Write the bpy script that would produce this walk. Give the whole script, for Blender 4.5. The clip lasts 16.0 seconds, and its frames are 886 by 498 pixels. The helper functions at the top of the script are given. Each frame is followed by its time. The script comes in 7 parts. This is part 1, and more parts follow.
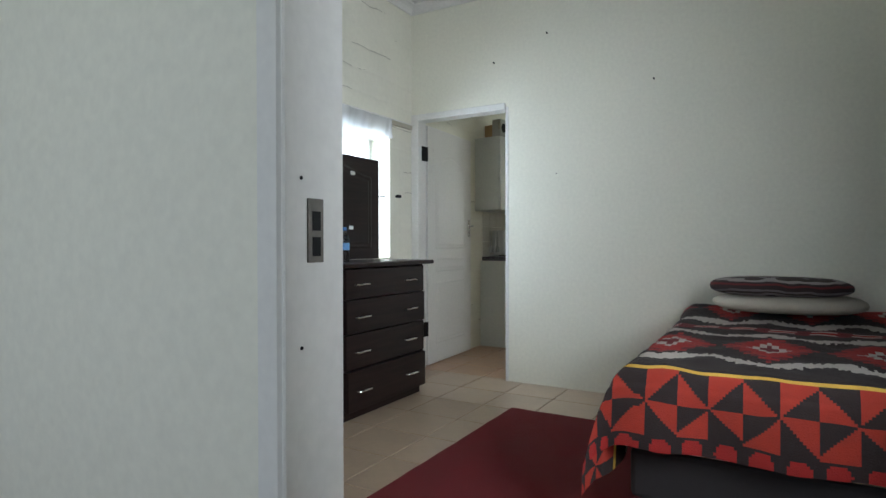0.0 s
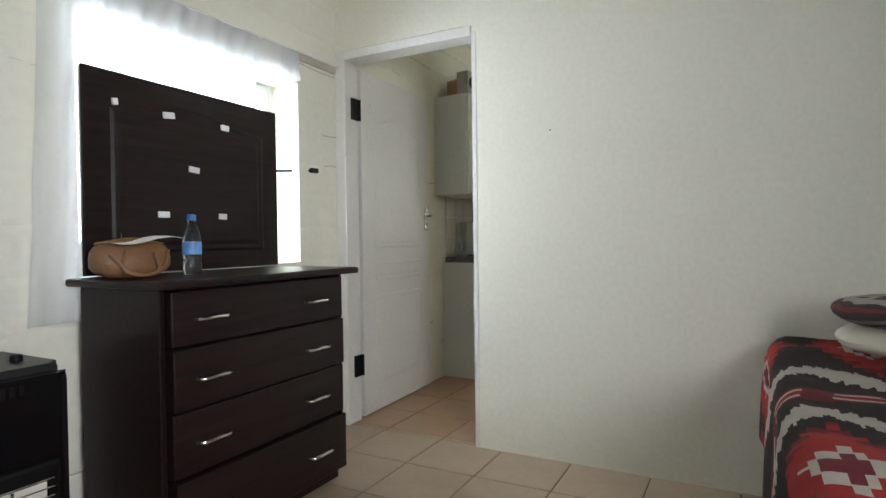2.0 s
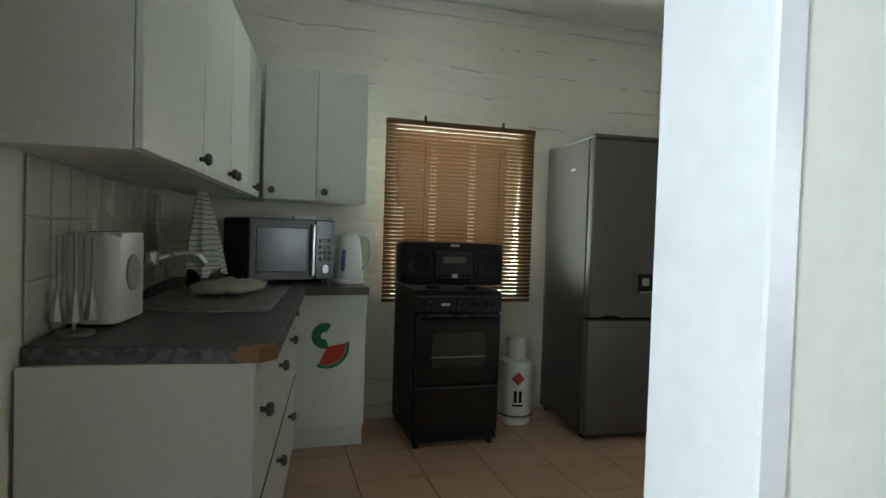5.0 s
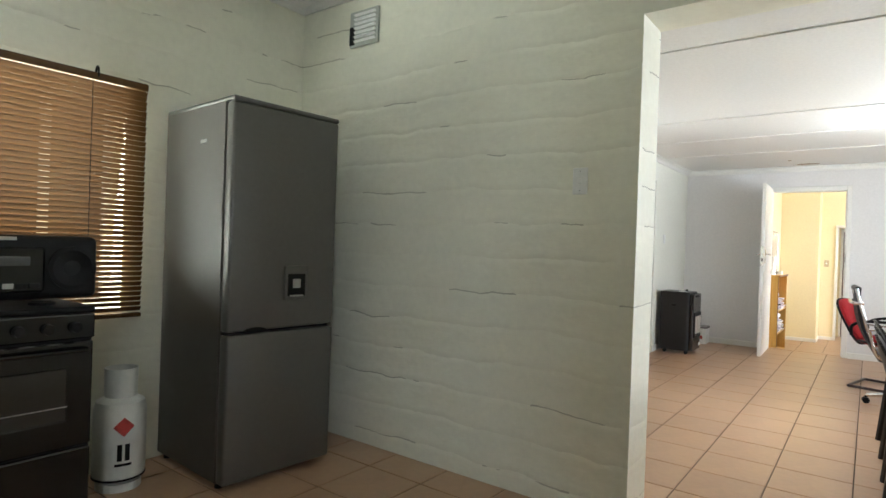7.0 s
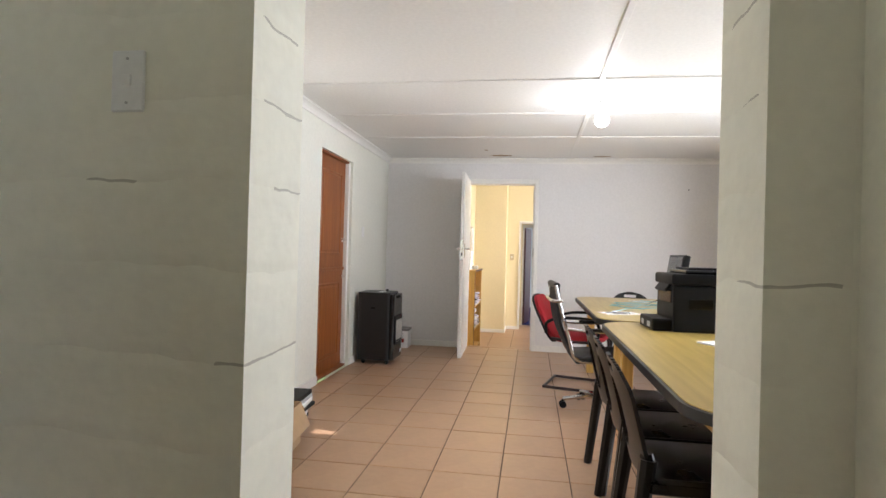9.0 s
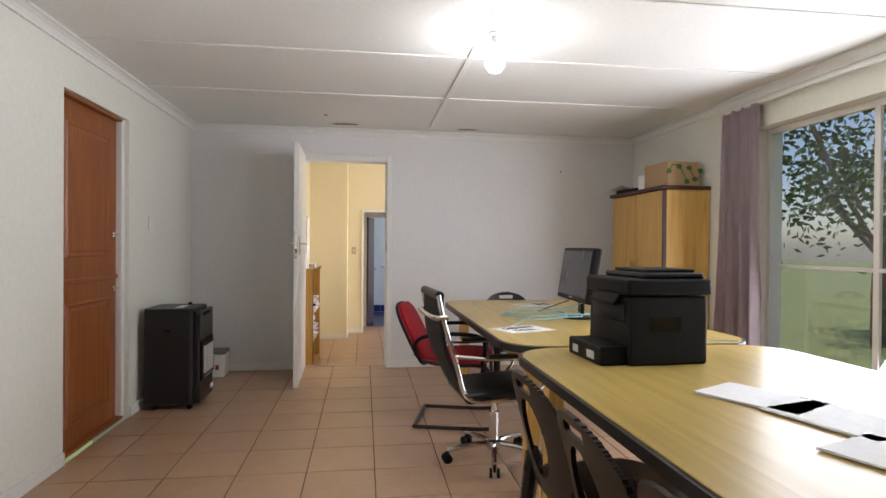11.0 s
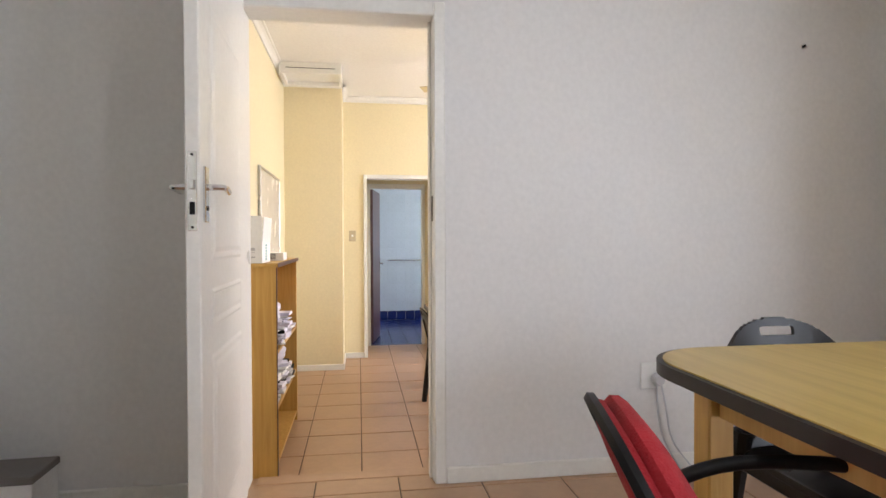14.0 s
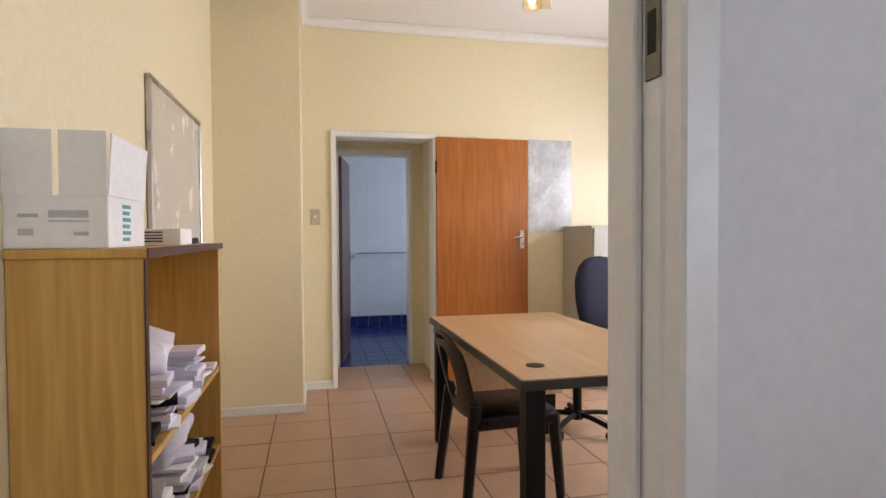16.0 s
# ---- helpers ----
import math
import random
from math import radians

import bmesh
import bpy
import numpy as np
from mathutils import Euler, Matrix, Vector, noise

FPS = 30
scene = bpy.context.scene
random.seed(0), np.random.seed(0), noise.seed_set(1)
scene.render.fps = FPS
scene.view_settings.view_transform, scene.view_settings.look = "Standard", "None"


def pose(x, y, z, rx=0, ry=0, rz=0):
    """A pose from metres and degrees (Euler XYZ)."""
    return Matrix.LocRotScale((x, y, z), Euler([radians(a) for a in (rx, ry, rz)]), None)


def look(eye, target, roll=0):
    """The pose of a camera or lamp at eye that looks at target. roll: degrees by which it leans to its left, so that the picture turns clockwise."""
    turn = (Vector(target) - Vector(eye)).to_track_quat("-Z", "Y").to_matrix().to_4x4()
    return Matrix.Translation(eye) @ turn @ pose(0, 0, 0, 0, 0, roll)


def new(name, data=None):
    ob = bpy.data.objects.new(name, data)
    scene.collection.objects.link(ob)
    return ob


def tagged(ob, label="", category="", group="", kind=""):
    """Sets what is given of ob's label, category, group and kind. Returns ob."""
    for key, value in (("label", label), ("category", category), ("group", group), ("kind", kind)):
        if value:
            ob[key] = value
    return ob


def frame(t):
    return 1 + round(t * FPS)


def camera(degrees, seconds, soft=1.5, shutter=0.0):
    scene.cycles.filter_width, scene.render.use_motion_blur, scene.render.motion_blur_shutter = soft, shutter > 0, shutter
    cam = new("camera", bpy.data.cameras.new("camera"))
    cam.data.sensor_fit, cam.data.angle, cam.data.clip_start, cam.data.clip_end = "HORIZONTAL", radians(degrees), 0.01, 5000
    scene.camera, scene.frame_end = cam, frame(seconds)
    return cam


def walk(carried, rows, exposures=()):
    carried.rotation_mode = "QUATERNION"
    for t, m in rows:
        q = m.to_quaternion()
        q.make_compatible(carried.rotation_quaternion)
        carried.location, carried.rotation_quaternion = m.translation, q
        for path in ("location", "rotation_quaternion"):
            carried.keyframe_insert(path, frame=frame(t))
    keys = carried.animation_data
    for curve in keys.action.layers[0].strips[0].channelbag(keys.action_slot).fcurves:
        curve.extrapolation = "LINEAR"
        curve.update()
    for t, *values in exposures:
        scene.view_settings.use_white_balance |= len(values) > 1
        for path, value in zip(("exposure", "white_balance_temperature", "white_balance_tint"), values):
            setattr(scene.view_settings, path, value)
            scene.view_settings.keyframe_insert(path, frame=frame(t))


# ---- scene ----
cam = camera(75.6, 16.0)
PATH = [
    (0, (2.724, -3.954, 1.028), (1.719, -2.224, 1.012), -0.1),
    (0.5, (2.618, -3.598, 1.032), (1.624, -1.862, 1.009), -0.4),
    (1, (2.488, -3.275, 0.995), (1.505, -1.534, 0.972), -0.5),
    (1.5, (2.338, -2.934, 1.005), (1.377, -1.18, 0.977), -0.6),
    (2, (2.161, -2.577, 1.036), (1.227, -0.809, 1.003), -0.7),
    (2.5, (1.931, -2.212, 1.075), (1.064, -0.41, 1.04), -0.5),
    (3, (1.652, -1.772, 1.117), (0.899, 0.08, 1.073), -0.5),
    (3.2, (1.517, -1.595, 1.126), (0.803, 0.272, 1.078), -0.6),
    (5.3, (0.674, -0.115, 1.23), (1.464, 1.722, 1.176), 2.0),
    (5.5, (0.679, -0.028, 1.252), (1.595, 1.749, 1.195), 2.0),
    (6, (0.735, 0.146, 1.272), (1.94, 1.741, 1.224), 2.1),
    (6.5, (0.818, 0.272, 1.231), (2.214, 1.705, 1.202), 2.0),
    (7, (0.994, 0.367, 1.16), (2.596, 1.564, 1.152), 2.0),
    (7.5, (1.251, 0.469, 1.074), (3.0, 1.44, 1.079), 1.7),
    (8, (1.596, 0.565, 1.066), (3.451, 1.311, 1.075), 1.7),
    (8.5, (1.991, 0.585, 1.099), (3.921, 1.112, 1.109), 1.7),
    (9, (2.395, 0.625, 1.157), (4.372, 0.931, 1.168), 1.6),
    (9.5, (2.691, 0.702, 1.19), (4.69, 0.758, 1.205), 1.2),
    (9.7, (2.84, 0.73, 1.213), (4.84, 0.707, 1.222), 0.9),
    (11.8, (4.448, 0.855, 1.183), (6.424, 0.551, 1.169), 0.4),
    (12, (4.664, 0.865, 1.181), (6.64, 0.557, 1.166), 0.3),
    (12.5, (5.204, 0.845, 1.151), (7.18, 0.537, 1.133), 0.1),
    (13, (5.765, 0.866, 1.13), (7.743, 0.574, 1.108), -0.0),
    (13.5, (6.336, 0.899, 1.098), (8.315, 0.612, 1.071), -0.2),
    (14, (6.914, 0.921, 1.048), (8.892, 0.629, 1.017), -0.2),
    (14.5, (7.454, 0.948, 1.001), (9.43, 0.643, 0.966), -0.7),
    (15, (7.986, 0.977, 1.014), (9.955, 0.635, 0.965), -0.7),
    (15.5, (8.42, 1.007, 0.969), (10.381, 0.616, 0.925), -0.6),
    (16, (8.773, 0.995, 0.948), (10.724, 0.557, 0.9), -0.3),
]
walk(cam, [(t, look(eye, target, roll)) for t, eye, target, roll in PATH], exposures=[(0, 0.12, 5850, 8), (0.5, 0.24, 6500, 11), (1, 0.3, 6450, 9), (1.5, 0.36, 6400, 10), (2.2, 0.24, 6250, 11), (3.2, 0.0, 6000, 12), (5.3, 0.2, 5800, 4), (6.5, 0.5, 5950, 6), (7.5, 0.75, 6050, 10), (8.5, 0.52, 6150, 13), (9.7, 0.12, 6250, 16), (11.8, -0.25, 6250, 16), (12.5, 0.02, 6200, 16), (13.5, 0.32, 6150, 16), (14.5, -0.14, 5950, 14), (15.2, -0.38, 5550, 12), (16, -0.46, 5850, 19)])

# ---- light and sky ----
world = bpy.data.worlds.new("sky")
scene.world = world
world.use_nodes = True
sky = world.node_tree.nodes.new("ShaderNodeTexSky")
sky.sky_type = 'NISHITA'
sky.sun_disc = False
sky.sun_elevation = radians(68)
sky.sun_rotation = radians(0)
world.node_tree.nodes["Background"].inputs[1].default_value = 0.12
world.node_tree.links.new(sky.outputs[0], world.node_tree.nodes["Background"].inputs[0])
sun = bpy.data.lights.new("sun", 'SUN')
sun.energy, sun.angle, sun.color = 4.0, radians(0.5), (1, 0.95, 0.88)
new("sun", sun).matrix_world = look((6, 12, 24), (5.6, 2.2, 0))


def area(name, eye, target, w, h, power, color=(1, 1, 1)):
    """A window's daylight, or fill from an added opening."""
    d = bpy.data.lights.new(name, 'AREA')
    d.shape, d.size, d.size_y, d.energy, d.color = 'RECTANGLE', w, h, power, color
    ob = new(name, d)
    ob.matrix_world = look(eye, target)
    return ob


def bulb_light(name, at, power, color, radius=0.035):
    d = bpy.data.lights.new(name, 'POINT')
    d.energy, d.color, d.shadow_soft_size = power, color, radius
    new(name, d).location = at


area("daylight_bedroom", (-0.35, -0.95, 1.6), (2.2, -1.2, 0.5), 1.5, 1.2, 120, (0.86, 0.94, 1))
# fill lamp in an invented east window, brightens the west wall and bed
area("daylight_bedroom_east", (3.5, -2.72, 1.4), (0.2, -0.7, 1.1), 0.8, 0.9, 20, (0.96, 0.98, 1)).data.spread = radians(112)
area("daylight_kitchen", (1.9, 3.42, 1.4), (1.9, 0, 1.0), 0.9, 1.0, 60, (0.96, 1, 0.86))
area("daylight_office_north", (5.5, 2.55, 1.6), (5.5, 0, 1.0), 0.9, 0.9, 32, (1, 0.99, 0.93))
area("daylight_office_south", (6.1, -2.08, 1.1), (5.6, 1, 0.8), 2.4, 1.9, 100, (0.93, 0.97, 1))
area("daylight_yellow", (11.77, -2.33, 1.2), (11.77, 1, 0.6), 1.8, 1.2, 80, (1, 0.98, 0.95))
area("daylight_bath", (15.17, -1.33, 1.3), (15.17, 1, 0.6), 0.9, 0.9, 22, (0.8, 0.92, 1))
# fill lamp added in the unseen hall, shines through the entry onto the bed
area("daylight_hall", (1.6, -5.42, 1.4), (1.8, -3, 1.1), 1.2, 1.2, 11, (0.9, 0.95, 1))
bulb_light("bulb_office", (6.7, 0.14, 2.15), 10, (1, 0.98, 0.94))
bulb_light("bulb_yellow", (11.67, -0.15, 2.13), 11, (1, 0.82, 0.5))


# ---- materials ----
def mat(name, color, rough=0.6, metal=0.0, vary=0.08, scale=6.0, bump=0.0, bscale=60.0, spec=0.5, var2=0.04, scale2=45.0, coord="Object", stretch=(1, 1, 1), rv=0.1, alpha=1.0, coat=0.0, rand=0.0):
    """Painted, moulded or metal surface: base colour varied at two scales, with roughness variation and fine relief."""
    m = bpy.data.materials.new(name)
    m.use_nodes = True
    nt = m.node_tree
    N, L = nt.nodes, nt.links
    b = N["Principled BSDF"]
    b.inputs["Metallic"].default_value = metal
    b.inputs["Specular IOR Level"].default_value = spec
    b.inputs["Coat Weight"].default_value = coat
    b.inputs["Alpha"].default_value = alpha
    tc = N.new("ShaderNodeTexCoord")
    mp = N.new("ShaderNodeMapping")
    mp.inputs["Scale"].default_value = stretch
    L.new(tc.outputs[coord], mp.inputs[0])
    n1 = N.new("ShaderNodeTexNoise")
    n1.inputs["Scale"].default_value, n1.inputs["Detail"].default_value = scale, 5
    n2 = N.new("ShaderNodeTexNoise")
    n2.inputs["Scale"].default_value, n2.inputs["Detail"].default_value = scale2, 4
    for n in (n1, n2):
        L.new(mp.outputs[0], n.inputs["Vector"])

    def math(op, a, c):
        k = N.new("ShaderNodeMath")
        k.operation = op
        for i, v in enumerate((a, c)):
            if isinstance(v, (int, float)):
                k.inputs[i].default_value = v
            else:
                L.new(v, k.inputs[i])
        return k.outputs[0]

    v = math('ADD', math('MULTIPLY', math('SUBTRACT', n1.outputs[0], 0.5), vary * 4), math('MULTIPLY', math('SUBTRACT', n2.outputs[0], 0.5), var2 * 4))
    if rand:
        oi = N.new("ShaderNodeObjectInfo")
        v = math('ADD', v, math('MULTIPLY', math('SUBTRACT', oi.outputs["Random"], 0.5), rand * 2))
    hsv = N.new("ShaderNodeHueSaturation")
    hsv.inputs["Color"].default_value = (*color, 1)
    L.new(math('ADD', v, 1.0), hsv.inputs["Value"])
    L.new(hsv.outputs[0], b.inputs["Base Color"])
    L.new(math('ADD', math('MULTIPLY', math('SUBTRACT', n1.outputs[0], 0.5), rv * 2), rough), b.inputs["Roughness"])
    if bump:
        n3 = N.new("ShaderNodeTexNoise")
        n3.inputs["Scale"].default_value, n3.inputs["Detail"].default_value = bscale, 6
        L.new(mp.outputs[0], n3.inputs["Vector"])
        bp = N.new("ShaderNodeBump")
        bp.inputs["Strength"].default_value, bp.inputs["Distance"].default_value = bump, 0.01
        L.new(n3.outputs[0], bp.inputs["Height"])
        L.new(bp.outputs[0], b.inputs["Normal"])
    return m


def wood(name, dark, light, axis=2, rough=0.4, scale=3.0, coat=0.0):
    """Grain along one axis."""
    m = bpy.data.materials.new(name)
    m.use_nodes = True
    N, L = m.node_tree.nodes, m.node_tree.links
    b = N["Principled BSDF"]
    b.inputs["Coat Weight"].default_value = coat
    tc, mp = N.new("ShaderNodeTexCoord"), N.new("ShaderNodeMapping")
    s = [scale * 9] * 3
    s[axis] = scale * 0.5
    mp.inputs["Scale"].default_value = s
    L.new(tc.outputs["Object"], mp.inputs[0])
    n = N.new("ShaderNodeTexNoise")
    n.inputs["Scale"].default_value, n.inputs["Detail"].default_value, n.inputs["Distortion"].default_value = 1.6, 7, 0.6
    L.new(mp.outputs[0], n.inputs["Vector"])
    n0 = N.new("ShaderNodeTexNoise")
    n0.inputs["Scale"].default_value = 1.7
    L.new(tc.outputs["Object"], n0.inputs["Vector"])
    mix = N.new("ShaderNodeMath")
    mix.operation = 'MULTIPLY_ADD'
    mix.inputs[1].default_value = 0.35
    L.new(n0.outputs[0], mix.inputs[0])
    L.new(n.outputs[0], mix.inputs[2])
    r = N.new("ShaderNodeValToRGB")
    r.color_ramp.elements[0].position, r.color_ramp.elements[1].position = 0.45, 0.9
    r.color_ramp.elements[0].color, r.color_ramp.elements[1].color = (*dark, 1), (*light, 1)
    L.new(mix.outputs[0], r.inputs[0])
    L.new(r.outputs[0], b.inputs["Base Color"])
    b.inputs["Roughness"].default_value = rough
    bp = N.new("ShaderNodeBump")
    bp.inputs["Strength"].default_value, bp.inputs["Distance"].default_value = 0.08, 0.004
    L.new(n.outputs[0], bp.inputs["Height"])
    L.new(bp.outputs[0], b.inputs["Normal"])
    return m


def glow(name, color, strength):
    m = bpy.data.materials.new(name)
    m.use_nodes = True
    b = m.node_tree.nodes["Principled BSDF"]
    b.inputs["Base Color"].default_value = (*color, 1)
    b.inputs["Emission Color"].default_value = (*color, 1)
    b.inputs["Emission Strength"].default_value = strength
    return m


def glass(name, tint=(1, 1, 1), rough=0.0):
    m = bpy.data.materials.new(name)
    m.use_nodes = True
    b = m.node_tree.nodes["Principled BSDF"]
    b.inputs["Base Color"].default_value = (*tint, 1)
    b.inputs["Transmission Weight"].default_value, b.inputs["Roughness"].default_value, b.inputs["IOR"].default_value = 1, rough, 1.45
    return m


def brickwall(name, color, line=0.5):
    """Paint over bagged brickwork: soft courses, and dark broken hairlines along some bed joints."""
    m = mat(name, color, 0.62, vary=0.05, scale=2.5, var2=0.03, scale2=30)
    N, L = m.node_tree.nodes, m.node_tree.links
    b = N["Principled BSDF"]
    geo = N.new("ShaderNodeNewGeometry")
    sep = N.new("ShaderNodeSeparateXYZ")
    L.new(geo.outputs["Position"], sep.inputs[0])

    def math(op, a, c=0.0, d=None):
        k = N.new("ShaderNodeMath")
        k.operation = op
        for i, v in enumerate((a, c, d)):
            if v is None:
                continue
            if isinstance(v, (int, float)):
                k.inputs[i].default_value = v
            else:
                L.new(v, k.inputs[i])
        return k.outputs[0]

    def nz(scale, stretch, detail=3):
        mp = N.new("ShaderNodeMapping")
        mp.inputs["Scale"].default_value = stretch
        L.new(geo.outputs["Position"], mp.inputs[0])
        n = N.new("ShaderNodeTexNoise")
        n.inputs["Scale"].default_value, n.inputs["Detail"].default_value = scale, detail
        L.new(mp.outputs[0], n.inputs["Vector"])
        return n.outputs[0]

    wob = math('ADD', math('MULTIPLY', math('SUBTRACT', nz(1.7, (1, 1, 0.7), 2), 0.5), 0.09), math('MULTIPLY', math('SUBTRACT', nz(8, (1, 1, 1)), 0.5), 0.035))
    z = math('DIVIDE', math('ADD', sep.outputs[2], wob), 0.17)
    f = math('ABSOLUTE', math('SUBTRACT', math('FRACT', z), 0.5))
    thin = math('LESS_THAN', f, math('MULTIPLY', nz(7, (1, 1, 1)), 0.036))
    some = math('GREATER_THAN', nz(2.2, (0.8, 0.8, 2.8), 3), 0.575)
    k = math('MULTIPLY', math('MULTIPLY', thin, some), line)
    mix = N.new("ShaderNodeMix")
    mix.data_type = 'RGBA'
    old = b.inputs["Base Color"].links[0].from_socket
    L.new(k, mix.inputs["Factor"])
    L.new(old, mix.inputs["A"])
    mix.inputs["B"].default_value = (0.16, 0.13, 0.09, 1)
    L.new(mix.outputs["Result"], b.inputs["Base Color"])
    soft = math('MULTIPLY', math('SMOOTH_MIN', f, 0.12, 0.08), 4.0)
    h = math('ADD', math('ADD', soft, math('MULTIPLY', nz(4, (1, 1, 2)), 1.2)), math('MULTIPLY', nz(30, (1, 1, 1), 4), 0.16))
    bp = N.new("ShaderNodeBump")
    bp.inputs["Strength"].default_value, bp.inputs["Distance"].default_value = 0.27, 0.02
    L.new(h, bp.inputs["Height"])
    L.new(bp.outputs[0], b.inputs["Normal"])
    return m


CREAM = (0.83, 0.815, 0.70)
M_bed = mat("cream_paint", CREAM, 0.6, vary=0.025, scale=1.1, bump=0.025, bscale=10)
M_brick = brickwall("cream_brick_paint", CREAM)
M_white = mat("white_wall_paint", (0.73, 0.72, 0.71), 0.55, vary=0.025, scale=0.9, bump=0.02, bscale=9)
M_green = mat("pale_wall_paint", (0.75, 0.75, 0.67), 0.55, vary=0.025, scale=0.9, bump=0.02, bscale=9)
M_yellow = mat("yellow_wall_paint", (0.78, 0.69, 0.46), 0.5, vary=0.025, scale=0.9, bump=0.02, bscale=9)
M_ceil = mat("ceiling_paint", (0.79, 0.78, 0.75), 0.6, vary=0.02, scale=1.0, bump=0.05, bscale=30)
M_trim = mat("white_gloss_paint", (0.78, 0.77, 0.73), 0.32, vary=0.02, scale=4)
M_tile = mat("beige_floor_tile", (0.45, 0.285, 0.175), 0.34, vary=0.08, scale=5, var2=0.05, scale2=26, bump=0.05, bscale=18, rand=0.05, rv=0.03)
M_tile_b = mat("pale_floor_tile", (0.42, 0.32, 0.225), 0.33, vary=0.1, scale=5, var2=0.05, scale2=26, bump=0.05, bscale=18, rand=0.05)
M_grout = mat("brown_grout", (0.1, 0.07, 0.05), 0.9, vary=0.1, bump=0.3, bscale=120)
M_dark = wood("dark_stained_wood", (0.006, 0.0032, 0.0034), (0.02, 0.0095, 0.0085), 1, 0.4)
M_dark.node_tree.nodes["Principled BSDF"].inputs["Specular IOR Level"].default_value = 0.26
M_chrome = mat("chrome", (0.75, 0.75, 0.76), 0.16, 1.0, vary=0.02, rv=0.05)
M_black = mat("black_plastic", (0.004, 0.004, 0.0045), 0.5, vary=0.15, scale=8, bump=0.03, bscale=200)
M_black.node_tree.nodes["Principled BSDF"].inputs["Specular IOR Level"].default_value = 0.2
M_blackgloss = mat("black_gloss", (0.004, 0.004, 0.0045), 0.18, vary=0.1)
M_whiteplastic = mat("white_plastic", (0.78, 0.78, 0.76), 0.32, vary=0.02)
M_lam = mat("white_laminate", (0.72, 0.74, 0.7), 0.35, vary=0.02, scale=2)
M_paper = mat("white_paper", (0.85, 0.85, 0.84), 0.7, vary=0.02, scale=3)
M_card = mat("brown_cardboard", (0.45, 0.3, 0.16), 0.8, vary=0.06, scale=9)
M_table = wood("yellow_laminate", (0.44, 0.3, 0.07), (0.58, 0.42, 0.13), 0, 0.3, 2.0)
M_shelfwood = wood("yellow_veneer", (0.5, 0.28, 0.06), (0.66, 0.42, 0.12), 2, 0.4)
M_orange = wood("orange_wood", (0.3, 0.092, 0.012), (0.45, 0.16, 0.028), 2, 0.35)
M_orange.node_tree.nodes["Principled BSDF"].inputs["Specular IOR Level"].default_value = 0.3
M_pane = glass("clear_glass")


# ---- builders ----
def bm_box(bm, lo, hi, bevel=0.0, seg=1):
    """A box between two corners, added to bm, with its edges rounded."""
    lo, hi = Vector(lo), Vector(hi)
    r = bmesh.ops.create_cube(bm, size=1, matrix=Matrix.Translation((lo + hi) / 2) @ Matrix.Diagonal((*(hi - lo), 1)))
    if bevel:
        es = list({e for v in r["verts"] for e in v.link_edges})
        bmesh.ops.bevel(bm, geom=es, offset=bevel, segments=seg, affect='EDGES', profile=0.5)
    return bm


def box(lo, hi, bevel=0.0, seg=1):
    return bm_box(bmesh.new(), lo, hi, bevel, seg)


def bm_cyl(bm, a, b, r1, r2=None, n=16, cap=True):
    a, b = Vector(a), Vector(b)
    d = b - a
    m = Matrix.Translation((a + b) / 2) @ d.to_track_quat('Z', 'Y').to_matrix().to_4x4()
    bmesh.ops.create_cone(bm, cap_ends=cap, segments=n, radius1=r1, radius2=r1 if r2 is None else r2, depth=d.length, matrix=m)
    return bm


def cyl(a, b, r1, r2=None, n=16):
    return bm_cyl(bmesh.new(), a, b, r1, r2, n)


def bm_tube(bm, pts, r, n=8, closed=False):
    """A round tube along points."""
    pts = [Vector(p) for p in pts]
    rings, k = [], len(pts)
    up = Vector((0.13, 0.07, 1)).normalized()
    for i, p in enumerate(pts):
        a = pts[(i - 1) % k] if closed or i else p
        b = pts[(i + 1) % k] if closed or i < k - 1 else p
        d = (b - a).normalized()
        s = d.cross(up)
        if s.length < 1e-3:
            s = d.cross(Vector((1, 0, 0)))
        s.normalize()
        u = s.cross(d)
        rings.append([bm.verts.new(p + r * (math.cos(t) * s + math.sin(t) * u)) for t in (2 * math.pi * j / n for j in range(n))])
    for i in range(k if closed else k - 1):
        A, B = rings[i], rings[(i + 1) % k]
        for j in range(n):
            bm.faces.new((A[j], A[(j + 1) % n], B[(j + 1) % n], B[j]))
    if not closed:
        bm.faces.new(rings[0][::-1])
        bm.faces.new(rings[-1])
    return bm


def tube(pts, r, n=8, closed=False):
    return bm_tube(bmesh.new(), pts, r, n, closed)


def curve_pts(ctrl, n=6):
    """Points on a smooth line through the given ones."""
    P = [Vector(p) for p in ctrl]
    P = [P[0] * 2 - P[1]] + P + [P[-1] * 2 - P[-2]]
    out = []
    for i in range(1, len(P) - 2):
        for j in range(n):
            t = j / n
            a, b, c, d = P[i - 1:i + 3]
            out.append(0.5 * (2 * b + (c - a) * t + (2 * a - 5 * b + 4 * c - d) * t * t + (3 * b - a - 3 * c + d) * t ** 3))
    return out + [P[-2]]


def bm_prism(bm, outline, z0, z1, bevel=0.0):
    """An upright slab over a plan outline."""
    lo = [bm.verts.new((x, y, z0)) for x, y in outline]
    hi = [bm.verts.new((x, y, z1)) for x, y in outline]
    k = len(outline)
    bm.faces.new(lo[::-1])
    top = bm.faces.new(hi)
    for i in range(k):
        bm.faces.new((lo[i], lo[(i + 1) % k], hi[(i + 1) % k], hi[i]))
    if bevel:
        bmesh.ops.bevel(bm, geom=list(top.edges), offset=bevel, segments=2, affect='EDGES', profile=0.5)
    return bm


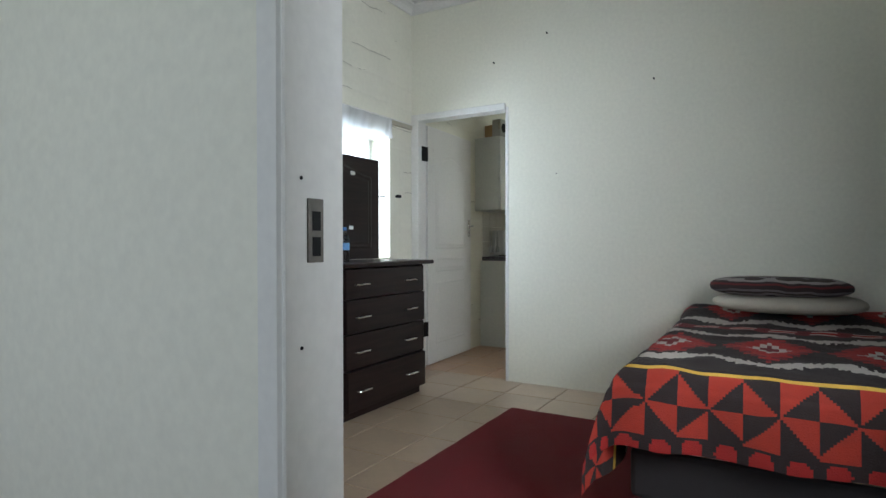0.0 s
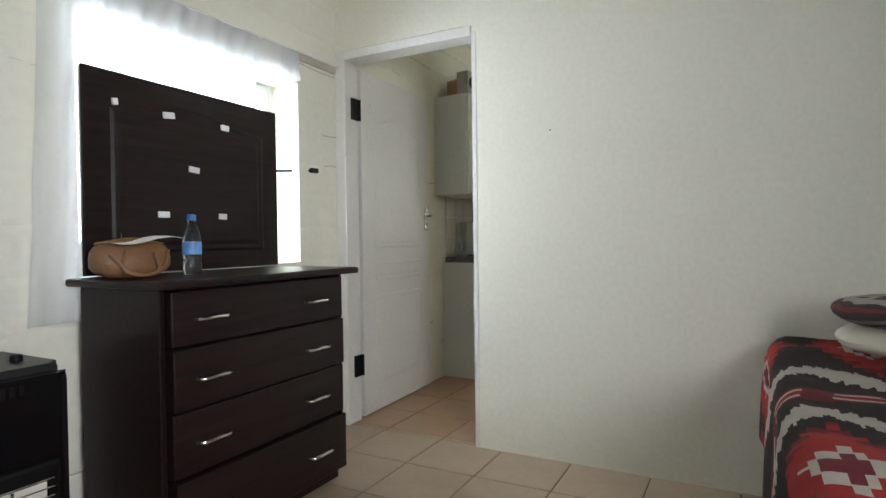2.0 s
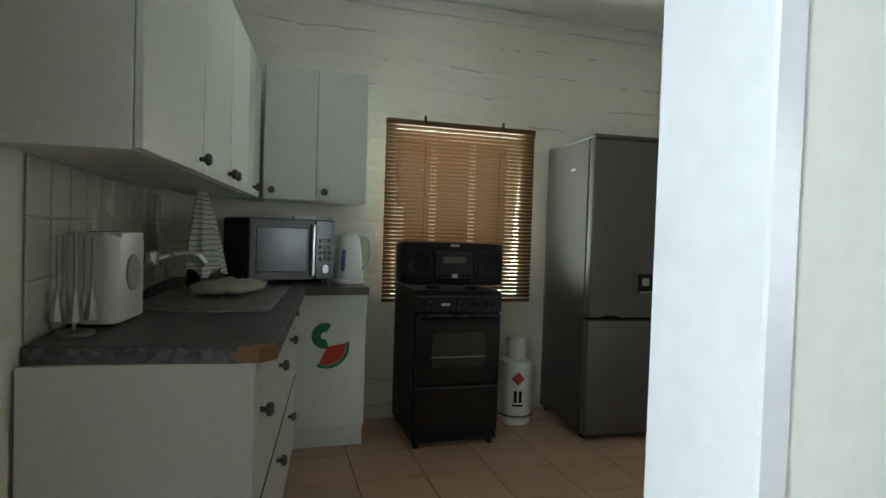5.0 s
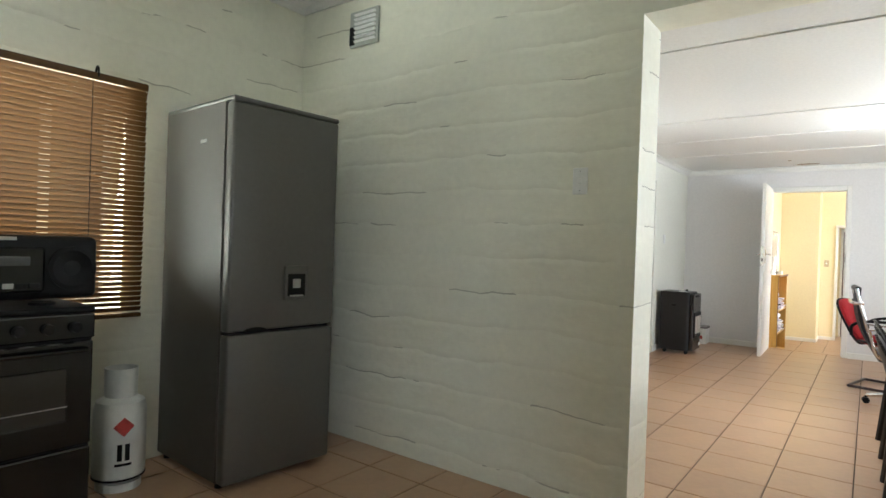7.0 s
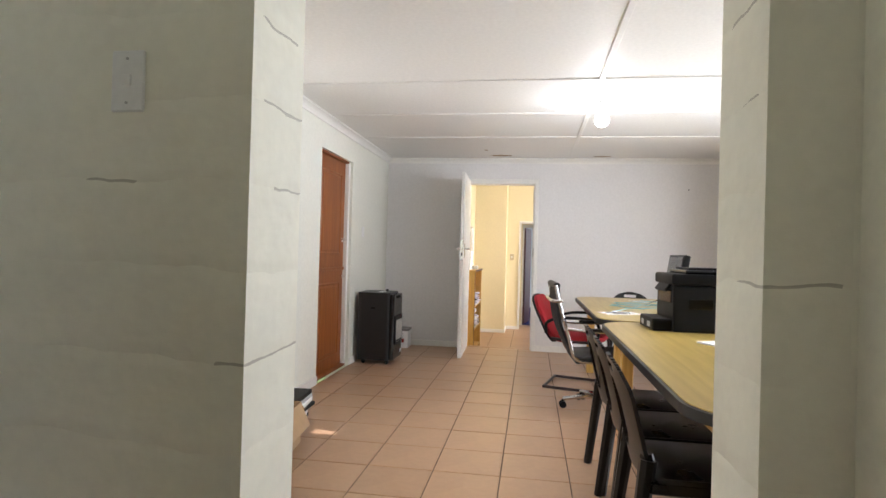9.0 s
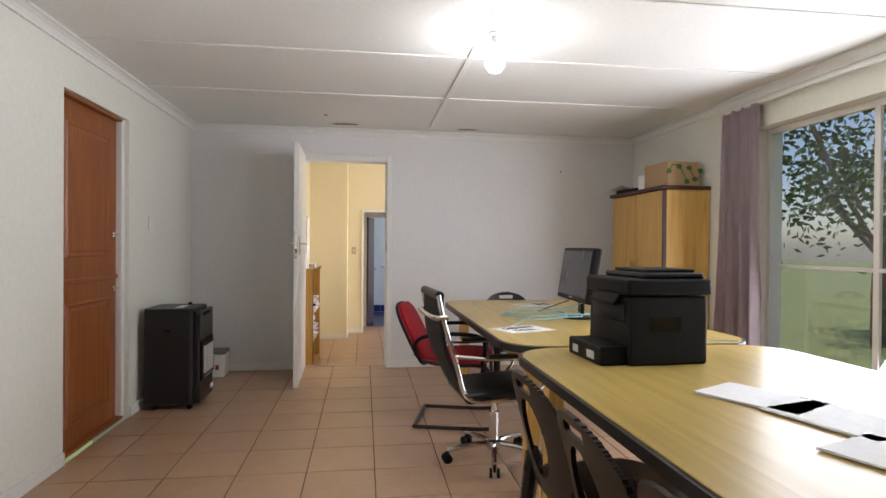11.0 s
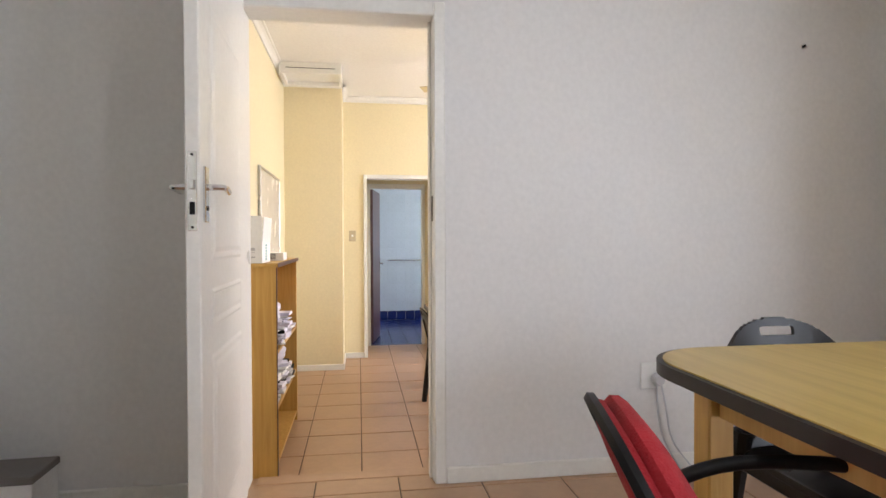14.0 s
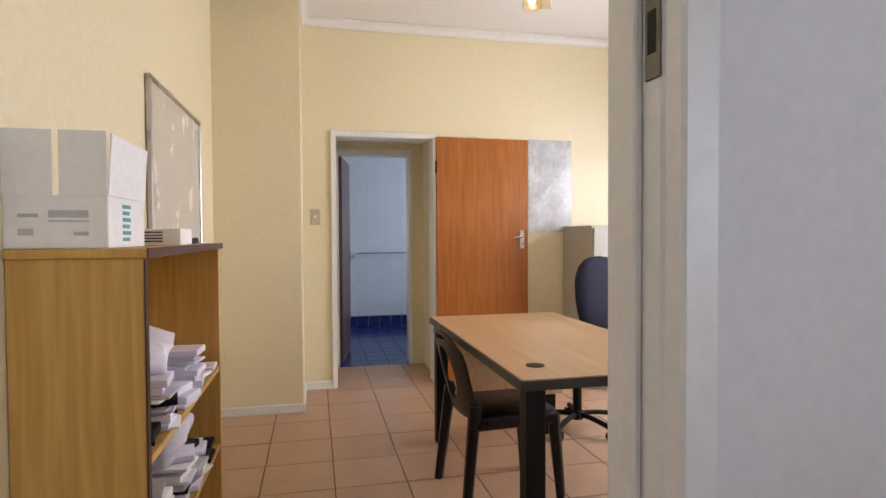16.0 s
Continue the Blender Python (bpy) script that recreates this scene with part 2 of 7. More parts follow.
def round_rect(x0, y0, x1, y1, r, n=5):
    out = []
    for cx, cy, a in ((x1 - r, y1 - r, 0), (x0 + r, y1 - r, 90), (x0 + r, y0 + r, 180), (x1 - r, y0 + r, 270)):
        out += [(cx + r * math.cos(radians(a + 90 * i / n)), cy + r * math.sin(radians(a + 90 * i / n))) for i in range(n + 1)]
    return out


def bm_lathe(bm, prof, n=20, at=(0, 0, 0)):
    """A turned shape from radius and height pairs."""
    rings = [[bm.verts.new((at[0] + r * math.cos(2 * math.pi * j / n), at[1] + r * math.sin(2 * math.pi * j / n), at[2] + z)) for j in range(n)] for r, z in prof]
    for A, B in zip(rings, rings[1:]):
        for j in range(n):
            bm.faces.new((A[j], A[(j + 1) % n], B[(j + 1) % n], B[j]))
    bm.faces.new(rings[0][::-1])
    bm.faces.new(rings[-1])
    return bm


def lathe(prof, n=20, at=(0, 0, 0)):
    return bm_lathe(bmesh.new(), prof, n, at)


def turned(bm, m):
    bm.transform(m)
    return bm


def part(name, bm, material, parent=None, label="", smooth=False):
    """One mesh object under a thing or a part."""
    me = bpy.data.meshes.new(name)
    bmesh.ops.recalc_face_normals(bm, faces=bm.faces)
    if smooth:
        for f in bm.faces:
            f.smooth = True
        for e in bm.edges:
            if len(e.link_faces) == 2 and e.calc_face_angle(0) > 0.7:
                e.smooth = False
    bm.to_mesh(me)
    bm.free()
    me.materials.append(material)
    ob = new(name, me)
    if parent is not None:
        ob.parent = parent
    return tagged(ob, label) if label else ob


def thing(name, label, category, x=0, y=0, z=0, rz=0, group=""):
    ob = new(name)
    ob.empty_display_size = 0.1
    ob.matrix_world = pose(x, y, z, 0, 0, rz)
    return tagged(ob, label, category, group)


def structure(name, bm, material, label, category):
    return tagged(part(name, bm, material), label, category, kind="structure")


def wall(name, material, axis, c0, c1, a0, a1, z0, z1, holes=(), label="plain painted plaster wall", shift=None):
    """A wall between c0 and c1 across its thickness along axis ('x' or 'y' is the thin way), with openings (a0, a1, z0, z1)."""
    A = sorted({a0, a1, *[v for h in holes for v in h[:2]]})
    Z = sorted({z0, z1, *[v for h in holes for v in h[2:]]})
    solid = lambda i, j: 0 <= i < len(A) - 1 and 0 <= j < len(Z) - 1 and not any(h[0] <= A[i] and A[i + 1] <= h[1] and h[2] <= Z[j] and Z[j + 1] <= h[3] for h in holes)
    bm = bmesh.new()
    P = (lambda c, a, z: (c, a, z)) if axis == 'x' else (lambda c, a, z: (a, c, z))
    cache = {}

    def V(c, a, z):
        k = P(c, a, z)
        if k not in cache:
            cache[k] = bm.verts.new(k)
        return cache[k]

    for i in range(len(A) - 1):
        for j in range(len(Z) - 1):
            if not solid(i, j):
                continue
            p, q, r, s = A[i], A[i + 1], Z[j], Z[j + 1]
            for c in (c0, c1):
                bm.faces.new((V(c, p, r), V(c, q, r), V(c, q, s), V(c, p, s)))
            if not solid(i - 1, j):
                bm.faces.new((V(c0, p, r), V(c1, p, r), V(c1, p, s), V(c0, p, s)))
            if not solid(i + 1, j):
                bm.faces.new((V(c0, q, r), V(c1, q, r), V(c1, q, s), V(c0, q, s)))
            if not solid(i, j - 1):
                bm.faces.new((V(c0, p, r), V(c1, p, r), V(c1, q, r), V(c0, q, r)))
            if not solid(i, j + 1):
                bm.faces.new((V(c0, p, s), V(c1, p, s), V(c1, q, s), V(c0, q, s)))
    return structure(name, bm, material, label, "wall")


def cornice(name, pts, z, s=0.07, closed=True):
    """A coved plaster cornice under the ceiling, round a room's plan (inside the walls, counter-clockwise)."""
    bm = bmesh.new()
    k = len(pts)
    prof = [(0, -s), (0.012, -s)] + [(0.012 + (s - 0.012) * (1 - math.cos(radians(t))), -s + (s - 0.012) * math.sin(radians(t))) for t in (20, 45, 70, 90)] + [(s, 0), (0, 0)]
    for i in range(k if closed else k - 1):
        a, b = Vector(pts[i]), Vector(pts[(i + 1) % k])
        d = (b - a).normalized()
        nrm = Vector((-d.y, d.x))
        R = []
        for p in (a, b):
            e = -1 if p is b else 1
            R.append([bm.verts.new((*(p + nrm * (u + 0.002) + d * e * u * (1 if closed else 0)), z + w - 0.002)) for u, w in prof])
        for j in range(len(prof)):
            j2 = (j + 1) % len(prof)
            bm.faces.new((R[0][j], R[1][j], R[1][j2], R[0][j2]))
    return structure(name, bm, M_trim, "white coved plaster cornice under the ceiling", "cornice")

# ---- the shell: bedroom, kitchen, office, yellow room, bathroom ----
H_BED, H_KIT, H_OFF, H_YEL, ZY = 2.98, 2.7, 2.31, 2.66, -0.28
structure("ground", turned(box((-60, -60, -0.6), (70, 70, -0.5)), Matrix()), mat("dry_lawn", (0.16, 0.19, 0.07), 0.9, vary=0.2, scale=3, bump=0.5, bscale=40), "dry green lawn round the house", "ground")
# bedroom
wall("wall_bedroom_west", M_brick, 'x', -0.1, 0.13, -3.45, 0.11, -0.2, H_BED, [(-1.42, -0.312, 0.93, 1.85)], "cream painted bagged brick wall with a window")
wall("wall_bedroom_north", M_bed, 'y', 0.0, 0.1, 0.13, 3.41, 0, H_BED, [(0.17, 0.985, -1, 2.05)], "smooth cream plaster wall with a doorway")
wall("wall_bedroom_south", M_bed, "y", -3.345, -3.215, 0.13, 3.41, 0, H_BED, [(2.07, 2.87, -1, 2.05)], "cream plaster wall with the entry doorway")
# the opening is made up for the east fill lamp, never in view
wall("wall_bedroom_east", M_bed, 'x', 3.41, 3.65, -3.45, 0.11, -0.2, H_BED, [(-3.12, -2.32, 0.95, 1.85)], "plain cream plaster wall")
structure("ceiling_bedroom", box((-0.1, -3.45, H_BED), (3.65, 0.055, H_BED + 0.06)), M_ceil, "white painted ceiling board", "ceiling")
cornice("cornice_bedroom", [(0.13, -3.215), (3.41, -3.215), (3.41, 0), (0.13, 0)], H_BED)
# hall behind the entry
wall("wall_hall_west", M_white, 'x', 0.6, 0.7, -5.6, -3.34, 0, 2.6, ())
wall("wall_hall_east", M_white, 'x', 3.9, 4.0, -5.6, -3.34, 0, 2.6, ())
# this opening is invented to go with the hall fill lamp
wall("wall_hall_south", M_white, 'y', -5.6, -5.5, 0.7, 3.9, 0, 2.6, [(1.0, 2.2, 0.8, 2.0)])
structure("ceiling_hall", box((0.6, -5.6, 2.6), (4.0, -3.34, 2.66)), M_ceil, "white painted ceiling board", "ceiling")
structure("floor_hall", box((0.6, -5.6, -0.12), (4.0, -3.332, -0.006)), M_tile_b, "pale tiled hall floor", "floor")
# kitchen
wall("wall_kitchen_west", M_brick, 'x', -0.1, 0.13, 0.11, 3.6, -0.2, H_KIT, (), "cream painted brick wall behind the cupboards")
wall("wall_kitchen_north", M_brick, 'y', 3.36, 3.6, 0.13, 3.65, -0.2, H_KIT, [(1.44, 2.32, 0.8, 1.87)], "cream painted brick wall with a window")
wall("wall_kitchen_east", M_brick, 'x', 3.41, 3.65, 0.11, 3.36, -0.2, H_KIT, [(0.245, 1.158, -1, 2.17)], "cream painted brick wall with a doorless opening")
structure("ceiling_kitchen", box((-0.1, 0.056, H_KIT), (3.65, 3.6, H_KIT + 0.06)), M_ceil, "white painted ceiling board", "ceiling")
cornice("cornice_kitchen", [(0.13, 0.11), (3.41, 0.11), (3.41, 3.36), (0.13, 3.36)], H_KIT)
# office
wall("wall_office_north", M_green, 'y', 2.415, 2.64, 3.65, 9.48, -0.2, H_OFF, [(4.9, 5.96, 1.11, 2.05), (7.06, 7.92, -1, 2.03)], "pale plaster wall with a window and a stable door")
wall("wall_office_south", M_green, 'y', -2.17, -1.94, 3.41, 9.48, -0.2, H_OFF, [(4.85, 7.5, 0.1, 2.04)], "pale plaster wall with a wide window")
wall("wall_office_east", M_white, 'x', 9.34, 9.48, -1.94, 2.415, -0.6, 3.0, [(0.58, 1.387, -0.05, 2.02)], "white plaster wall with a doorway")
wall("wall_office_west", M_white, 'x', 3.41, 3.65, -1.94, -0.0, -0.2, H_OFF, ())
structure("ceiling_office", box((3.65, -2.17, H_OFF), (9.34, 2.64, H_OFF + 0.06)), M_ceil, "white ceiling boards with cover strips and water stains", "ceiling")
cornice("cornice_office", [(3.65, -1.94), (9.34, -1.94), (9.34, 2.415), (3.65, 2.415)], H_OFF, 0.06)
for i, (lo, hi) in enumerate([((x - 0.02, -1.88, H_OFF - 0.009), (x + 0.02, 2.35, H_OFF)) for x in (4.35, 6.2, 7.1, 8.05)] + [((3.71, 0.185, H_OFF - 0.008), (9.28, 0.222, H_OFF))]):
    structure("ceiling_strip", box(lo, hi, 0.003), M_ceil, "narrow white cover strip over a ceiling joint", "trim")
# yellow room
wall("wall_yellow_north", M_yellow, 'y', 1.66, 1.9, 9.48, 13.57, -0.6, H_YEL, (), "yellow painted plaster wall")
wall("wall_yellow_south", M_yellow, 'y', -2.4, -2.2, 9.48, 13.57, -0.6, H_YEL, [(10.77, 12.77, 0.5, 1.8)], "yellow painted plaster wall with a window")
wall("wall_yellow_east", M_yellow, 'x', 13.44, 13.57, -2.2, 1.66, -0.6, H_YEL, [(0.03, 0.83, -1, 1.75)], "yellow painted plaster wall with a doorway")
structure("pier_yellow", box((12.86, 1.085, ZY), (13.44, 1.66, H_YEL)), M_yellow, "yellow painted boxed-out pier", "wall")
structure("ceiling_yellow", box((9.48, -2.4, H_YEL), (13.57, 1.9, H_YEL + 0.06)), M_ceil, "white painted ceiling board", "ceiling")
cornice("cornice_yellow", [(9.48, -2.2), (13.44, -2.2), (13.44, 1.085), (12.86, 1.085), (12.86, 1.66), (9.48, 1.66)], H_YEL, 0.06)
# lobby and bathroom beyond
wall("wall_lobby_left", M_yellow, 'y', 0.86, 0.96, 13.57, 14.17, -0.6, 2.0, ())
wall("wall_lobby_right", M_yellow, 'y', -0.12, -0.02, 13.57, 14.17, -0.6, 2.0, ())
wall("wall_bath_west", M_yellow, 'x', 14.17, 14.27, -1.4, 1.6, -0.6, 2.3, [(0.1, 0.8, -1, 1.72)])
structure("ceiling_lobby", box((13.57, -0.12, 1.82), (14.17, 0.96, 1.88)), M_ceil, "white lobby ceiling", "ceiling")
structure("ceiling_bath", box((14.27, -1.4, 2.2), (16.57, 1.6, 2.26)), M_ceil, "white bathroom ceiling", "ceiling")
M_bathtile = mat("white_wall_tile", (0.78, 0.82, 0.86), 0.2, vary=0.02, rand=0.02)
M_bluetile = mat("blue_tile", (0.015, 0.03, 0.16), 0.2, vary=0.12, scale=8, rand=0.12)
wall("wall_bath_north", M_bathtile, 'y', 1.5, 1.6, 14.27, 16.57, -0.6, 2.2, ())
wall("wall_bath_south", M_bathtile, 'y', -1.4, -1.3, 14.27, 16.57, -0.6, 2.2, [(14.72, 15.62, 0.85, 1.75)])
wall("wall_bath_east", M_bathtile, 'x', 16.47, 16.57, -1.3, 1.5, -0.6, 2.2, (), "white tiled bathroom wall")


# ---- floors of single tiles ----
tile_mesh = {}


def tile_floor(name, x0, x1, y0, y1, z, T, ox, oy, material, label, cut=()):
    base = structure(name, box((x0, y0, z - 0.12), (x1, y1, z - 0.004)), M_grout, label, "floor")
    xs = [x0] + [ox + i * T for i in range(math.floor((x0 - ox) / T) + 1, math.ceil((x1 - ox) / T))] + [x1]
    ys = [y0] + [oy + i * T for i in range(math.floor((y0 - oy) / T) + 1, math.ceil((y1 - oy) / T))] + [y1]
    for a, b in zip(xs, xs[1:]):
        for c, d in zip(ys, ys[1:]):
            w, h = round(b - a - 0.006, 4), round(d - c - 0.006, 4)
            if w < 0.02 or h < 0.02:
                continue
            key = (w, h, material.name)
            if key not in tile_mesh:
                bm = bmesh.new()
                rings = []
                for s, zz in ((0, -0.006), (0, -0.0015), (0.003, 0)):
                    rings.append([bm.verts.new((sx * (w / 2 - s), sy * (h / 2 - s), zz)) for sx, sy in ((-1, -1), (1, -1), (1, 1), (-1, 1))])
                for A, B in zip(rings, rings[1:]):
                    for j in range(4):
                        bm.faces.new((A[j], A[(j + 1) % 4], B[(j + 1) % 4], B[j]))
                bm.faces.new(rings[-1])
                me = bpy.data.meshes.new("tile")
                bm.to_mesh(me)
                bm.free()
                me.materials.append(material)
                tile_mesh[key] = me
            t = new("tile", tile_mesh[key])
            t.parent = base
            t.location = ((a + b) / 2, (c + d) / 2, z + random.uniform(-0.0006, 0.0006))
    return base


# ---- shared kinds of things ----
def grid_plate(w, h, nx, nz, keep, thick, bend=lambda x, z: 0.0):
    """An upright plate in x and z with holes where keep() is false, bent out of its plane, with thickness."""
    bm = bmesh.new()
    vs = {}

    def V(i, j, s):
        if (i, j, s) not in vs:
            x, z = (i / nx - 0.5) * w, j / nz * h
            vs[i, j, s] = bm.verts.new((x, bend(x, z) + (s - 0.5) * thick, z))
        return vs[i, j, s]

    on = lambda i, j: 0 <= i < nx and 0 <= j < nz and keep((i + 0.5) / nx * w - w / 2, (j + 0.5) / nz * h)
    for i in range(nx):
        for j in range(nz):
            if not on(i, j):
                continue
            for s in (0, 1):
                bm.faces.new([V(a, b, s) for a, b in ((i, j), (i + 1, j), (i + 1, j + 1), (i, j + 1))])
            for di, dj, p, q in ((-1, 0, (i, j), (i, j + 1)), (1, 0, (i + 1, j), (i + 1, j + 1)), (0, -1, (i, j), (i + 1, j)), (0, 1, (i, j + 1), (i + 1, j + 1))):
                if not on(i + di, j + dj):
                    bm.faces.new((V(*p, 0), V(*q, 0), V(*q, 1), V(*p, 1)))
    return bm


def cushion(w, d, h, n=14, power=2.6):
    """A soft pad centred on its base."""
    bm = bmesh.new()
    bmesh.ops.create_uvsphere(bm, u_segments=n * 2, v_segments=n, radius=1)
    for v in bm.verts:
        x, y, z = v.co
        r = max(abs(x), abs(y))
        s = lambda t: math.copysign(abs(t) ** (2 / power), t)
        c = math.hypot(x, y)
        v.co = (s(x) * w / 2 * 0.98, s(y) * d / 2 * 0.98, (math.copysign(abs(z) ** 0.8, z) * 0.5 + 0.5) * h)
    return bm


def panel_relief(bm, y, x0, x1, z0, z1, arch=0.0, depth=0.006, side=-1):
    """The raised and sunk moulding of one door panel, on the face at y."""
    out = []
    n = 10
    top = [(x0 + (x1 - x0) * i / n, z1 + arch * (math.cos((i / n - 0.5) * 2 * math.pi) * 0.5 + 0.5)) for i in range(n + 1)]
    loop = [(x0, z0), (x1, z0)] + top[::-1]
    loop = [Vector((x, 0, z)) for x, z in loop]
    c = sum(loop, Vector()) / len(loop)
    rings = []
    for k, dy in ((0, -depth - 0.0006), (0.012, 0.0), (0.028, -depth * 0.5), (0.045, depth * 0.3)):
        r = []
        for p in loop:
            v = Vector((p.x - c.x, 0, p.z - c.z))
            f = Vector((math.copysign(min(k, abs(v.x)), v.x), 0, math.copysign(min(k, abs(v.z)), v.z)))
            q = p - f
            r.append(bm.verts.new((q.x, y + side * (dy + depth), q.z)))
        rings.append(r)
    k = len(loop)
    for A, B in zip(rings, rings[1:]):
        for j in range(k):
            bm.faces.new((A[j], A[(j + 1) % k], B[(j + 1) % k], B[j]))
    bm.faces.new(rings[-1])


def lever(parent, x, z, y, side, length=0.095, direction=1):
    """A long back plate with a bent lever and a keyhole, on a door face."""
    p = part("handle_plate", box((x - 0.021, min(y, y + side * 0.008), z - 0.1), (x + 0.021, max(y, y + side * 0.008), z + 0.06), 0.003), M_chrome, parent, "brushed chrome lever handle plate")
    part("handle", tube(curve_pts([(x, y + side * 0.008, z), (x, y + side * 0.045, z), (x + direction * 0.03, y + side * 0.052, z), (x + direction * length, y + side * 0.048, z - 0.006)], 4), 0.009, 8), M_chrome, p, smooth=True)
    part("keyhole", cyl((x, y + side * 0.0085, z - 0.06), (x, y + side * 0.0105, z - 0.06), 0.007, n=10), M_black, p)


def panel_door(name, label, w, h, x, y, z, rz, arched=True, faces=(-1, 1), handle_dir=-1):
    """A moulded panel door; the hinge edge lies at the origin, the leaf runs along +x."""
    d = tagged(thing(name, label, "door", x, y, z, rz), kind="structure")
    t = 0.04
    part("leaf", box((0, -t / 2, 0), (w, t / 2, h), 0.003), M_trim, d)
    for s in faces:
        for nm, z0, z1, a in (("top_panel", 0.98, h - 0.28, 0.07 if arched else 0), ("middle_panel", 0.78, 0.9, 0.0), ("bottom_panel", 0.16, 0.7, 0.0)):
            bm = bmesh.new()
            panel_relief(bm, s * t / 2, 0.13, w - 0.13, z0, z1, a, 0.0042, s)
            part(nm, bm, M_trim, d)
    for s in (-1, 1):
        lever(d, w - 0.055, 1.195, s * t / 2, s, direction=handle_dir)
    lp_ = part("latch_plate", box((w - 0.001, -0.012, 1.07), (w + 0.003, 0.012, 1.29), 0.001), M_chrome, d, "steel mortice lock face plate")
    part("latch_bolt", box((w + 0.0025, -0.007, 1.185), (w + 0.011, 0.007, 1.212), 0.002), M_chrome, lp_)
    part("lock_slot", box((w + 0.0025, -0.007, 1.115), (w + 0.0042, 0.007, 1.15)), M_black, lp_)
    for zz in (1.08, 1.28):
        part("screw", cyl((w + 0.0025, 0, zz), (w + 0.0042, 0, zz), 0.004, n=8), M_black, lp_)
    return d


def heater(x, y, rz, label):
    """A cabinet gas heater; its front faces local -y."""
    h = thing("gas_heater", label, "heater", x, y, 0, rz)
    h.scale = (0.93, 0.93, 0.98)
    M = M_heater
    bm = bmesh.new()
    bm_prism(bm, round_rect(-0.21, -0.16, 0.21, 0.2, 0.03), 0.04, 0.74, 0.015)
    part("body", bm, M, h, "charcoal metal cabinet")
    bm = bmesh.new()
    bm_prism(bm, round_rect(-0.205, -0.21, 0.205, -0.155, 0.025), 0.05, 0.72, 0.02)
    part("front_cover", bm, M_blackgloss, h, "glossy black bowed front")
    g = part("grille_frame", box((-0.17, -0.222, 0.2), (0.17, -0.205, 0.5), 0.012, 2), M_black, h)
    part("burner_panel", box((-0.13, -0.226, 0.25), (0.13, -0.221, 0.45), 0.002), mat("ceramic_burner", (0.6, 0.58, 0.52), 0.8, vary=0.05) if "ceramic_burner" not in bpy.data.materials else bpy.data.materials["ceramic_burner"], g, "three pale ceramic burner plates")
    for i in (-1, 1):
        part("burner_divider", box((i * 0.045 - 0.004, -0.229, 0.25), (i * 0.045 + 0.004, -0.226, 0.45)), M_chrome, g)
    for i in range(11):
        zz = 0.235 + i * 0.0225
        part("guard_wire", tube([(-0.155, -0.228, zz), (-0.14, -0.24, zz), (0.14, -0.24, zz), (0.155, -0.228, zz)], 0.0022, 6), M_chrome, g)
    for i in range(9):
        part("top_vent", box((-0.1 + i * 0.022, -0.2125, 0.68), (-0.09 + i * 0.022, -0.209, 0.705)), M_black, h)
    part("top_label", box((-0.12, -0.06, 0.7405), (0.06, 0.0, 0.742)), M_paper, h, "worn printed paper label")
    part("control_knob", lathe([(0.016, 0), (0.016, 0.012), (0.012, 0.018)], 14, (0.15, -0.04, 0.74)), M_black, h)
    part("badge", box((0.11, -0.213, 0.085), (0.19, -0.2095, 0.12)), M_paper, h, "small white badge")
    part("side_grip", box((-0.214, 0.0, 0.57), (-0.209, 0.05, 0.59), 0.002), M_black, h)
    for sx in (-1, 1):
        for sy in (-1, 1):
            part("castor", cyl((sx * 0.17 - 0.012, sy * 0.13, 0.022), (sx * 0.17 + 0.012, sy * 0.13, 0.022), 0.022, n=14), M_black, h)
    return h


M_heater = mat("charcoal_enamel", (0.0095, 0.01, 0.011), 0.42, vary=0.12, scale=5, bump=0.05, bscale=160)


def plastic_chair(x, y, z, rz, label, group, make=None):
    """A black moulded plastic chair; it faces local -y."""
    c = thing("plastic_chair", label, "chair", x, y, z, rz, group)
    c.scale = (1, 1, 0.95)
    bm = bmesh.new()
    bm_prism(bm, round_rect(-0.21, -0.22, 0.21, 0.19, 0.06), 0.42, 0.445, 0.012)
    part("seat", bm, M_chairplastic, c, smooth=True)

    def keep(u, w):
        e = (u / 0.085) ** 2 + ((w - 0.2) / 0.13) ** 2
        slot = abs(u) < 0.06 and abs(w - 0.375) < 0.014
        edge = abs(u) < 0.205 * math.sqrt(max(0.0, 1 - (max(0, w - 0.27) / 0.15) ** 2)) - 0.1 * max(0, 0.12 - w)
        return e > 1 and not slot and edge

    back = grid_plate(0.42, 0.42, 64, 64, keep, 0.014, lambda u, w: 0.2 + 0.1 * (w / 0.42) - 0.7 * u * u)
    for _ in range(3):
        bmesh.ops.smooth_vert(back, verts=back.verts, factor=0.5, use_axis_x=True, use_axis_z=True)
    bmesh.ops.translate(back, verts=back.verts, vec=(0, 0, 0.42))
    part("backrest", back, M_chairplastic, c, smooth=True)
    for sx in (-1, 1):
        part("leg", bm_cyl(bm_cyl(bmesh.new(), (sx * 0.185, 0.185, 0.5), (sx * 0.215, 0.24, 0.0), 0.03, 0.022, 8), (sx * 0.18, 0.185, 0.48), (sx * 0.18, 0.19, 0.52), 0.03, 0.02, 8), M_chairplastic, c, smooth=True)
        part("leg", cyl((sx * 0.185, -0.195, 0.43), (sx * 0.205, -0.225, 0.0), 0.03, 0.021, 8), M_chairplastic, c, smooth=True)
        part("side_rail", box((sx * 0.2 - 0.012, -0.19, 0.385), (sx * 0.2 + 0.012, 0.18, 0.43), 0.006), M_chairplastic, c)
    part("apron", box((-0.19, -0.215, 0.39), (0.19, -0.195, 0.43), 0.006), M_chairplastic, c)
    return c


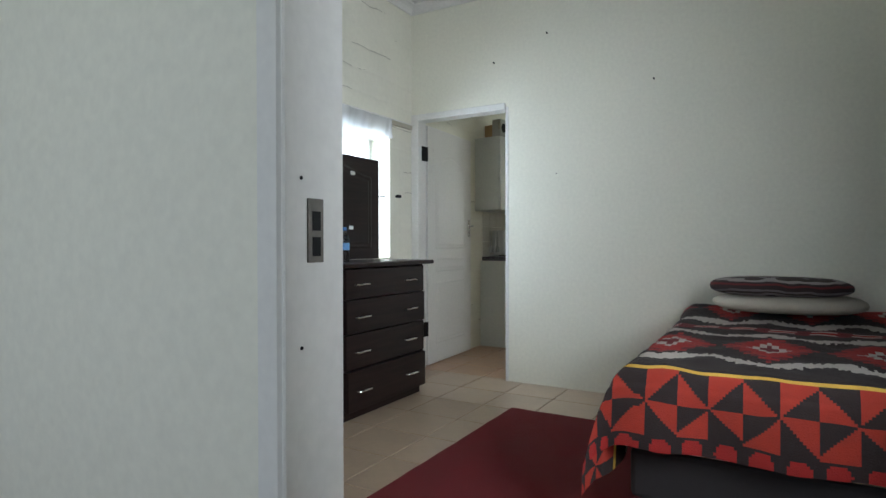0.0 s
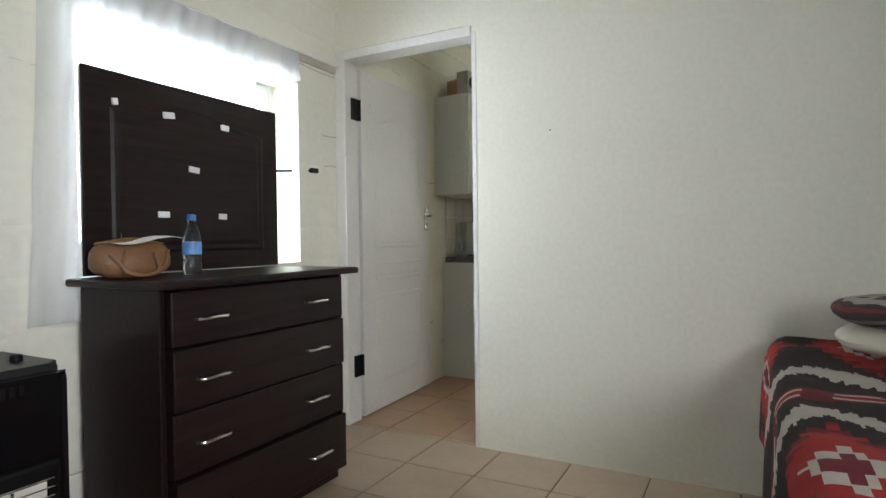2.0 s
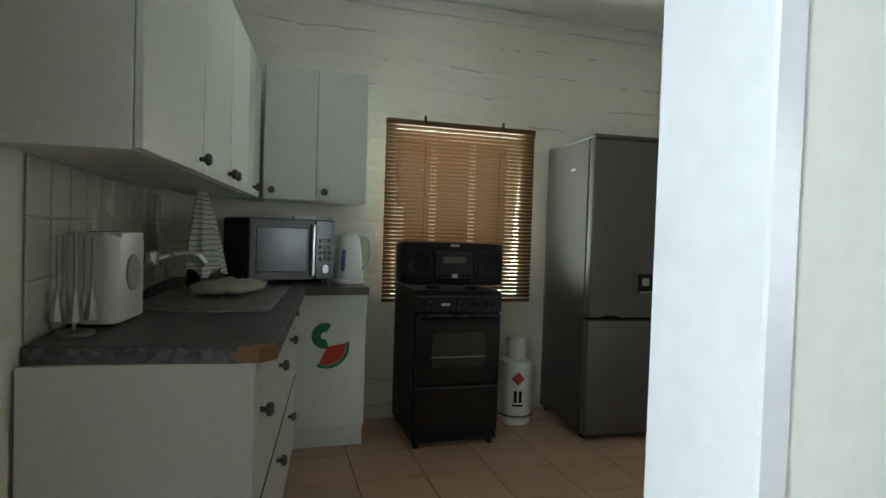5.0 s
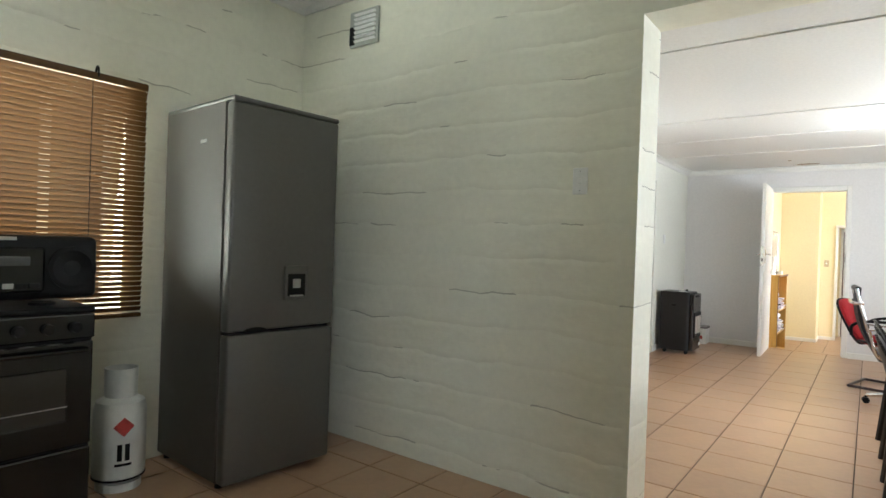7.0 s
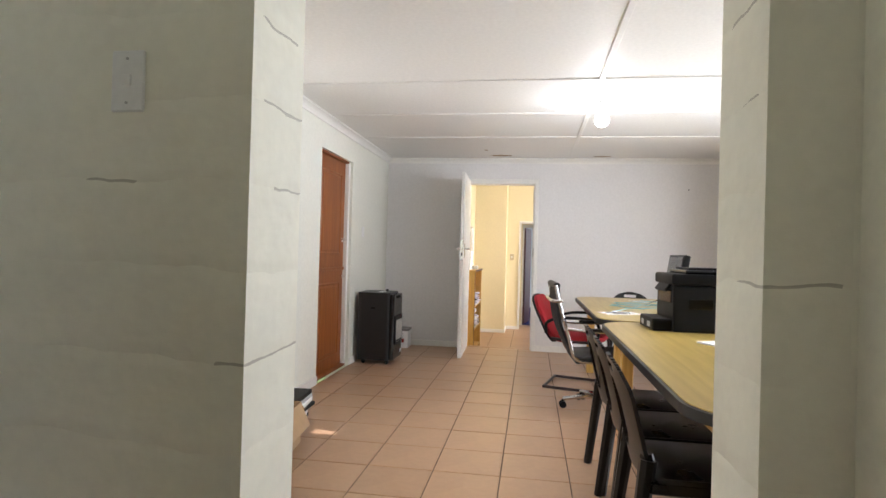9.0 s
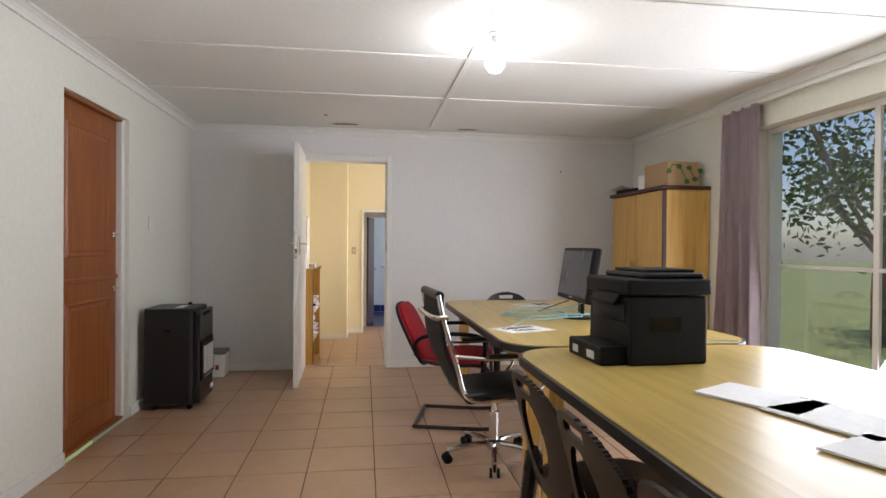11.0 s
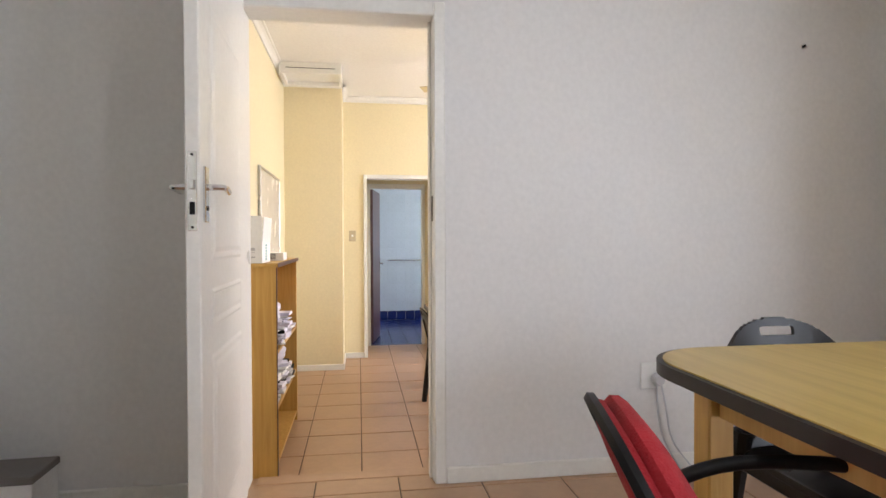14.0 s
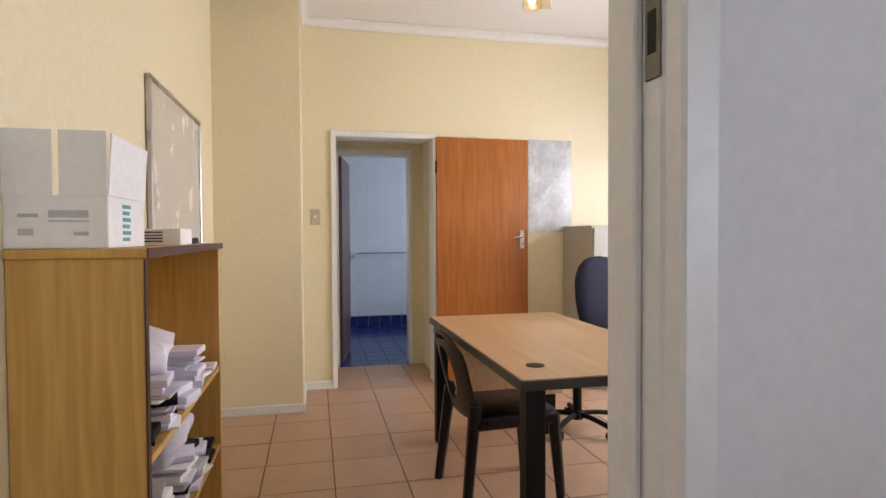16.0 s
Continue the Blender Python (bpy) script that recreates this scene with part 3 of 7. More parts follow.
M_chairplastic = mat("dark_brown_plastic", (0.008, 0.0065, 0.006), 0.3, vary=0.15, scale=6, bump=0.04, bscale=90, spec=0.3)


def sheets(parent_name, label, x, y, z, rz, w, d, n=4, material=None):
    """A small stack of paper with uneven edges."""
    s = thing(parent_name, label, "papers", x, y, z, rz)
    for i in range(n):
        bm = box((-w / 2, -d / 2, i * 0.0016), (w / 2, d / 2, i * 0.0016 + 0.0014))
        turned(bm, pose(random.uniform(-0.006, 0.006), random.uniform(-0.006, 0.006), 0, 0, 0, random.uniform(-2, 2)))
        part("sheet", bm, material or M_paper, s)
    return s


def writing(parent, text, size, m, material, depth=0.0006, outline=False, align='CENTER'):
    """Lettering as thin flat mesh."""
    cu = bpy.data.curves.new("lettering", 'FONT')
    cu.body, cu.size, cu.align_x, cu.align_y, cu.extrude = text, size, align, 'CENTER', depth
    if outline:
        cu.fill_mode, cu.bevel_depth, cu.extrude = 'NONE', 0.0007, 0.0
    tmp = new("lettering_source", cu)
    me = bpy.data.meshes.new_from_object(tmp.evaluated_get(bpy.context.evaluated_depsgraph_get()))
    bpy.data.objects.remove(tmp)
    me.materials.append(material)
    ob = new("lettering", me)
    ob.parent, ob.matrix_local = parent, m
    return ob


# ---- bedroom ----
M_frame = M_trim
f = tagged(thing("door_frame_kitchen", "white painted timber frame round the kitchen doorway", "door frame", 0, 0, 0), kind="structure")
part("jamb", box((0.132, -0.012, 0), (0.2, 0.11, 2.09), 0.004), M_trim, f)
part("jamb", box((0.972, -0.003, 0), (0.996, 0.102, 2.06), 0.002), M_trim, f)
part("head", box((0.2, -0.012, 2.04), (0.972, 0.11, 2.09), 0.004), M_trim, f)
for z in (0.32, 1.78):
    hg = part("hinge", box((0.2, 0.04, z - 0.06), (0.212, 0.105, z + 0.06), 0.001), M_black, f, "dark steel butt hinge")
    part("hinge_pin", cyl((0.214, 0.108, z - 0.06), (0.214, 0.108, z + 0.06), 0.007, n=10), M_black, hg)
panel_door("door_kitchen", "open white moulded panel door with a lever handle", 0.84, 2.02, 0.18, 0.14, 0.008, 92.0, True, (-1, 1))

f = tagged(thing("door_frame_entry", "cream painted entry door frame with a worn strike plate", "door frame"), kind="structure")
part("jamb", box((2.05, -3.355, 0), (2.1, -3.208, 2.08), 0.005), M_trim, f)
part("stop", box((2.1, -3.353, 0), (2.108, -3.324, 2.06), 0.003), M_trim, f)
part("jamb", box((2.84, -3.355, 0), (2.88, -3.208, 2.08), 0.005), M_trim, f)
part("head", box((2.1, -3.355, 2.03), (2.84, -3.208, 2.08), 0.005), M_trim, f)
sp = part("strike_plate", box((2.0995, -3.298, 1.0), (2.1025, -3.262, 1.1), 0.001), mat("worn_steel", (0.2, 0.185, 0.16), 0.45, 0.9, vary=0.2, scale=30), f, "scratched steel strike plate, paint worn off")
for z in (0.995, 1.035):
    part("strike_hole", box((2.1022, -3.288, z + 0.015), (2.1034, -3.27, z + 0.045)), M_black, sp)
for z in (0.87, 1.13):
    part("screw_hole", cyl((2.0995, -3.31, z), (2.1015, -3.31, z), 0.003, n=8), M_black, f)

# dresser with its bare mirror back
d = thing("chest_of_drawers", "dark-stained chest of four drawers with a bare mirror back", "chest of drawers", 0.2, -1.02, 0)
part("side_panel", box((0.0, -0.44, 0.05), (0.4, -0.42, 0.895), 0.003), M_dark, d)
part("side_panel", box((0.0, 0.42, 0.05), (0.4, 0.44, 0.895), 0.003), M_dark, d)
part("plinth", box((0.0, -0.43, 0.0), (0.38, 0.43, 0.06), 0.004), M_dark, d)
part("back_sheet", box((0.0, -0.42, 0.05), (0.01, 0.42, 0.89)), M_dark, d)
part("top_board", box((-0.02, -0.48, 0.895), (0.47, 0.48, 0.922), 0.01, 3), M_dark, d, "polished dark top with rounded edge")
for i, (z0, z1, out) in enumerate(((0.065, 0.295, 0.025), (0.305, 0.505, 0.012), (0.512, 0.705, 0.018), (0.712, 0.885, 0.012))):
    dr = part("drawer", box((0.02, -0.415, z0), (0.412 + out, 0.415, z1), 0.005, 2), M_dark, d)
    for yy in (-0.27, 0.24):
        zc = (z0 + z1) / 2 - 0.004
        x = 0.412 + out
        part("handle", tube(curve_pts([(x, yy - 0.062, zc), (x + 0.022, yy - 0.05, zc), (x + 0.028, yy, zc + 0.003), (x + 0.022, yy + 0.05, zc), (x, yy + 0.062, zc)], 4), 0.0065, 8), M_chrome, dr, "curved chrome bow handle", True)
mb = part("mirror_back", box((-0.045, -0.41, 0.925), (-0.02, 0.5, 1.65), 0.004), M_dark, d, "dark panel with strips of torn white tape")
bm = bmesh.new()
panel_relief(bm, 0.0, -0.36, 0.36, 1.0, 1.52, 0.06, 0.004, -1)
turned(bm, Matrix.Translation((-0.0185, 0.045, 0)) @ pose(0, 0, 0, 0, 0, 90))
part("mirror_moulding", bm, M_dark, mb)
for yy, zz, s in ((-0.255, 1.54, 0.01), (-0.04, 1.53, 0.024), (0.23, 1.525, 0.02), (0.07, 1.33, 0.024), (-0.07, 1.145, 0.024), (0.21, 1.145, 0.02)):
    part("tape_pad", turned(box((-0.018, -s, -0.012), (-0.006, s, 0.012), 0.002), pose(0, yy - 0.045, zz, random.uniform(-12, 12), 0, 0)), M_paper, mb, "torn white tape pad")

# handbag with a sheet of paper on it
hb = thing("handbag", "tan leather handbag with a sheet of paper on it", "bag", 0.38, -1.4, 0.922, -8)
M_tan = mat("tan_leather", (0.2, 0.1, 0.045), 0.5, vary=0.2, scale=14, bump=0.3, bscale=70)
bm = cushion(0.14, 0.25, 0.125, 10, 3.2)
for v in bm.verts:
    v.co.x *= 1 - 0.35 * v.co.z / 0.13
    v.co += 0.006 * noise.noise_vector(v.co * 18)
    v.co.z = max(v.co.z, 0)
part("bag_body", bm, M_tan, hb, smooth=True)
for s in (-1, 1):
    part("bag_handle", tube(curve_pts([(0.06, -0.07 * s - 0.02, 0.08), (0.085, -0.05 * s, 0.03), (0.09, 0.0, 0.012), (0.085, 0.06 * s, 0.03), (0.05, 0.07 * s + 0.03, 0.09)], 5), 0.006, 8), M_tan, hb, smooth=True)
part("zip", tube(curve_pts([(0.0, -0.11, 0.112), (0.005, 0, 0.13), (0.0, 0.11, 0.112)], 5), 0.004, 6), mat("brass", (0.5, 0.36, 0.12), 0.35, 1.0), hb)
bm = bmesh.new()
bmesh.ops.create_grid(bm, x_segments=8, y_segments=8, size=0.5)
for v in bm.verts:
    v.co = (v.co.x * 0.14 + 0.02, v.co.y * 0.22 + 0.02, 0.128 + 0.012 * math.sin(v.co.y * 5) - 0.02 * v.co.x ** 2)
bmesh.ops.solidify(bm, geom=bm.faces[:], thickness=0.001)
part("paper_sheet", bm, M_paper, hb, smooth=True)

bt = thing("water_bottle", "clear plastic water bottle with a blue cap and label", "bottle", 0.4, -1.18, 0.922)
M_pet = glass("clear_pet", (0.9, 0.95, 1.0), 0.05)
part("bottle_body", lathe([(0.028, 0), (0.032, 0.006), (0.032, 0.05), (0.03, 0.06), (0.032, 0.07), (0.032, 0.12), (0.028, 0.15), (0.014, 0.18), (0.013, 0.195)], 20), M_pet, bt, smooth=True)
part("cap", lathe([(0.0155, 0.194), (0.0155, 0.212), (0.012, 0.215)], 16), mat("blue_cap", (0.03, 0.16, 0.5), 0.4), bt, "blue screw cap")
part("bottle_label", lathe([(0.0326, 0.072), (0.0328, 0.073), (0.0328, 0.115), (0.0326, 0.116)], 20), mat("blue_label", (0.12, 0.3, 0.6), 0.4, vary=0.3, scale=40), bt, "blue and white printed label", True)

heater(0.4, -1.905, 90, "black cabinet gas heater with wire-guarded burners, by the dresser")

# wardrobe by the entry
w = thing("wardrobe", "dark reddish brown wooden wardrobe with brass hinges", "wardrobe", 0.14, -2.87, 0)
M_maroon = wood("maroon_wood", (0.02, 0.006, 0.006), (0.05, 0.016, 0.014), 2, 0.35)
part("carcass", box((0, -0.33, 0.03), (0.54, 0.42, 1.6), 0.004), M_maroon, w)
part("crown", box((0, -0.335, 1.6), (0.59, 0.44, 1.66), 0.012, 2), M_maroon, w)
for s in (-1, 1):
    dd = part("wardrobe_door", box((0.542, 0.045 + s * 0.187 - 0.184, 0.06), (0.562, 0.045 + s * 0.187 + 0.184, 1.58), 0.004), M_maroon, w)
    part("door_knob", lathe([(0.006, 0), (0.006, 0.012), (0.013, 0.02), (0.01, 0.03)], 12), M_chrome, dd).matrix_local = pose(0.562, 0.045 + s * 0.04, 0.95, 0, 90, 0)
for z in (0.62, 1.42):
    part("brass_hinge", box((0.52, 0.4205, z - 0.03), (0.56, 0.425, z + 0.03)), bpy.data.materials["brass"], w, "shiny brass hinge")

# window, curtain and rail
def window_unit(name, axis, c, a0, a1, z0, z1, n, label, bars=0):
    """A steel window with mullions in a wall opening; c is where it stands across the wall."""
    wdw = tagged(thing(name, label, "window"), kind="structure")
    P = (lambda u, a, z: (c + u, a, z)) if axis == 'x' else (lambda u, a, z: (a, c + u, z))

    def bar(nm, p0, p1, q0, q1, t=0.016):
        lo, hi = P(-t, p0, q0), P(t, p1, q1)
        return part(nm, box([min(a, b) for a, b in zip(lo, hi)], [max(a, b) for a, b in zip(lo, hi)], 0.003), M_trim, wdw)

    for p in (a0, a1 - 0.04):
        bar("window_frame", p, p + 0.04, z0, z1)
    for q in (z0, z1 - 0.04):
        bar("window_frame", a0 + 0.04, a1 - 0.04, q, q + 0.04)
    st = (a1 - a0 - 0.04) / n
    for i in range(1, n):
        bar("mullion", a0 + i * st, a0 + i * st + 0.04, z0 + 0.04, z1 - 0.04, 0.013)
    for i in range(bars):
        q = z0 + (z1 - z0) * (i + 1) / (bars + 1)
        bar("transom", a0 + 0.04, a1 - 0.04, q - 0.012, q + 0.012, 0.01)
    for i in range(n):
        lo, hi = P(-0.002, a0 + i * st + 0.04, z0 + 0.04), P(0.002, a0 + (i + 1) * st, z1 - 0.04)
        g = part("pane", box([min(a, b) for a, b in zip(lo, hi)], [max(a, b) for a, b in zip(lo, hi)]), M_pane, wdw)
        g.visible_shadow = False
    return wdw


# unseen window, added only to go with the east fill lamp
window_unit("added_window_bedroom_east", 'x', 3.58, -3.12, -2.32, 0.95, 1.85, 2, "added white steel window, unseen, round the bedroom fill lamp")
window_unit("window_bedroom", 'x', -0.06, -1.42, -0.312, 0.93, 1.85, 2, "white steel window behind a lace curtain")
ws = thing("window_stay", "dark metal window stay sticking out", "window fitting", 0, 0, 0)
part("stay_arm", tube([(0.0, -0.44, 1.395), (0.15, -0.2, 1.41)], 0.006, 6), M_black, ws)
part("stay_end", box((0.13, -0.235, 1.398), (0.155, -0.185, 1.422), 0.003), M_black, ws)
cr = thing("curtain_rail", "pale wooden curtain rail fixed to the wall", "curtain rail", 0, 0, 0)
part("batten", box((0.131, -1.6, 1.965), (0.15, -0.02, 2.0), 0.003), mat("pale_batten", (0.5, 0.47, 0.38), 0.6, vary=0.1, scale=10), cr)
part("rod", tube([(0.165, -1.62, 1.985), (0.165, -0.02, 2.0)], 0.006, 8), M_trim, cr)

M_lace = mat("white_lace", (0.85, 0.86, 0.88), 0.8, vary=0.05, scale=20, bump=0.2, bscale=150)
b = M_lace.node_tree.nodes["Principled BSDF"]
tr = M_lace.node_tree.nodes.new("ShaderNodeBsdfTranslucent")
tr.inputs[0].default_value = (0.9, 0.92, 0.95, 1)
tp = M_lace.node_tree.nodes.new("ShaderNodeBsdfTransparent")
mx = M_lace.node_tree.nodes.new("ShaderNodeMixShader")
mx2 = M_lace.node_tree.nodes.new("ShaderNodeMixShader")
mx.inputs[0].default_value, mx2.inputs[0].default_value = 0.6, 0.3
out = M_lace.node_tree.nodes["Material Output"]
M_lace.node_tree.links.new(b.outputs[0], mx.inputs[1])
M_lace.node_tree.links.new(tr.outputs[0], mx.inputs[2])
M_lace.node_tree.links.new(mx.outputs[0], mx2.inputs[1])
M_lace.node_tree.links.new(tp.outputs[0], mx2.inputs[2])
M_lace.node_tree.links.new(mx2.outputs[0], out.inputs[0])


def drape(x, a0, a1, top, hem, n=70, m=26, wave=0.018, freq=38, flare=0.0):
    """Hanging cloth in the y-z plane; hem(t) is the lower edge along it."""
    bm = bmesh.new()
    V = [[None] * (m + 1) for _ in range(n + 1)]
    for i in range(n + 1):
        t = i / n
        y = a0 + (a1 - a0) * t
        for j in range(m + 1):
            s = j / m
            z = top + (hem(t) - top) * s
            w = wave * (0.4 + 0.6 * s) * (math.sin(y * freq) + 0.5 * math.sin(y * freq * 2.3 + 4 * s) + 0.3 * noise.noise((y * 9, z * 5, 1)))
            V[i][j] = bm.verts.new((x + w, y + flare * s * (t - 0.5) * 2 + 0.01 * noise.noise((y * 6, z * 4, 7)), z))
    for i in range(n):
        for j in range(m):
            bm.faces.new((V[i][j], V[i + 1][j], V[i + 1][j + 1], V[i][j + 1]))
    return bm


lc = thing("lace_curtain", "sheer white lace curtain gathered over the window", "curtain", 0, 0, 0)
part("curtain_side", drape(0.17, -1.55, -1.28, 1.97, lambda t: 0.77 + 0.02 * t, 34, 30, 0.012, 46, 0.05), M_lace, lc, smooth=True)
part("curtain_middle", drape(0.15, -1.3, -0.62, 1.975, lambda t: 0.95, 60, 20, 0.012, 40), M_lace, lc, smooth=True)
part("valance", drape(0.178, -1.46, -0.36, 1.985, lambda t: 1.86 - 0.1 * abs(math.sin(t * 9.2)) * (1 - 0.4 * t), 120, 10, 0.014, 34), M_lace, lc, smooth=True)
part("curtain_end", drape(0.185, -0.47, -0.36, 1.985, lambda t: 1.72 + 0.25 * t, 18, 14, 0.012, 60), M_lace, lc, smooth=True)

# rug
rg = thing("red_rug", "plain dark red carpet runner beside the bed", "rug", 0, 0, 0)
M_rug = mat("red_carpet", (0.15, 0.006, 0.01), 0.95, vary=0.1, scale=4, bump=0.8, bscale=240, var2=0.12, scale2=160)
bm = bmesh.new()
nx, ny = 26, 60
V = [[bm.verts.new((1.31 + (2.6 - 1.31) * i / nx + 0.004 * noise.noise((j * 0.3, 1, 0)), -3.1 + (3.1 - 0.67) * j / ny + 0.006 * noise.noise((i * 0.4, 4, 0)), 0.012 + 0.002 * noise.noise((i * 0.5, j * 0.3, 2)))) for j in range(ny + 1)] for i in range(nx + 1)]
for i in range(nx):
    for j in range(ny):
        bm.faces.new((V[i][j], V[i + 1][j], V[i + 1][j + 1], V[i][j + 1]))
ext = bmesh.ops.extrude_face_region(bm, geom=bm.faces[:])
for v in ext["geom"]:
    if isinstance(v, bmesh.types.BMVert):
        v.co.z = 0.0005
part("carpet", bm, M_rug, rg, smooth=True)

# bed
bed = thing("bed", "bed base and mattress in a beige valance sheet", "bed", 2.245, -1.88, 0)
M_sheet = mat("beige_sheet", (0.42, 0.36, 0.28), 0.85, vary=0.06, scale=8, bump=0.25, bscale=40)
part("base", box((0.03, 0.03, 0.12), (1.13, 1.83, 0.3), 0.02, 2), mat("dark_upholstery", (0.03, 0.026, 0.026), 0.9, vary=0.1, bump=0.2, bscale=200), bed, "dark fabric bed base")
part("mattress", box((0.01, 0.01, 0.3), (1.16, 1.84, 0.57), 0.045, 3), M_sheet, bed, smooth=True)
for sx in (0.09, 1.1):
    for sy in (0.1, 1.74):
        part("bed_leg", cyl((sx, sy, 0.0), (sx, sy, 0.13), 0.025, 0.03, 10), M_black, bed)

bl = thing("blanket", "fleece blanket in red, black, white and brown geometric motifs", "blanket", 2.25, -1.88, 0)
PAL = [mat("blanket_" + n, c, 0.92, vary=0.08, scale=30, bump=0.5, bscale=220) for n, c in (("brown", (0.02, 0.012, 0.011)), ("red", (0.29, 0.013, 0.01)), ("orange", (0.31, 0.026, 0.012)), ("grey", (0.43, 0.39, 0.34)), ("yellow", (0.55, 0.34, 0.05)), ("maroon", (0.13, 0.01, 0.014)))]


def motif(u, v):
    """Which yarn shows at u across and v up from the front hem."""
    tri = lambda t: abs((t % 1.0) - 0.5) * 2
    if v < 0.05:
        return 1 if ((u % 0.1) - 0.05) ** 2 + (v - 0.012) ** 2 < 0.0011 else 0
    if v < 0.27:
        p, q = (u % 0.2) - 0.1, (v - 0.16)
        k = int(math.floor((math.atan2(q, p) + math.pi) / (math.pi / 4)))
        return 2 if k % 2 else 0
    if v < 0.292:
        return 4
    if v < 0.4:
        return 0
    row = math.floor((v - 0.275) / 1.1)
    p = (v - 0.275) % 1.1 - 0.55
    q = ((u + 0.06 + 0.185 * (row % 2)) % 0.37) - 0.185
    st = round(abs(q) / 0.023) * 0.023
    dd = abs(p) / 0.25 + st / 0.15
    if dd < 0.3:
        return 5
    if dd < 0.48:
        return 3
    if dd < 0.95:
        return 1
    if dd < 1.18:
        return 5 if tri(v * 16) > 0.4 else 1
    zz = abs(p) - (0.27 + 0.12 * (1 - st / 0.185))
    saw = 0.03 * ((abs(q) * 30) % 1.0)
    if -0.04 - saw < zz < 0.03 + saw:
        return 3
    if abs(p) > 0.49:
        return (1, 0, 5, 3)[int(abs(p) * 60) % 4] if tri(u * 6 + p) > 0.35 else 5
    return 0


def blanket_mesh():
    bm = bmesh.new()
    du = 0.0085
    LS, LF, W, Lg = 0.36, 0.245, 1.17, 1.81
    nu, nv = int((LS + W) / du), int((LF + Lg) / du)
    V = []
    for i in range(nu + 1):
        u = i * du
        col = []
        for j in range(nv + 1):
            v = j * du
            a, b = u - LS, v - LF
            R = 0.07

            def fold(s):
                if s >= R:
                    return s, 0.0
                if s > R - R * math.pi / 2:
                    t = (R - s) / R
                    return R - R * math.sin(t), R * (1 - math.cos(t))
                return 0.0, R + (R - R * math.pi / 2 - s)

            x, dz1 = fold(a)
            y, dz2 = fold(b)
            hang = max(dz1, dz2) + 0.25 * min(dz1, dz2)
            top = 0.605 + 0.05 * math.exp(-((y - 1.78) / 0.3) ** 2) + 0.006 * noise.noise((u * 5, v * 5, 3))
            wav = 0.012 * math.sin(v * 13) * min(1, dz1 / 0.2) if dz1 > R else 0
            wav2 = 0.012 * math.sin(u * 15 + 1) * min(1, dz2 / 0.2) if dz2 > R else 0
            corner = min(dz1, dz2)
            col.append(bm.verts.new((x - 0.015 * (dz1 > 0) - wav - 0.04 * dz1 * (dz1 > R) - 0.28 * corner, y - 0.015 * (dz2 > 0) - wav2 - 0.12 * dz2 * (dz2 > R) - 0.2 * corner, top - hang + 0.01 * noise.noise((u * 9, v * 9, 0)))))
        V.append(col)
    for i in range(nu):
        for j in range(nv):
            f = bm.faces.new((V[i][j], V[i + 1][j], V[i + 1][j + 1], V[i][j + 1]))
            f.material_index = motif((i + 0.5) * du + 0.05, (j + 0.5) * du)
            f.smooth = True
    return bm


me = bpy.data.meshes.new("cover")
bm = blanket_mesh()
bm.to_mesh(me)
bm.free()
for m_ in PAL:
    me.materials.append(m_)
new("cover", me).parent = bl

p1 = thing("pillow", "cream pillow lying flat at the head of the bed", "pillow", 2.78, -0.36, 0.655, 4)
part("pillowcase", cushion(0.74, 0.42, 0.11), mat("cream_pillowcase", (0.55, 0.5, 0.4), 0.85, vary=0.05, bump=0.3, bscale=30), p1, smooth=True)


def stripes(name, cols, period, axis):
    m = bpy.data.materials.new(name)
    m.use_nodes = True
    N, L = m.node_tree.nodes, m.node_tree.links
    tc, sp, dv, fr, rp = N.new("ShaderNodeTexCoord"), N.new("ShaderNodeSeparateXYZ"), N.new("ShaderNodeMath"), N.new("ShaderNodeMath"), N.new("ShaderNodeValToRGB")
    nz = N.new("ShaderNodeTexNoise")
    nz.inputs["Scale"].default_value = 7
    ad = N.new("ShaderNodeMath")
    ad.operation, ad.inputs[1].default_value = 'MULTIPLY_ADD', 0.05
    dv.operation, dv.inputs[1].default_value, fr.operation = 'DIVIDE', period, 'FRACT'
    L.new(tc.outputs["Object"], sp.inputs[0])
    L.new(tc.outputs["Object"], nz.inputs["Vector"])
    L.new(nz.outputs[0], ad.inputs[0])
    L.new(sp.outputs[axis], ad.inputs[2])
    L.new(ad.outputs[0], dv.inputs[0])
    L.new(dv.outputs[0], fr.inputs[0])
    L.new(fr.outputs[0], rp.inputs[0])
    rp.color_ramp.interpolation = 'CONSTANT'
    for i, c in enumerate(cols):
        e = rp.color_ramp.elements[i] if i < 2 else rp.color_ramp.elements.new(i / len(cols))
        e.position, e.color = i / len(cols), (*c, 1)
    L.new(rp.outputs[0], N["Principled BSDF"].inputs["Base Color"])
    N["Principled BSDF"].inputs["Roughness"].default_value = 0.9
    return m


p2 = thing("pillow", "folded brown, grey and maroon striped blanket used as a pillow", "pillow", 2.74, -0.4, 0.75, 3)
part("pillowcase", cushion(0.68, 0.4, 0.1, 14, 3.4), stripes("striped_fleece", [(0.03, 0.018, 0.018), (0.12, 0.02, 0.02), (0.03, 0.018, 0.018), (0.3, 0.27, 0.26), (0.04, 0.025, 0.02), (0.16, 0.14, 0.14), (0.03, 0.02, 0.02)], 0.075, 2), p2, smooth=True)
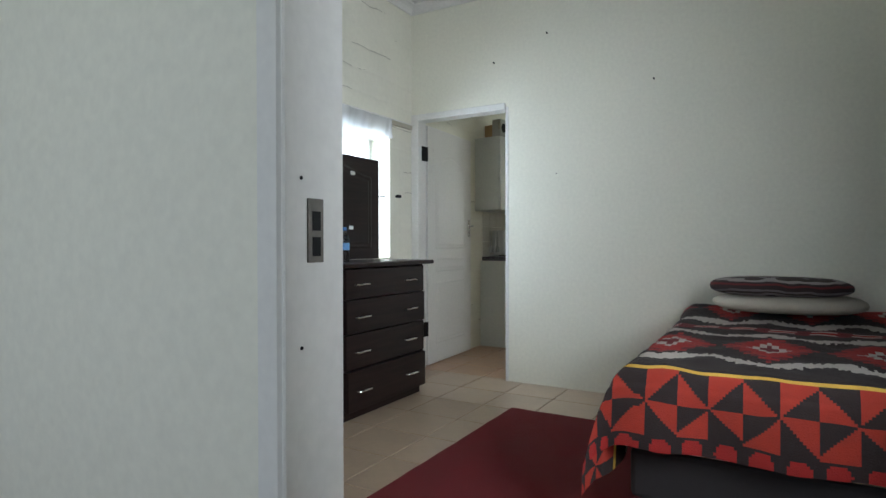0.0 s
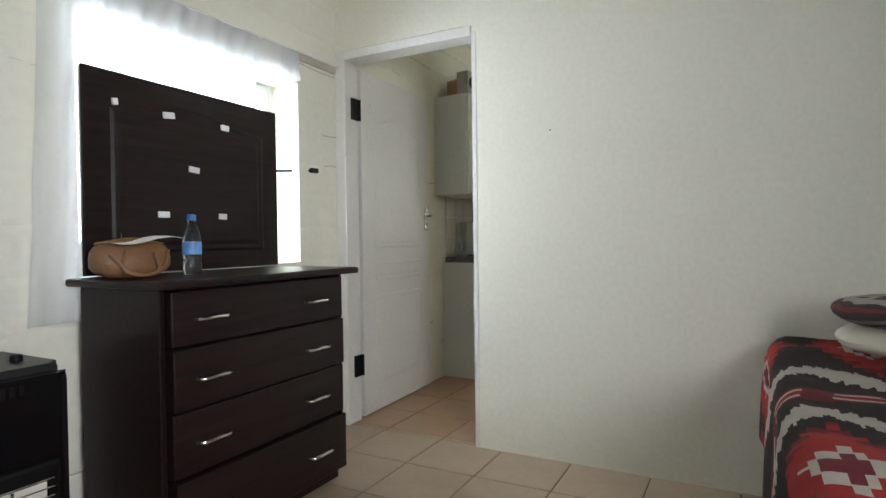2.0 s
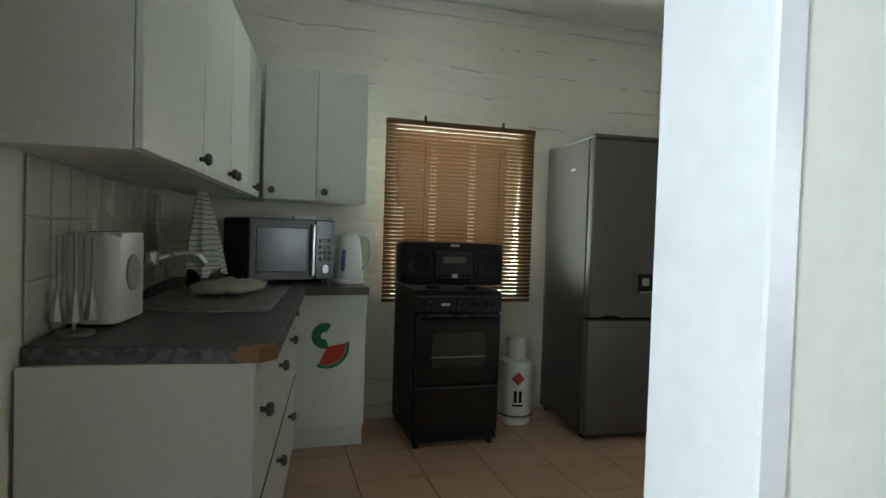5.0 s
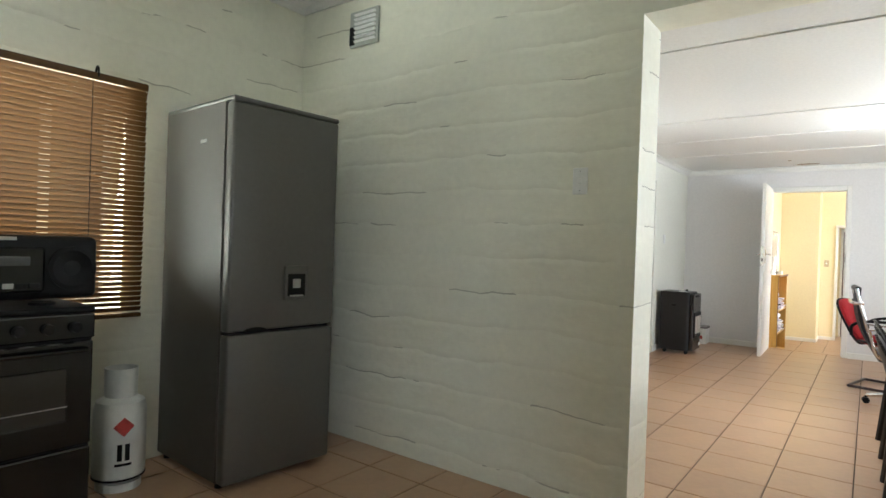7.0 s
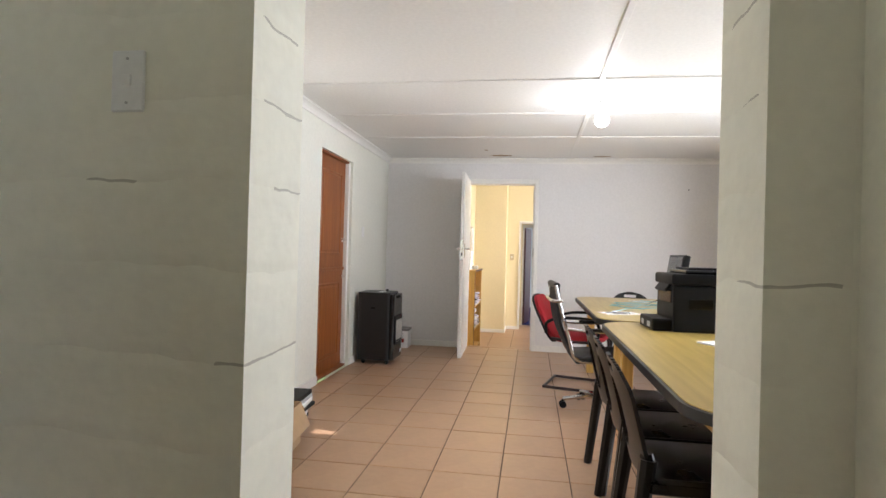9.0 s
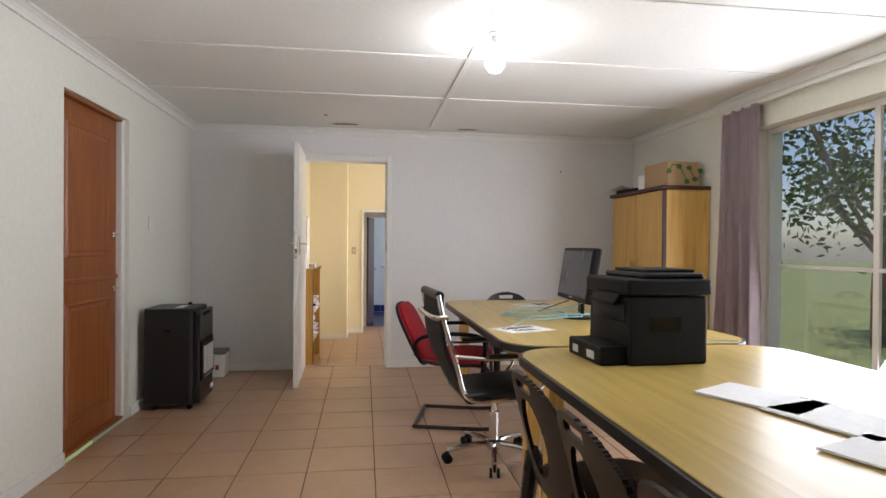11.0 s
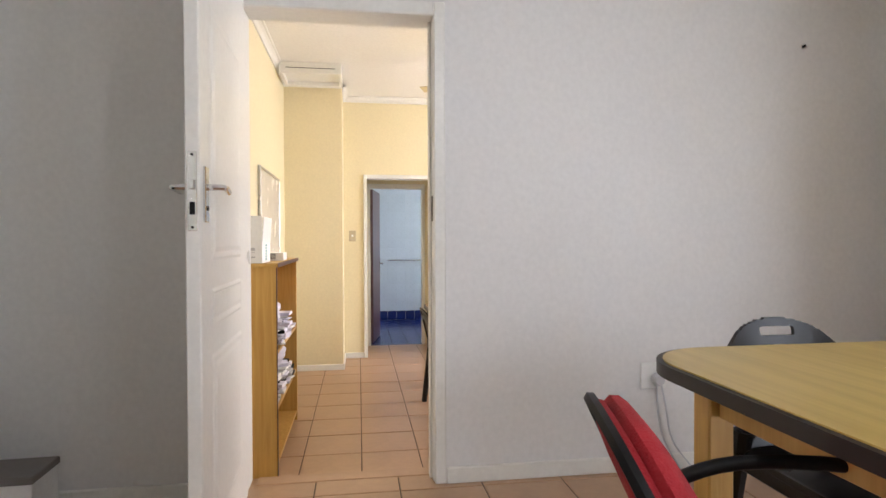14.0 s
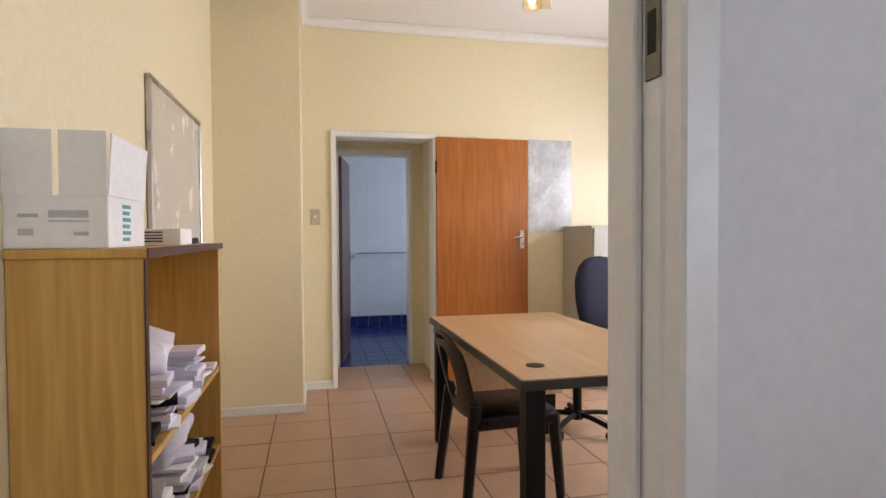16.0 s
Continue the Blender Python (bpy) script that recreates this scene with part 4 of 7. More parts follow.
for x, z in ((0.881, 2.401), (2.035, 2.114), (1.368, 1.535), (1.3, 2.55)):
    nl = thing("wall_nail", "rusty iron nail hammered into the plaster", "nail", x, 0, z)
    part("nail_head", cyl((0, 0.004, 0), (0, -0.006 if z < 2 else -0.02, 0.002), 0.0025 if z < 2 else 0.005, n=8), M_black, nl)


# ---- kitchen ----
M_counter = mat("grey_speckled_laminate", (0.07, 0.065, 0.062), 0.4, vary=0.15, scale=25, var2=0.3, scale2=90)
M_edge = mat("mottled_edge", (0.16, 0.14, 0.17), 0.5, vary=0.6, scale=40, var2=0.3, scale2=90)
M_knob = mat("pewter", (0.12, 0.12, 0.11), 0.45, 0.6, vary=0.1)
M_steel = mat("stainless_steel", (0.45, 0.45, 0.44), 0.3, 1.0, vary=0.05, scale=3, stretch=(30, 1, 1))


def knob(parent, m):
    k = part("knob", lathe([(0.008, 0), (0.007, 0.012), (0.019, 0.02), (0.019, 0.03), (0.013, 0.036)], 12), M_knob, parent, smooth=True)
    k.matrix_local = m
    return k


def cabinet(name, label, x, y, z, rz, w, d, h, doors, group, knob_z, plinth=0.0, knobs=None):
    """A cupboard: back at local y=0, front at y=-d, running along +x."""
    c = thing(name, label, "cabinet", x, y, z, rz, group)
    part("carcass", box((0, -d + 0.02, plinth), (w, 0, h), 0.002), M_lam, c)
    if plinth:
        part("plinth", box((0, -d + 0.06, 0), (w, -0.02, plinth - 0.003), 0.002), M_lam, c)
    dw = w / doors
    for i in range(doors):
        dr = part("cabinet_door", box((i * dw + 0.002, -d, plinth + 0.003), ((i + 1) * dw - 0.002, -d + 0.018, h - 0.002), 0.002), M_lam, c)
        side = (knobs or "rl" * doors)[i]
        kx = (i + 1) * dw - 0.045 if side == 'r' else i * dw + 0.045
        knob(dr, pose(kx, -d, knob_z, 90, 0, 0))
    return c


SL = -6.0  # the west run stands a little out of square
upper_z = 1.363
ux, uy = 0.42, 1.12
west = Matrix.Translation((ux, uy, 0)) @ Matrix.Rotation(radians(SL), 4, 'Z')


def westpose(y, x=0.0, z=0.0):
    """A place along the west run: y along it, x in front of the upper doors."""
    return west @ Vector((x, y, z))


for i, (y0, wd, n, kn) in enumerate(((0.0, 0.58, 1, "r"), (0.582, 0.94, 2, "rl"), (1.524, 0.4, 2, "rl"))):
    p = westpose(y0, -0.34)
    cabinet("wall_cabinet", "white laminate wall cupboard with pewter knobs", p.x, p.y, upper_z, 90 + SL, wd, 0.34, 0.72, n, "kitchen wall cupboards", 0.045, 0, kn)
cabinet("wall_cabinet", "white laminate wall cupboard beside the window", 0.64, 3.358, upper_z, 0, 0.57, 0.34, 0.735, 2, "kitchen wall cupboards", 0.05, 0, "ll")
for i, (y0, wd, n) in enumerate(((0.17, 0.5, 1), (0.672, 0.48, 1), (1.154, 0.46, 1))):
    p = westpose(y0, -0.305)
    c = cabinet("base_cabinet", "white laminate base cupboard under the worktop", p.x, p.y, 0, 90 + SL, wd, 0.54, 0.86, n, "kitchen base cupboards", 0.72, 0.1, "l")
    # black strip laid on the door as the shaded gap under a drawer
    part("drawer_front", box((0.002, -0.543, 0.46), (wd - 0.002, -0.539, 0.464)), M_black, c)
    knob(c, pose(0.05, -0.54, 0.38, 90, 0, 0))
bc = cabinet("base_cabinet", "white base cupboard with fruit stickers on its door", 0.78, 3.358, 0, 0, 0.425, 0.5, 0.86, 1, "kitchen base cupboards", 0.76, 0.13, "l")
M_g = mat("sticker_green", (0.02, 0.2, 0.06), 0.4, vary=0.2, scale=40)
M_r = mat("sticker_red", (0.5, 0.05, 0.04), 0.4, vary=0.2, scale=40)


def disc(cx, cz, r0, r1, a0, a1, y, n=16):
    bm = bmesh.new()
    P = []
    for i in range(n + 1):
        a = radians(a0 + (a1 - a0) * i / n)
        P.append([bm.verts.new((cx + r * math.cos(a), y, cz + r * math.sin(a))) for r in (r0, r1)])
    for A, B in zip(P, P[1:]):
        bm.faces.new((A[0], A[1], B[1], B[0]))
    return bm


part("sticker", disc(0.2, 0.63, 0.02, 0.07, 60, 290, -0.5015), M_g, bc, "green fruit sticker")
part("sticker", disc(0.215, 0.57, 0.0, 0.1, -115, 10, -0.5025), M_r, bc, "red watermelon slice sticker")
part("sticker", disc(0.215, 0.57, 0.102, 0.12, -118, 12, -0.5025), M_g, bc, "green melon rind sticker")

wt = thing("worktop", "grey speckled laminate worktop with a frayed purple edge", "worktop", 0, 0, 0)
outline = [(0.135, 1.3), (0.675, 1.225), (0.715, 1.263), (0.862, 2.72), (1.2, 2.76), (1.2, 3.357), (0.135, 3.357)]
bm = bm_prism(bmesh.new(), outline, 0.863, 0.903, 0.006)
part("slab", bm, M_counter, wt)
e0, e1 = Vector((0.137, 1.297, 0)), Vector((0.63, 1.23, 0))
bm = bmesh.new()
n = 40
rows_ = []
for i in range(n + 1):
    q = e0.lerp(e1, i / n)
    rows_.append([bm.verts.new((q.x, q.y - 0.004 - 0.004 * noise.noise((i * 0.7, k, 0)), zz + (0.006 * noise.noise((i * 0.9, 3, k)) if k == 2 else 0))) for k, zz in enumerate((0.862, 0.88, 0.9))])
for A, B in zip(rows_, rows_[1:]):
    for k in range(2):
        bm.faces.new((A[k], B[k], B[k + 1], A[k + 1]))
part("frayed_edge", bm, M_edge, wt, "torn mottled purple edging strip")
e2, e3 = Vector((0.62, 1.229, 0)), Vector((0.716, 1.239, 0))
part("bare_corner", bm_prism(bmesh.new(), [(e2.x, e2.y - 0.005), (e3.x - 0.045, e3.y - 0.022), (e3.x - 0.002, e3.y + 0.02), (e3.x - 0.03, e3.y + 0.03), (e2.x, e2.y + 0.01)], 0.864, 0.9035), mat("bare_chipboard", (0.3, 0.16, 0.07), 0.8, vary=0.15, scale=60), wt, "bare chipboard corner")
ep = thing("worktop_end_panel", "white laminate end panel under the worktop", "panel", 0, 0, 0)
e0, e1 = Vector((0.14, 1.25, 0)), Vector((0.66, 1.24, 0))
e2, e3 = Vector((0.663, 1.258, 0)), Vector((0.143, 1.268, 0))
part("panel_board", bm_prism(bmesh.new(), [(p.x, p.y) for p in (e0, e1, e2, e3)], 0.0, 0.862), M_lam, ep)

# sink with rim, tap, cloths
sk = thing("kitchen_sink", "inset steel sink and drainer", "sink", *westpose(0.74, -0.36)[:2], 0.904, SL)
bm = bmesh.new()
o, i_ = round_rect(0.06, 0.0, 0.56, 0.95, 0.03), round_rect(0.09, 0.48, 0.52, 0.9, 0.05)
bm_prism(bm, o, 0.0, 0.005)
part("rim", bm, M_steel, sk)
part("front_lip", box((0.06, 0.0, 0.004), (0.56, 0.012, 0.01), 0.002), M_steel, sk)
tp_ = thing("kitchen_tap", "wall-mounted chrome kitchen tap", "tap", *westpose(1.1, -0.36)[:2], 1.06, SL)
part("tap_body", tube(curve_pts([(0.0, 0, 0), (0.05, 0, 0), (0.1, 0.05, 0.01), (0.12, 0.1, 0.02), (0.2, 0.12, 0.02), (0.24, 0.12, -0.02)], 4), 0.014, 10), M_chrome, tp_, smooth=True)
part("tap_head", lathe([(0.025, -0.02), (0.028, 0), (0.025, 0.03), (0.012, 0.04)], 14, (0.06, 0, 0)), M_chrome, tp_, smooth=True)
part("tap_flange", cyl((0.0, 0, 0), (0.012, 0, 0), 0.032, n=18), M_chrome, tp_)

M_towel = stripes("striped_dishcloth", [(0.6, 0.6, 0.58), (0.6, 0.6, 0.58), (0.22, 0.26, 0.25), (0.6, 0.6, 0.58)], 0.022, 2)
tw = thing("dish_towel", "white dish towel with grey stripes hanging behind the sink", "towel", *westpose(1.42, -0.2)[:2], 1.0, SL)
bm = bmesh.new()
n, m = 40, 24
V = [[None] * (m + 1) for _ in range(n + 1)]
for i in range(n + 1):
    for j in range(m + 1):
        s = j / m
        ang = (i / n - 0.5) * 3.6
        r = 0.03 + 0.11 * s ** 0.8 + 0.015 * math.sin(i * 0.9) * s
        V[i][j] = bm.verts.new((r * math.cos(ang) * 0.6 + 0.01, r * math.sin(ang), 0.36 - 0.36 * s + 0.02 * math.sin(i * 0.5) * s))
for i in range(n):
    for j in range(m):
        bm.faces.new((V[i][j], V[i + 1][j], V[i + 1][j + 1], V[i][j + 1]))
turned(bm, Matrix.Diagonal((1.25, 1.5, 1.0, 1)))
part("cloth", bm, M_towel, tw, smooth=True)
part("hook", tube([(-0.12, 0, 0.37), (0.0, 0, 0.37), (0.03, 0, 0.35)], 0.006, 6), M_chrome, tw)
cl = thing("floor_cloth", "crumpled beige cloth lying over the sink", "cloth", *westpose(1.3, -0.04)[:2], 0.91, SL - 20)
bm = cushion(0.26, 0.36, 0.055, 16, 3)
for v in bm.verts:
    v.co += Vector((0.012, 0.012, 0.02)) * noise.noise(v.co * 22) * (1 if v.co.z > 0.005 else 0)
part("cloth", bm, mat("beige_cloth", (0.36, 0.33, 0.27), 0.9, vary=0.12, scale=12, bump=0.4, bscale=80), cl, smooth=True)
bs = thing("scouring_bottle", "dark bottle standing behind the sink", "bottle", *westpose(1.62, -0.26)[:2], 0.904)
part("bottle", lathe([(0.03, 0), (0.032, 0.1), (0.014, 0.15), (0.014, 0.18)], 14), M_black, bs, smooth=True)
bk = thing("splash_tiles", "cream splashback tiles behind the worktop", "tiles", 0.131, 1.31, 0.905, 0)
M_splash = mat("cream_tile", (0.62, 0.6, 0.52), 0.25, vary=0.03, rand=0.03)
for i in range(13):
    for j in range(3):
        part("splash_tile", box((0.002, i * 0.152 + 0.002, j * 0.152 + 0.002), (0.009, i * 0.152 + 0.15, j * 0.152 + 0.15), 0.002), M_splash, bk)

tsr = thing("white_toaster", "white plastic toaster with a round side", "toaster", 0.215, 1.68, 0.904, 84)
part("casing", bm_prism(bmesh.new(), round_rect(-0.13, -0.075, 0.13, 0.075, 0.035), 0.01, 0.27, 0.03), M_whiteplastic, tsr, smooth=True)
part("round_panel", lathe([(0.055, 0.0), (0.055, 0.006), (0.045, 0.008)], 20), mat("grey_panel", (0.35, 0.36, 0.37), 0.35), tsr).matrix_local = pose(0, -0.075, 0.15, 90, 0, 0)
part("slot", box((-0.09, -0.012, 0.268), (0.09, 0.012, 0.272)), M_black, tsr)
part("toaster_foot", box((-0.11, -0.06, 0), (0.11, 0.06, 0.012)), M_black, tsr)
ut = thing("utensil_stand", "steel utensils hanging on a small stand", "utensils", 0.2, 1.45, 0.904)
part("stand_base", lathe([(0.05, 0), (0.05, 0.008), (0.008, 0.015)], 16), M_steel, ut)
part("stand_pole", cyl((0, 0, 0.01), (0, 0, 0.27), 0.005, n=8), M_steel, ut)
for k in range(5):
    a_ = radians(72 * k)
    ux_, uy_ = 0.04 * math.cos(a_), 0.04 * math.sin(a_)
    part("utensil", bm_cyl(cyl((ux_, uy_, 0.26), (ux_, uy_, 0.12), 0.004, n=6), (ux_, uy_, 0.12), (ux_, uy_, 0.04), 0.004, 0.02, 8), M_steel, ut)

mw = thing("microwave_oven", "grey and black microwave oven on the worktop", "microwave", 0.735, 3.03, 0.904, 24)
mw.scale = (0.95, 0.95, 1.17)
M_mw = mat("grey_metal_casing", (0.1, 0.095, 0.09), 0.4, 0.3, vary=0.06)
part("casing", box((-0.255, -0.17, 0.02), (0.255, 0.2, 0.3), 0.008), M_black, mw)
dr = part("oven_door", box((-0.255, -0.19, 0.022), (0.13, -0.17, 0.298), 0.005), M_mw, mw, "brushed grey door")
part("door_window", box((-0.22, -0.193, 0.06), (0.08, -0.189, 0.26), 0.003), mat("smoked_window", (0.05, 0.05, 0.046), 0.2), dr)
part("door_handle", box((0.1, -0.215, 0.04), (0.122, -0.19, 0.28), 0.006), M_steel, dr, "bright vertical handle bar")
cp = part("control_panel", box((0.135, -0.19, 0.022), (0.255, -0.17, 0.298), 0.004), M_blackgloss, mw)
part("display", box((0.15, -0.1925, 0.235), (0.24, -0.1895, 0.275)), mat("dim_display", (0.02, 0.05, 0.05), 0.2), cp)
for i in range(4):
    for j in range(3):
        part("button", box((0.152 + j * 0.03, -0.193, 0.11 + i * 0.027), (0.174 + j * 0.03, -0.189, 0.13 + i * 0.027), 0.002), M_mw, cp)
part("dial", lathe([(0.022, 0), (0.02, 0.012)], 16), M_steel, cp).matrix_local = pose(0.195, -0.19, 0.07, 90, 0, 0)
for sx in (-0.22, 0.22):
    part("oven_foot", box((sx - 0.02, -0.15, 0), (sx + 0.02, 0.18, 0.022)), M_black, mw)
mb_ = thing("small_carton", "small white carton on the microwave", "box", 0.87, 3.12, 1.2565, 10)
part("carton", box((-0.06, -0.035, 0), (0.06, 0.035, 0.02), 0.002), M_paper, mb_)

kt = thing("electric_kettle", "white plastic jug kettle with blue gauge", "kettle", 1.12, 3.03, 0.904, -20)
kt.scale = (1.15, 1.15, 1.12)
part("kettle_base", lathe([(0.078, 0), (0.078, 0.015), (0.07, 0.02)], 24), M_whiteplastic, kt)
part("jug", lathe([(0.073, 0.022), (0.075, 0.03), (0.066, 0.12), (0.055, 0.2), (0.052, 0.235), (0.04, 0.25), (0.02, 0.256)], 24), M_whiteplastic, kt, smooth=True)
part("kettle_handle", tube(curve_pts([(0.045, 0, 0.235), (0.09, 0, 0.235), (0.11, 0, 0.19), (0.105, 0, 0.12), (0.07, 0, 0.07)], 5), 0.013, 10), M_whiteplastic, kt, smooth=True)
part("spout", bm_cyl(bmesh.new(), (-0.05, 0, 0.2), (-0.072, 0, 0.235), 0.02, 0.014, 10), M_whiteplastic, kt, smooth=True)
part("gauge", box((-0.02, -0.072, 0.06), (0.0, -0.06, 0.17), 0.003), mat("blue_gauge", (0.1, 0.14, 0.35), 0.3), kt, "blue water gauge")

# stove with a radio on it
st = thing("gas_stove", "black upright gas stove with a glass oven door", "stove", 1.71, 3.02, 0)
part("stove_body", box((-0.25, -0.25, 0.03), (0.25, 0.3, 0.86), 0.006), M_black, st)
part("hob", box((-0.255, -0.265, 0.86), (0.255, 0.3, 0.885), 0.008, 2), M_black, st)
for sx in (-0.12, 0.12):
    for sy in (-0.12, 0.12):
        bu = part("burner", lathe([(0.045, 0.885), (0.045, 0.895), (0.03, 0.902)], 16, (sx, sy, 0)), M_black, st)
pn = part("control_panel", box((-0.25, -0.272, 0.765), (0.25, -0.25, 0.858), 0.005), M_blackgloss, st)
for i in range(5):
    if i != 1:
        part("control_knob", lathe([(0.02, 0), (0.018, 0.022)], 14), M_black, pn).matrix_local = pose(-0.18 + i * 0.09, -0.272, 0.81, 90, 0, 0)
part("badge", box((-0.11, -0.2745, 0.803), (-0.06, -0.2715, 0.817)), M_steel, pn)
od = part("oven_door", box((-0.245, -0.275, 0.36), (0.245, -0.25, 0.755), 0.006), M_blackgloss, st)
part("door_glass", box((-0.16, -0.279, 0.46), (0.16, -0.2745, 0.66), 0.006), mat("oven_glass", (0.03, 0.028, 0.025), 0.08), od, "dark oven window")
part("glass_trim", box((-0.16, -0.28, 0.515), (0.16, -0.2785, 0.519)), M_steel, od)
part("door_handle", bm_tube(bmesh.new(), [(-0.22, -0.276, 0.725), (-0.215, -0.3, 0.725), (0.215, -0.3, 0.725), (0.22, -0.276, 0.725)], 0.008, 8), M_blackgloss, od)
part("warming_drawer", box((-0.245, -0.275, 0.09), (0.245, -0.25, 0.35), 0.006), M_blackgloss, st)
for sx in (-0.22, 0.22):
    for sy in (-0.22, 0.26):
        part("stove_foot", cyl((sx, sy, 0), (sx, sy, 0.04), 0.018, n=10), M_black, st)
rd = thing("portable_stereo", "black portable stereo with two round speakers", "stereo", 1.715, 2.99, 0.904, 0)
part("casing", box((-0.31, -0.09, 0.0), (0.31, 0.1, 0.245), 0.025, 3), M_black, rd, smooth=True)
part("cassette_deck", box((-0.12, -0.102, 0.03), (0.12, -0.088, 0.2), 0.008), M_blackgloss, rd)
part("display", box((-0.07, -0.105, 0.13), (0.07, -0.1, 0.165), 0.003), mat("grey_display", (0.09, 0.09, 0.085), 0.3), rd, "grey display window")
part("badge", box((-0.025, -0.104, 0.225), (0.025, -0.089, 0.238)), M_steel, rd)
for sx in (-0.215, 0.215):
    s_ = part("speaker", lathe([(0.085, 0), (0.085, 0.01), (0.07, 0.012), (0.03, 0.002)], 24), M_black, rd)
    s_.matrix_local = pose(sx, -0.09, 0.12, 90, 0, 0)
for i in range(5):
    part("key", box((-0.1 + i * 0.042, -0.107, 0.045), (-0.065 + i * 0.042, -0.101, 0.065), 0.002), M_steel if i == 2 else M_black, rd)

gb = thing("gas_bottle", "white gas cylinder with a red diamond label", "gas bottle", 2.235, 3.13, 0)
M_gas = mat("white_enamel", (0.66, 0.66, 0.62), 0.4, vary=0.06, scale=12)
part("foot_ring", lathe([(0.095, 0), (0.095, 0.035)], 24), M_gas, gb)
part("cylinder", lathe([(0.07, 0.03), (0.105, 0.05), (0.11, 0.08), (0.11, 0.36), (0.1, 0.4), (0.06, 0.425), (0.02, 0.43)], 28), M_gas, gb, smooth=True)
part("rubber_band", lathe([(0.1115, 0.055), (0.1115, 0.062)], 28), M_black, gb)
bm = bmesh.new()
bm_lathe(bm, [(0.068, 0.42), (0.07, 0.55), (0.066, 0.55), (0.064, 0.42)], 24)
part("collar", bm, M_gas, gb, "white valve guard collar", True)
part("valve", bm_cyl(cyl((0, 0, 0.42), (0, 0, 0.5), 0.014, n=10), (-0.03, 0, 0.48), (0.03, 0, 0.48), 0.01, n=8), bpy.data.materials["brass"], gb)


def on_cyl(r, w, h, z, ang, rot=0):
    bm = bmesh.new()
    bmesh.ops.create_grid(bm, x_segments=6, y_segments=6, size=0.5)
    for v in bm.verts:
        x, y = v.co.x * w, v.co.y * h
        x, y = x * math.cos(rot) - y * math.sin(rot), x * math.sin(rot) + y * math.cos(rot)
        a = ang + x / r
        v.co = (r * math.cos(a), r * math.sin(a), z + y)
    return bm


AG = radians(-105)
part("hazard_label", on_cyl(0.1112, 0.062, 0.062, 0.3, AG, math.pi / 4), M_r, gb, "red diamond hazard label")
for k in (-1, 1):
    part("label_bar", on_cyl(0.1112, 0.02, 0.075, 0.185, AG + k * 0.14), M_black, gb)
part("label_bar", on_cyl(0.1112, 0.07, 0.012, 0.13, AG), M_black, gb)

fr = thing("fridge_freezer", "silver fridge freezer with a water dispenser and dark sides", "fridge", 2.8, 2.995, 0, -3.5)
M_silver = mat("silver_enamel", (0.13, 0.126, 0.118), 0.4, 0.5, vary=0.03, scale=3)
M_side = mat("dark_side_enamel", (0.075, 0.068, 0.06), 0.42, 0.2, vary=0.04)
part("cabinet_body", box((-0.3, -0.27, 0.03), (0.3, 0.33, 1.8), 0.006), M_side, fr, "glossy dark side panels")
part("top_cap", box((-0.302, -0.34, 1.79), (0.302, 0.33, 1.815), 0.01, 2), M_silver, fr)
up = part("fridge_door", box((-0.3, -0.34, 0.735), (0.3, -0.272, 1.79), 0.014, 3), M_silver, fr, smooth=True)
lo_ = part("freezer_door", box((-0.3, -0.34, 0.035), (0.3, -0.272, 0.722), 0.014, 3), M_silver, fr, smooth=True)
part("gasket", box((-0.295, -0.3, 0.722), (0.295, -0.275, 0.735)), M_black, fr)
part("grip_recess", disc(-0.16, 0.735, 0.0, 0.06, 0, 180, -0.3408), M_black, up).scale = (1, 1, 0.28)
dp = part("dispenser_frame", box((-0.01, -0.346, 0.87), (0.125, -0.338, 1.04), 0.008, 2), M_silver, up)
part("dispenser_recess", box((0.008, -0.348, 0.89), (0.108, -0.345, 1.0), 0.004), M_black, dp, "dark water dispenser recess")
part("dispenser_lever", box((0.035, -0.353, 0.93), (0.08, -0.347, 0.975), 0.004), M_steel, dp)
part("dispenser_tray", box((0.02, -0.356, 0.888), (0.096, -0.346, 0.896), 0.002), M_steel, dp)
part("side_badge", box((-0.303, -0.1, 1.62), (-0.2995, -0.04, 1.635)), M_steel, fr)
for sx in (-0.26, 0.26):
    for sy in (-0.24, 0.29):
        part("fridge_foot", cyl((sx, sy, 0), (sx, sy, 0.04), 0.02, n=10), M_black, fr)
# the grip recess keeps its height after being squeezed
for ch in up.children:
    if ch.name.startswith("grip_recess"):
        ch.location = (0, 0, 0.735 * (1 - 0.28))

# blind and window
window_unit("window_kitchen", 'y', 3.5, 1.44, 2.32, 0.8, 1.87, 3, "steel kitchen window behind a wooden blind")
M_slat = wood("bamboo_slat", (0.075, 0.033, 0.005), (0.14, 0.066, 0.012), 0, 0.6, 2.0)


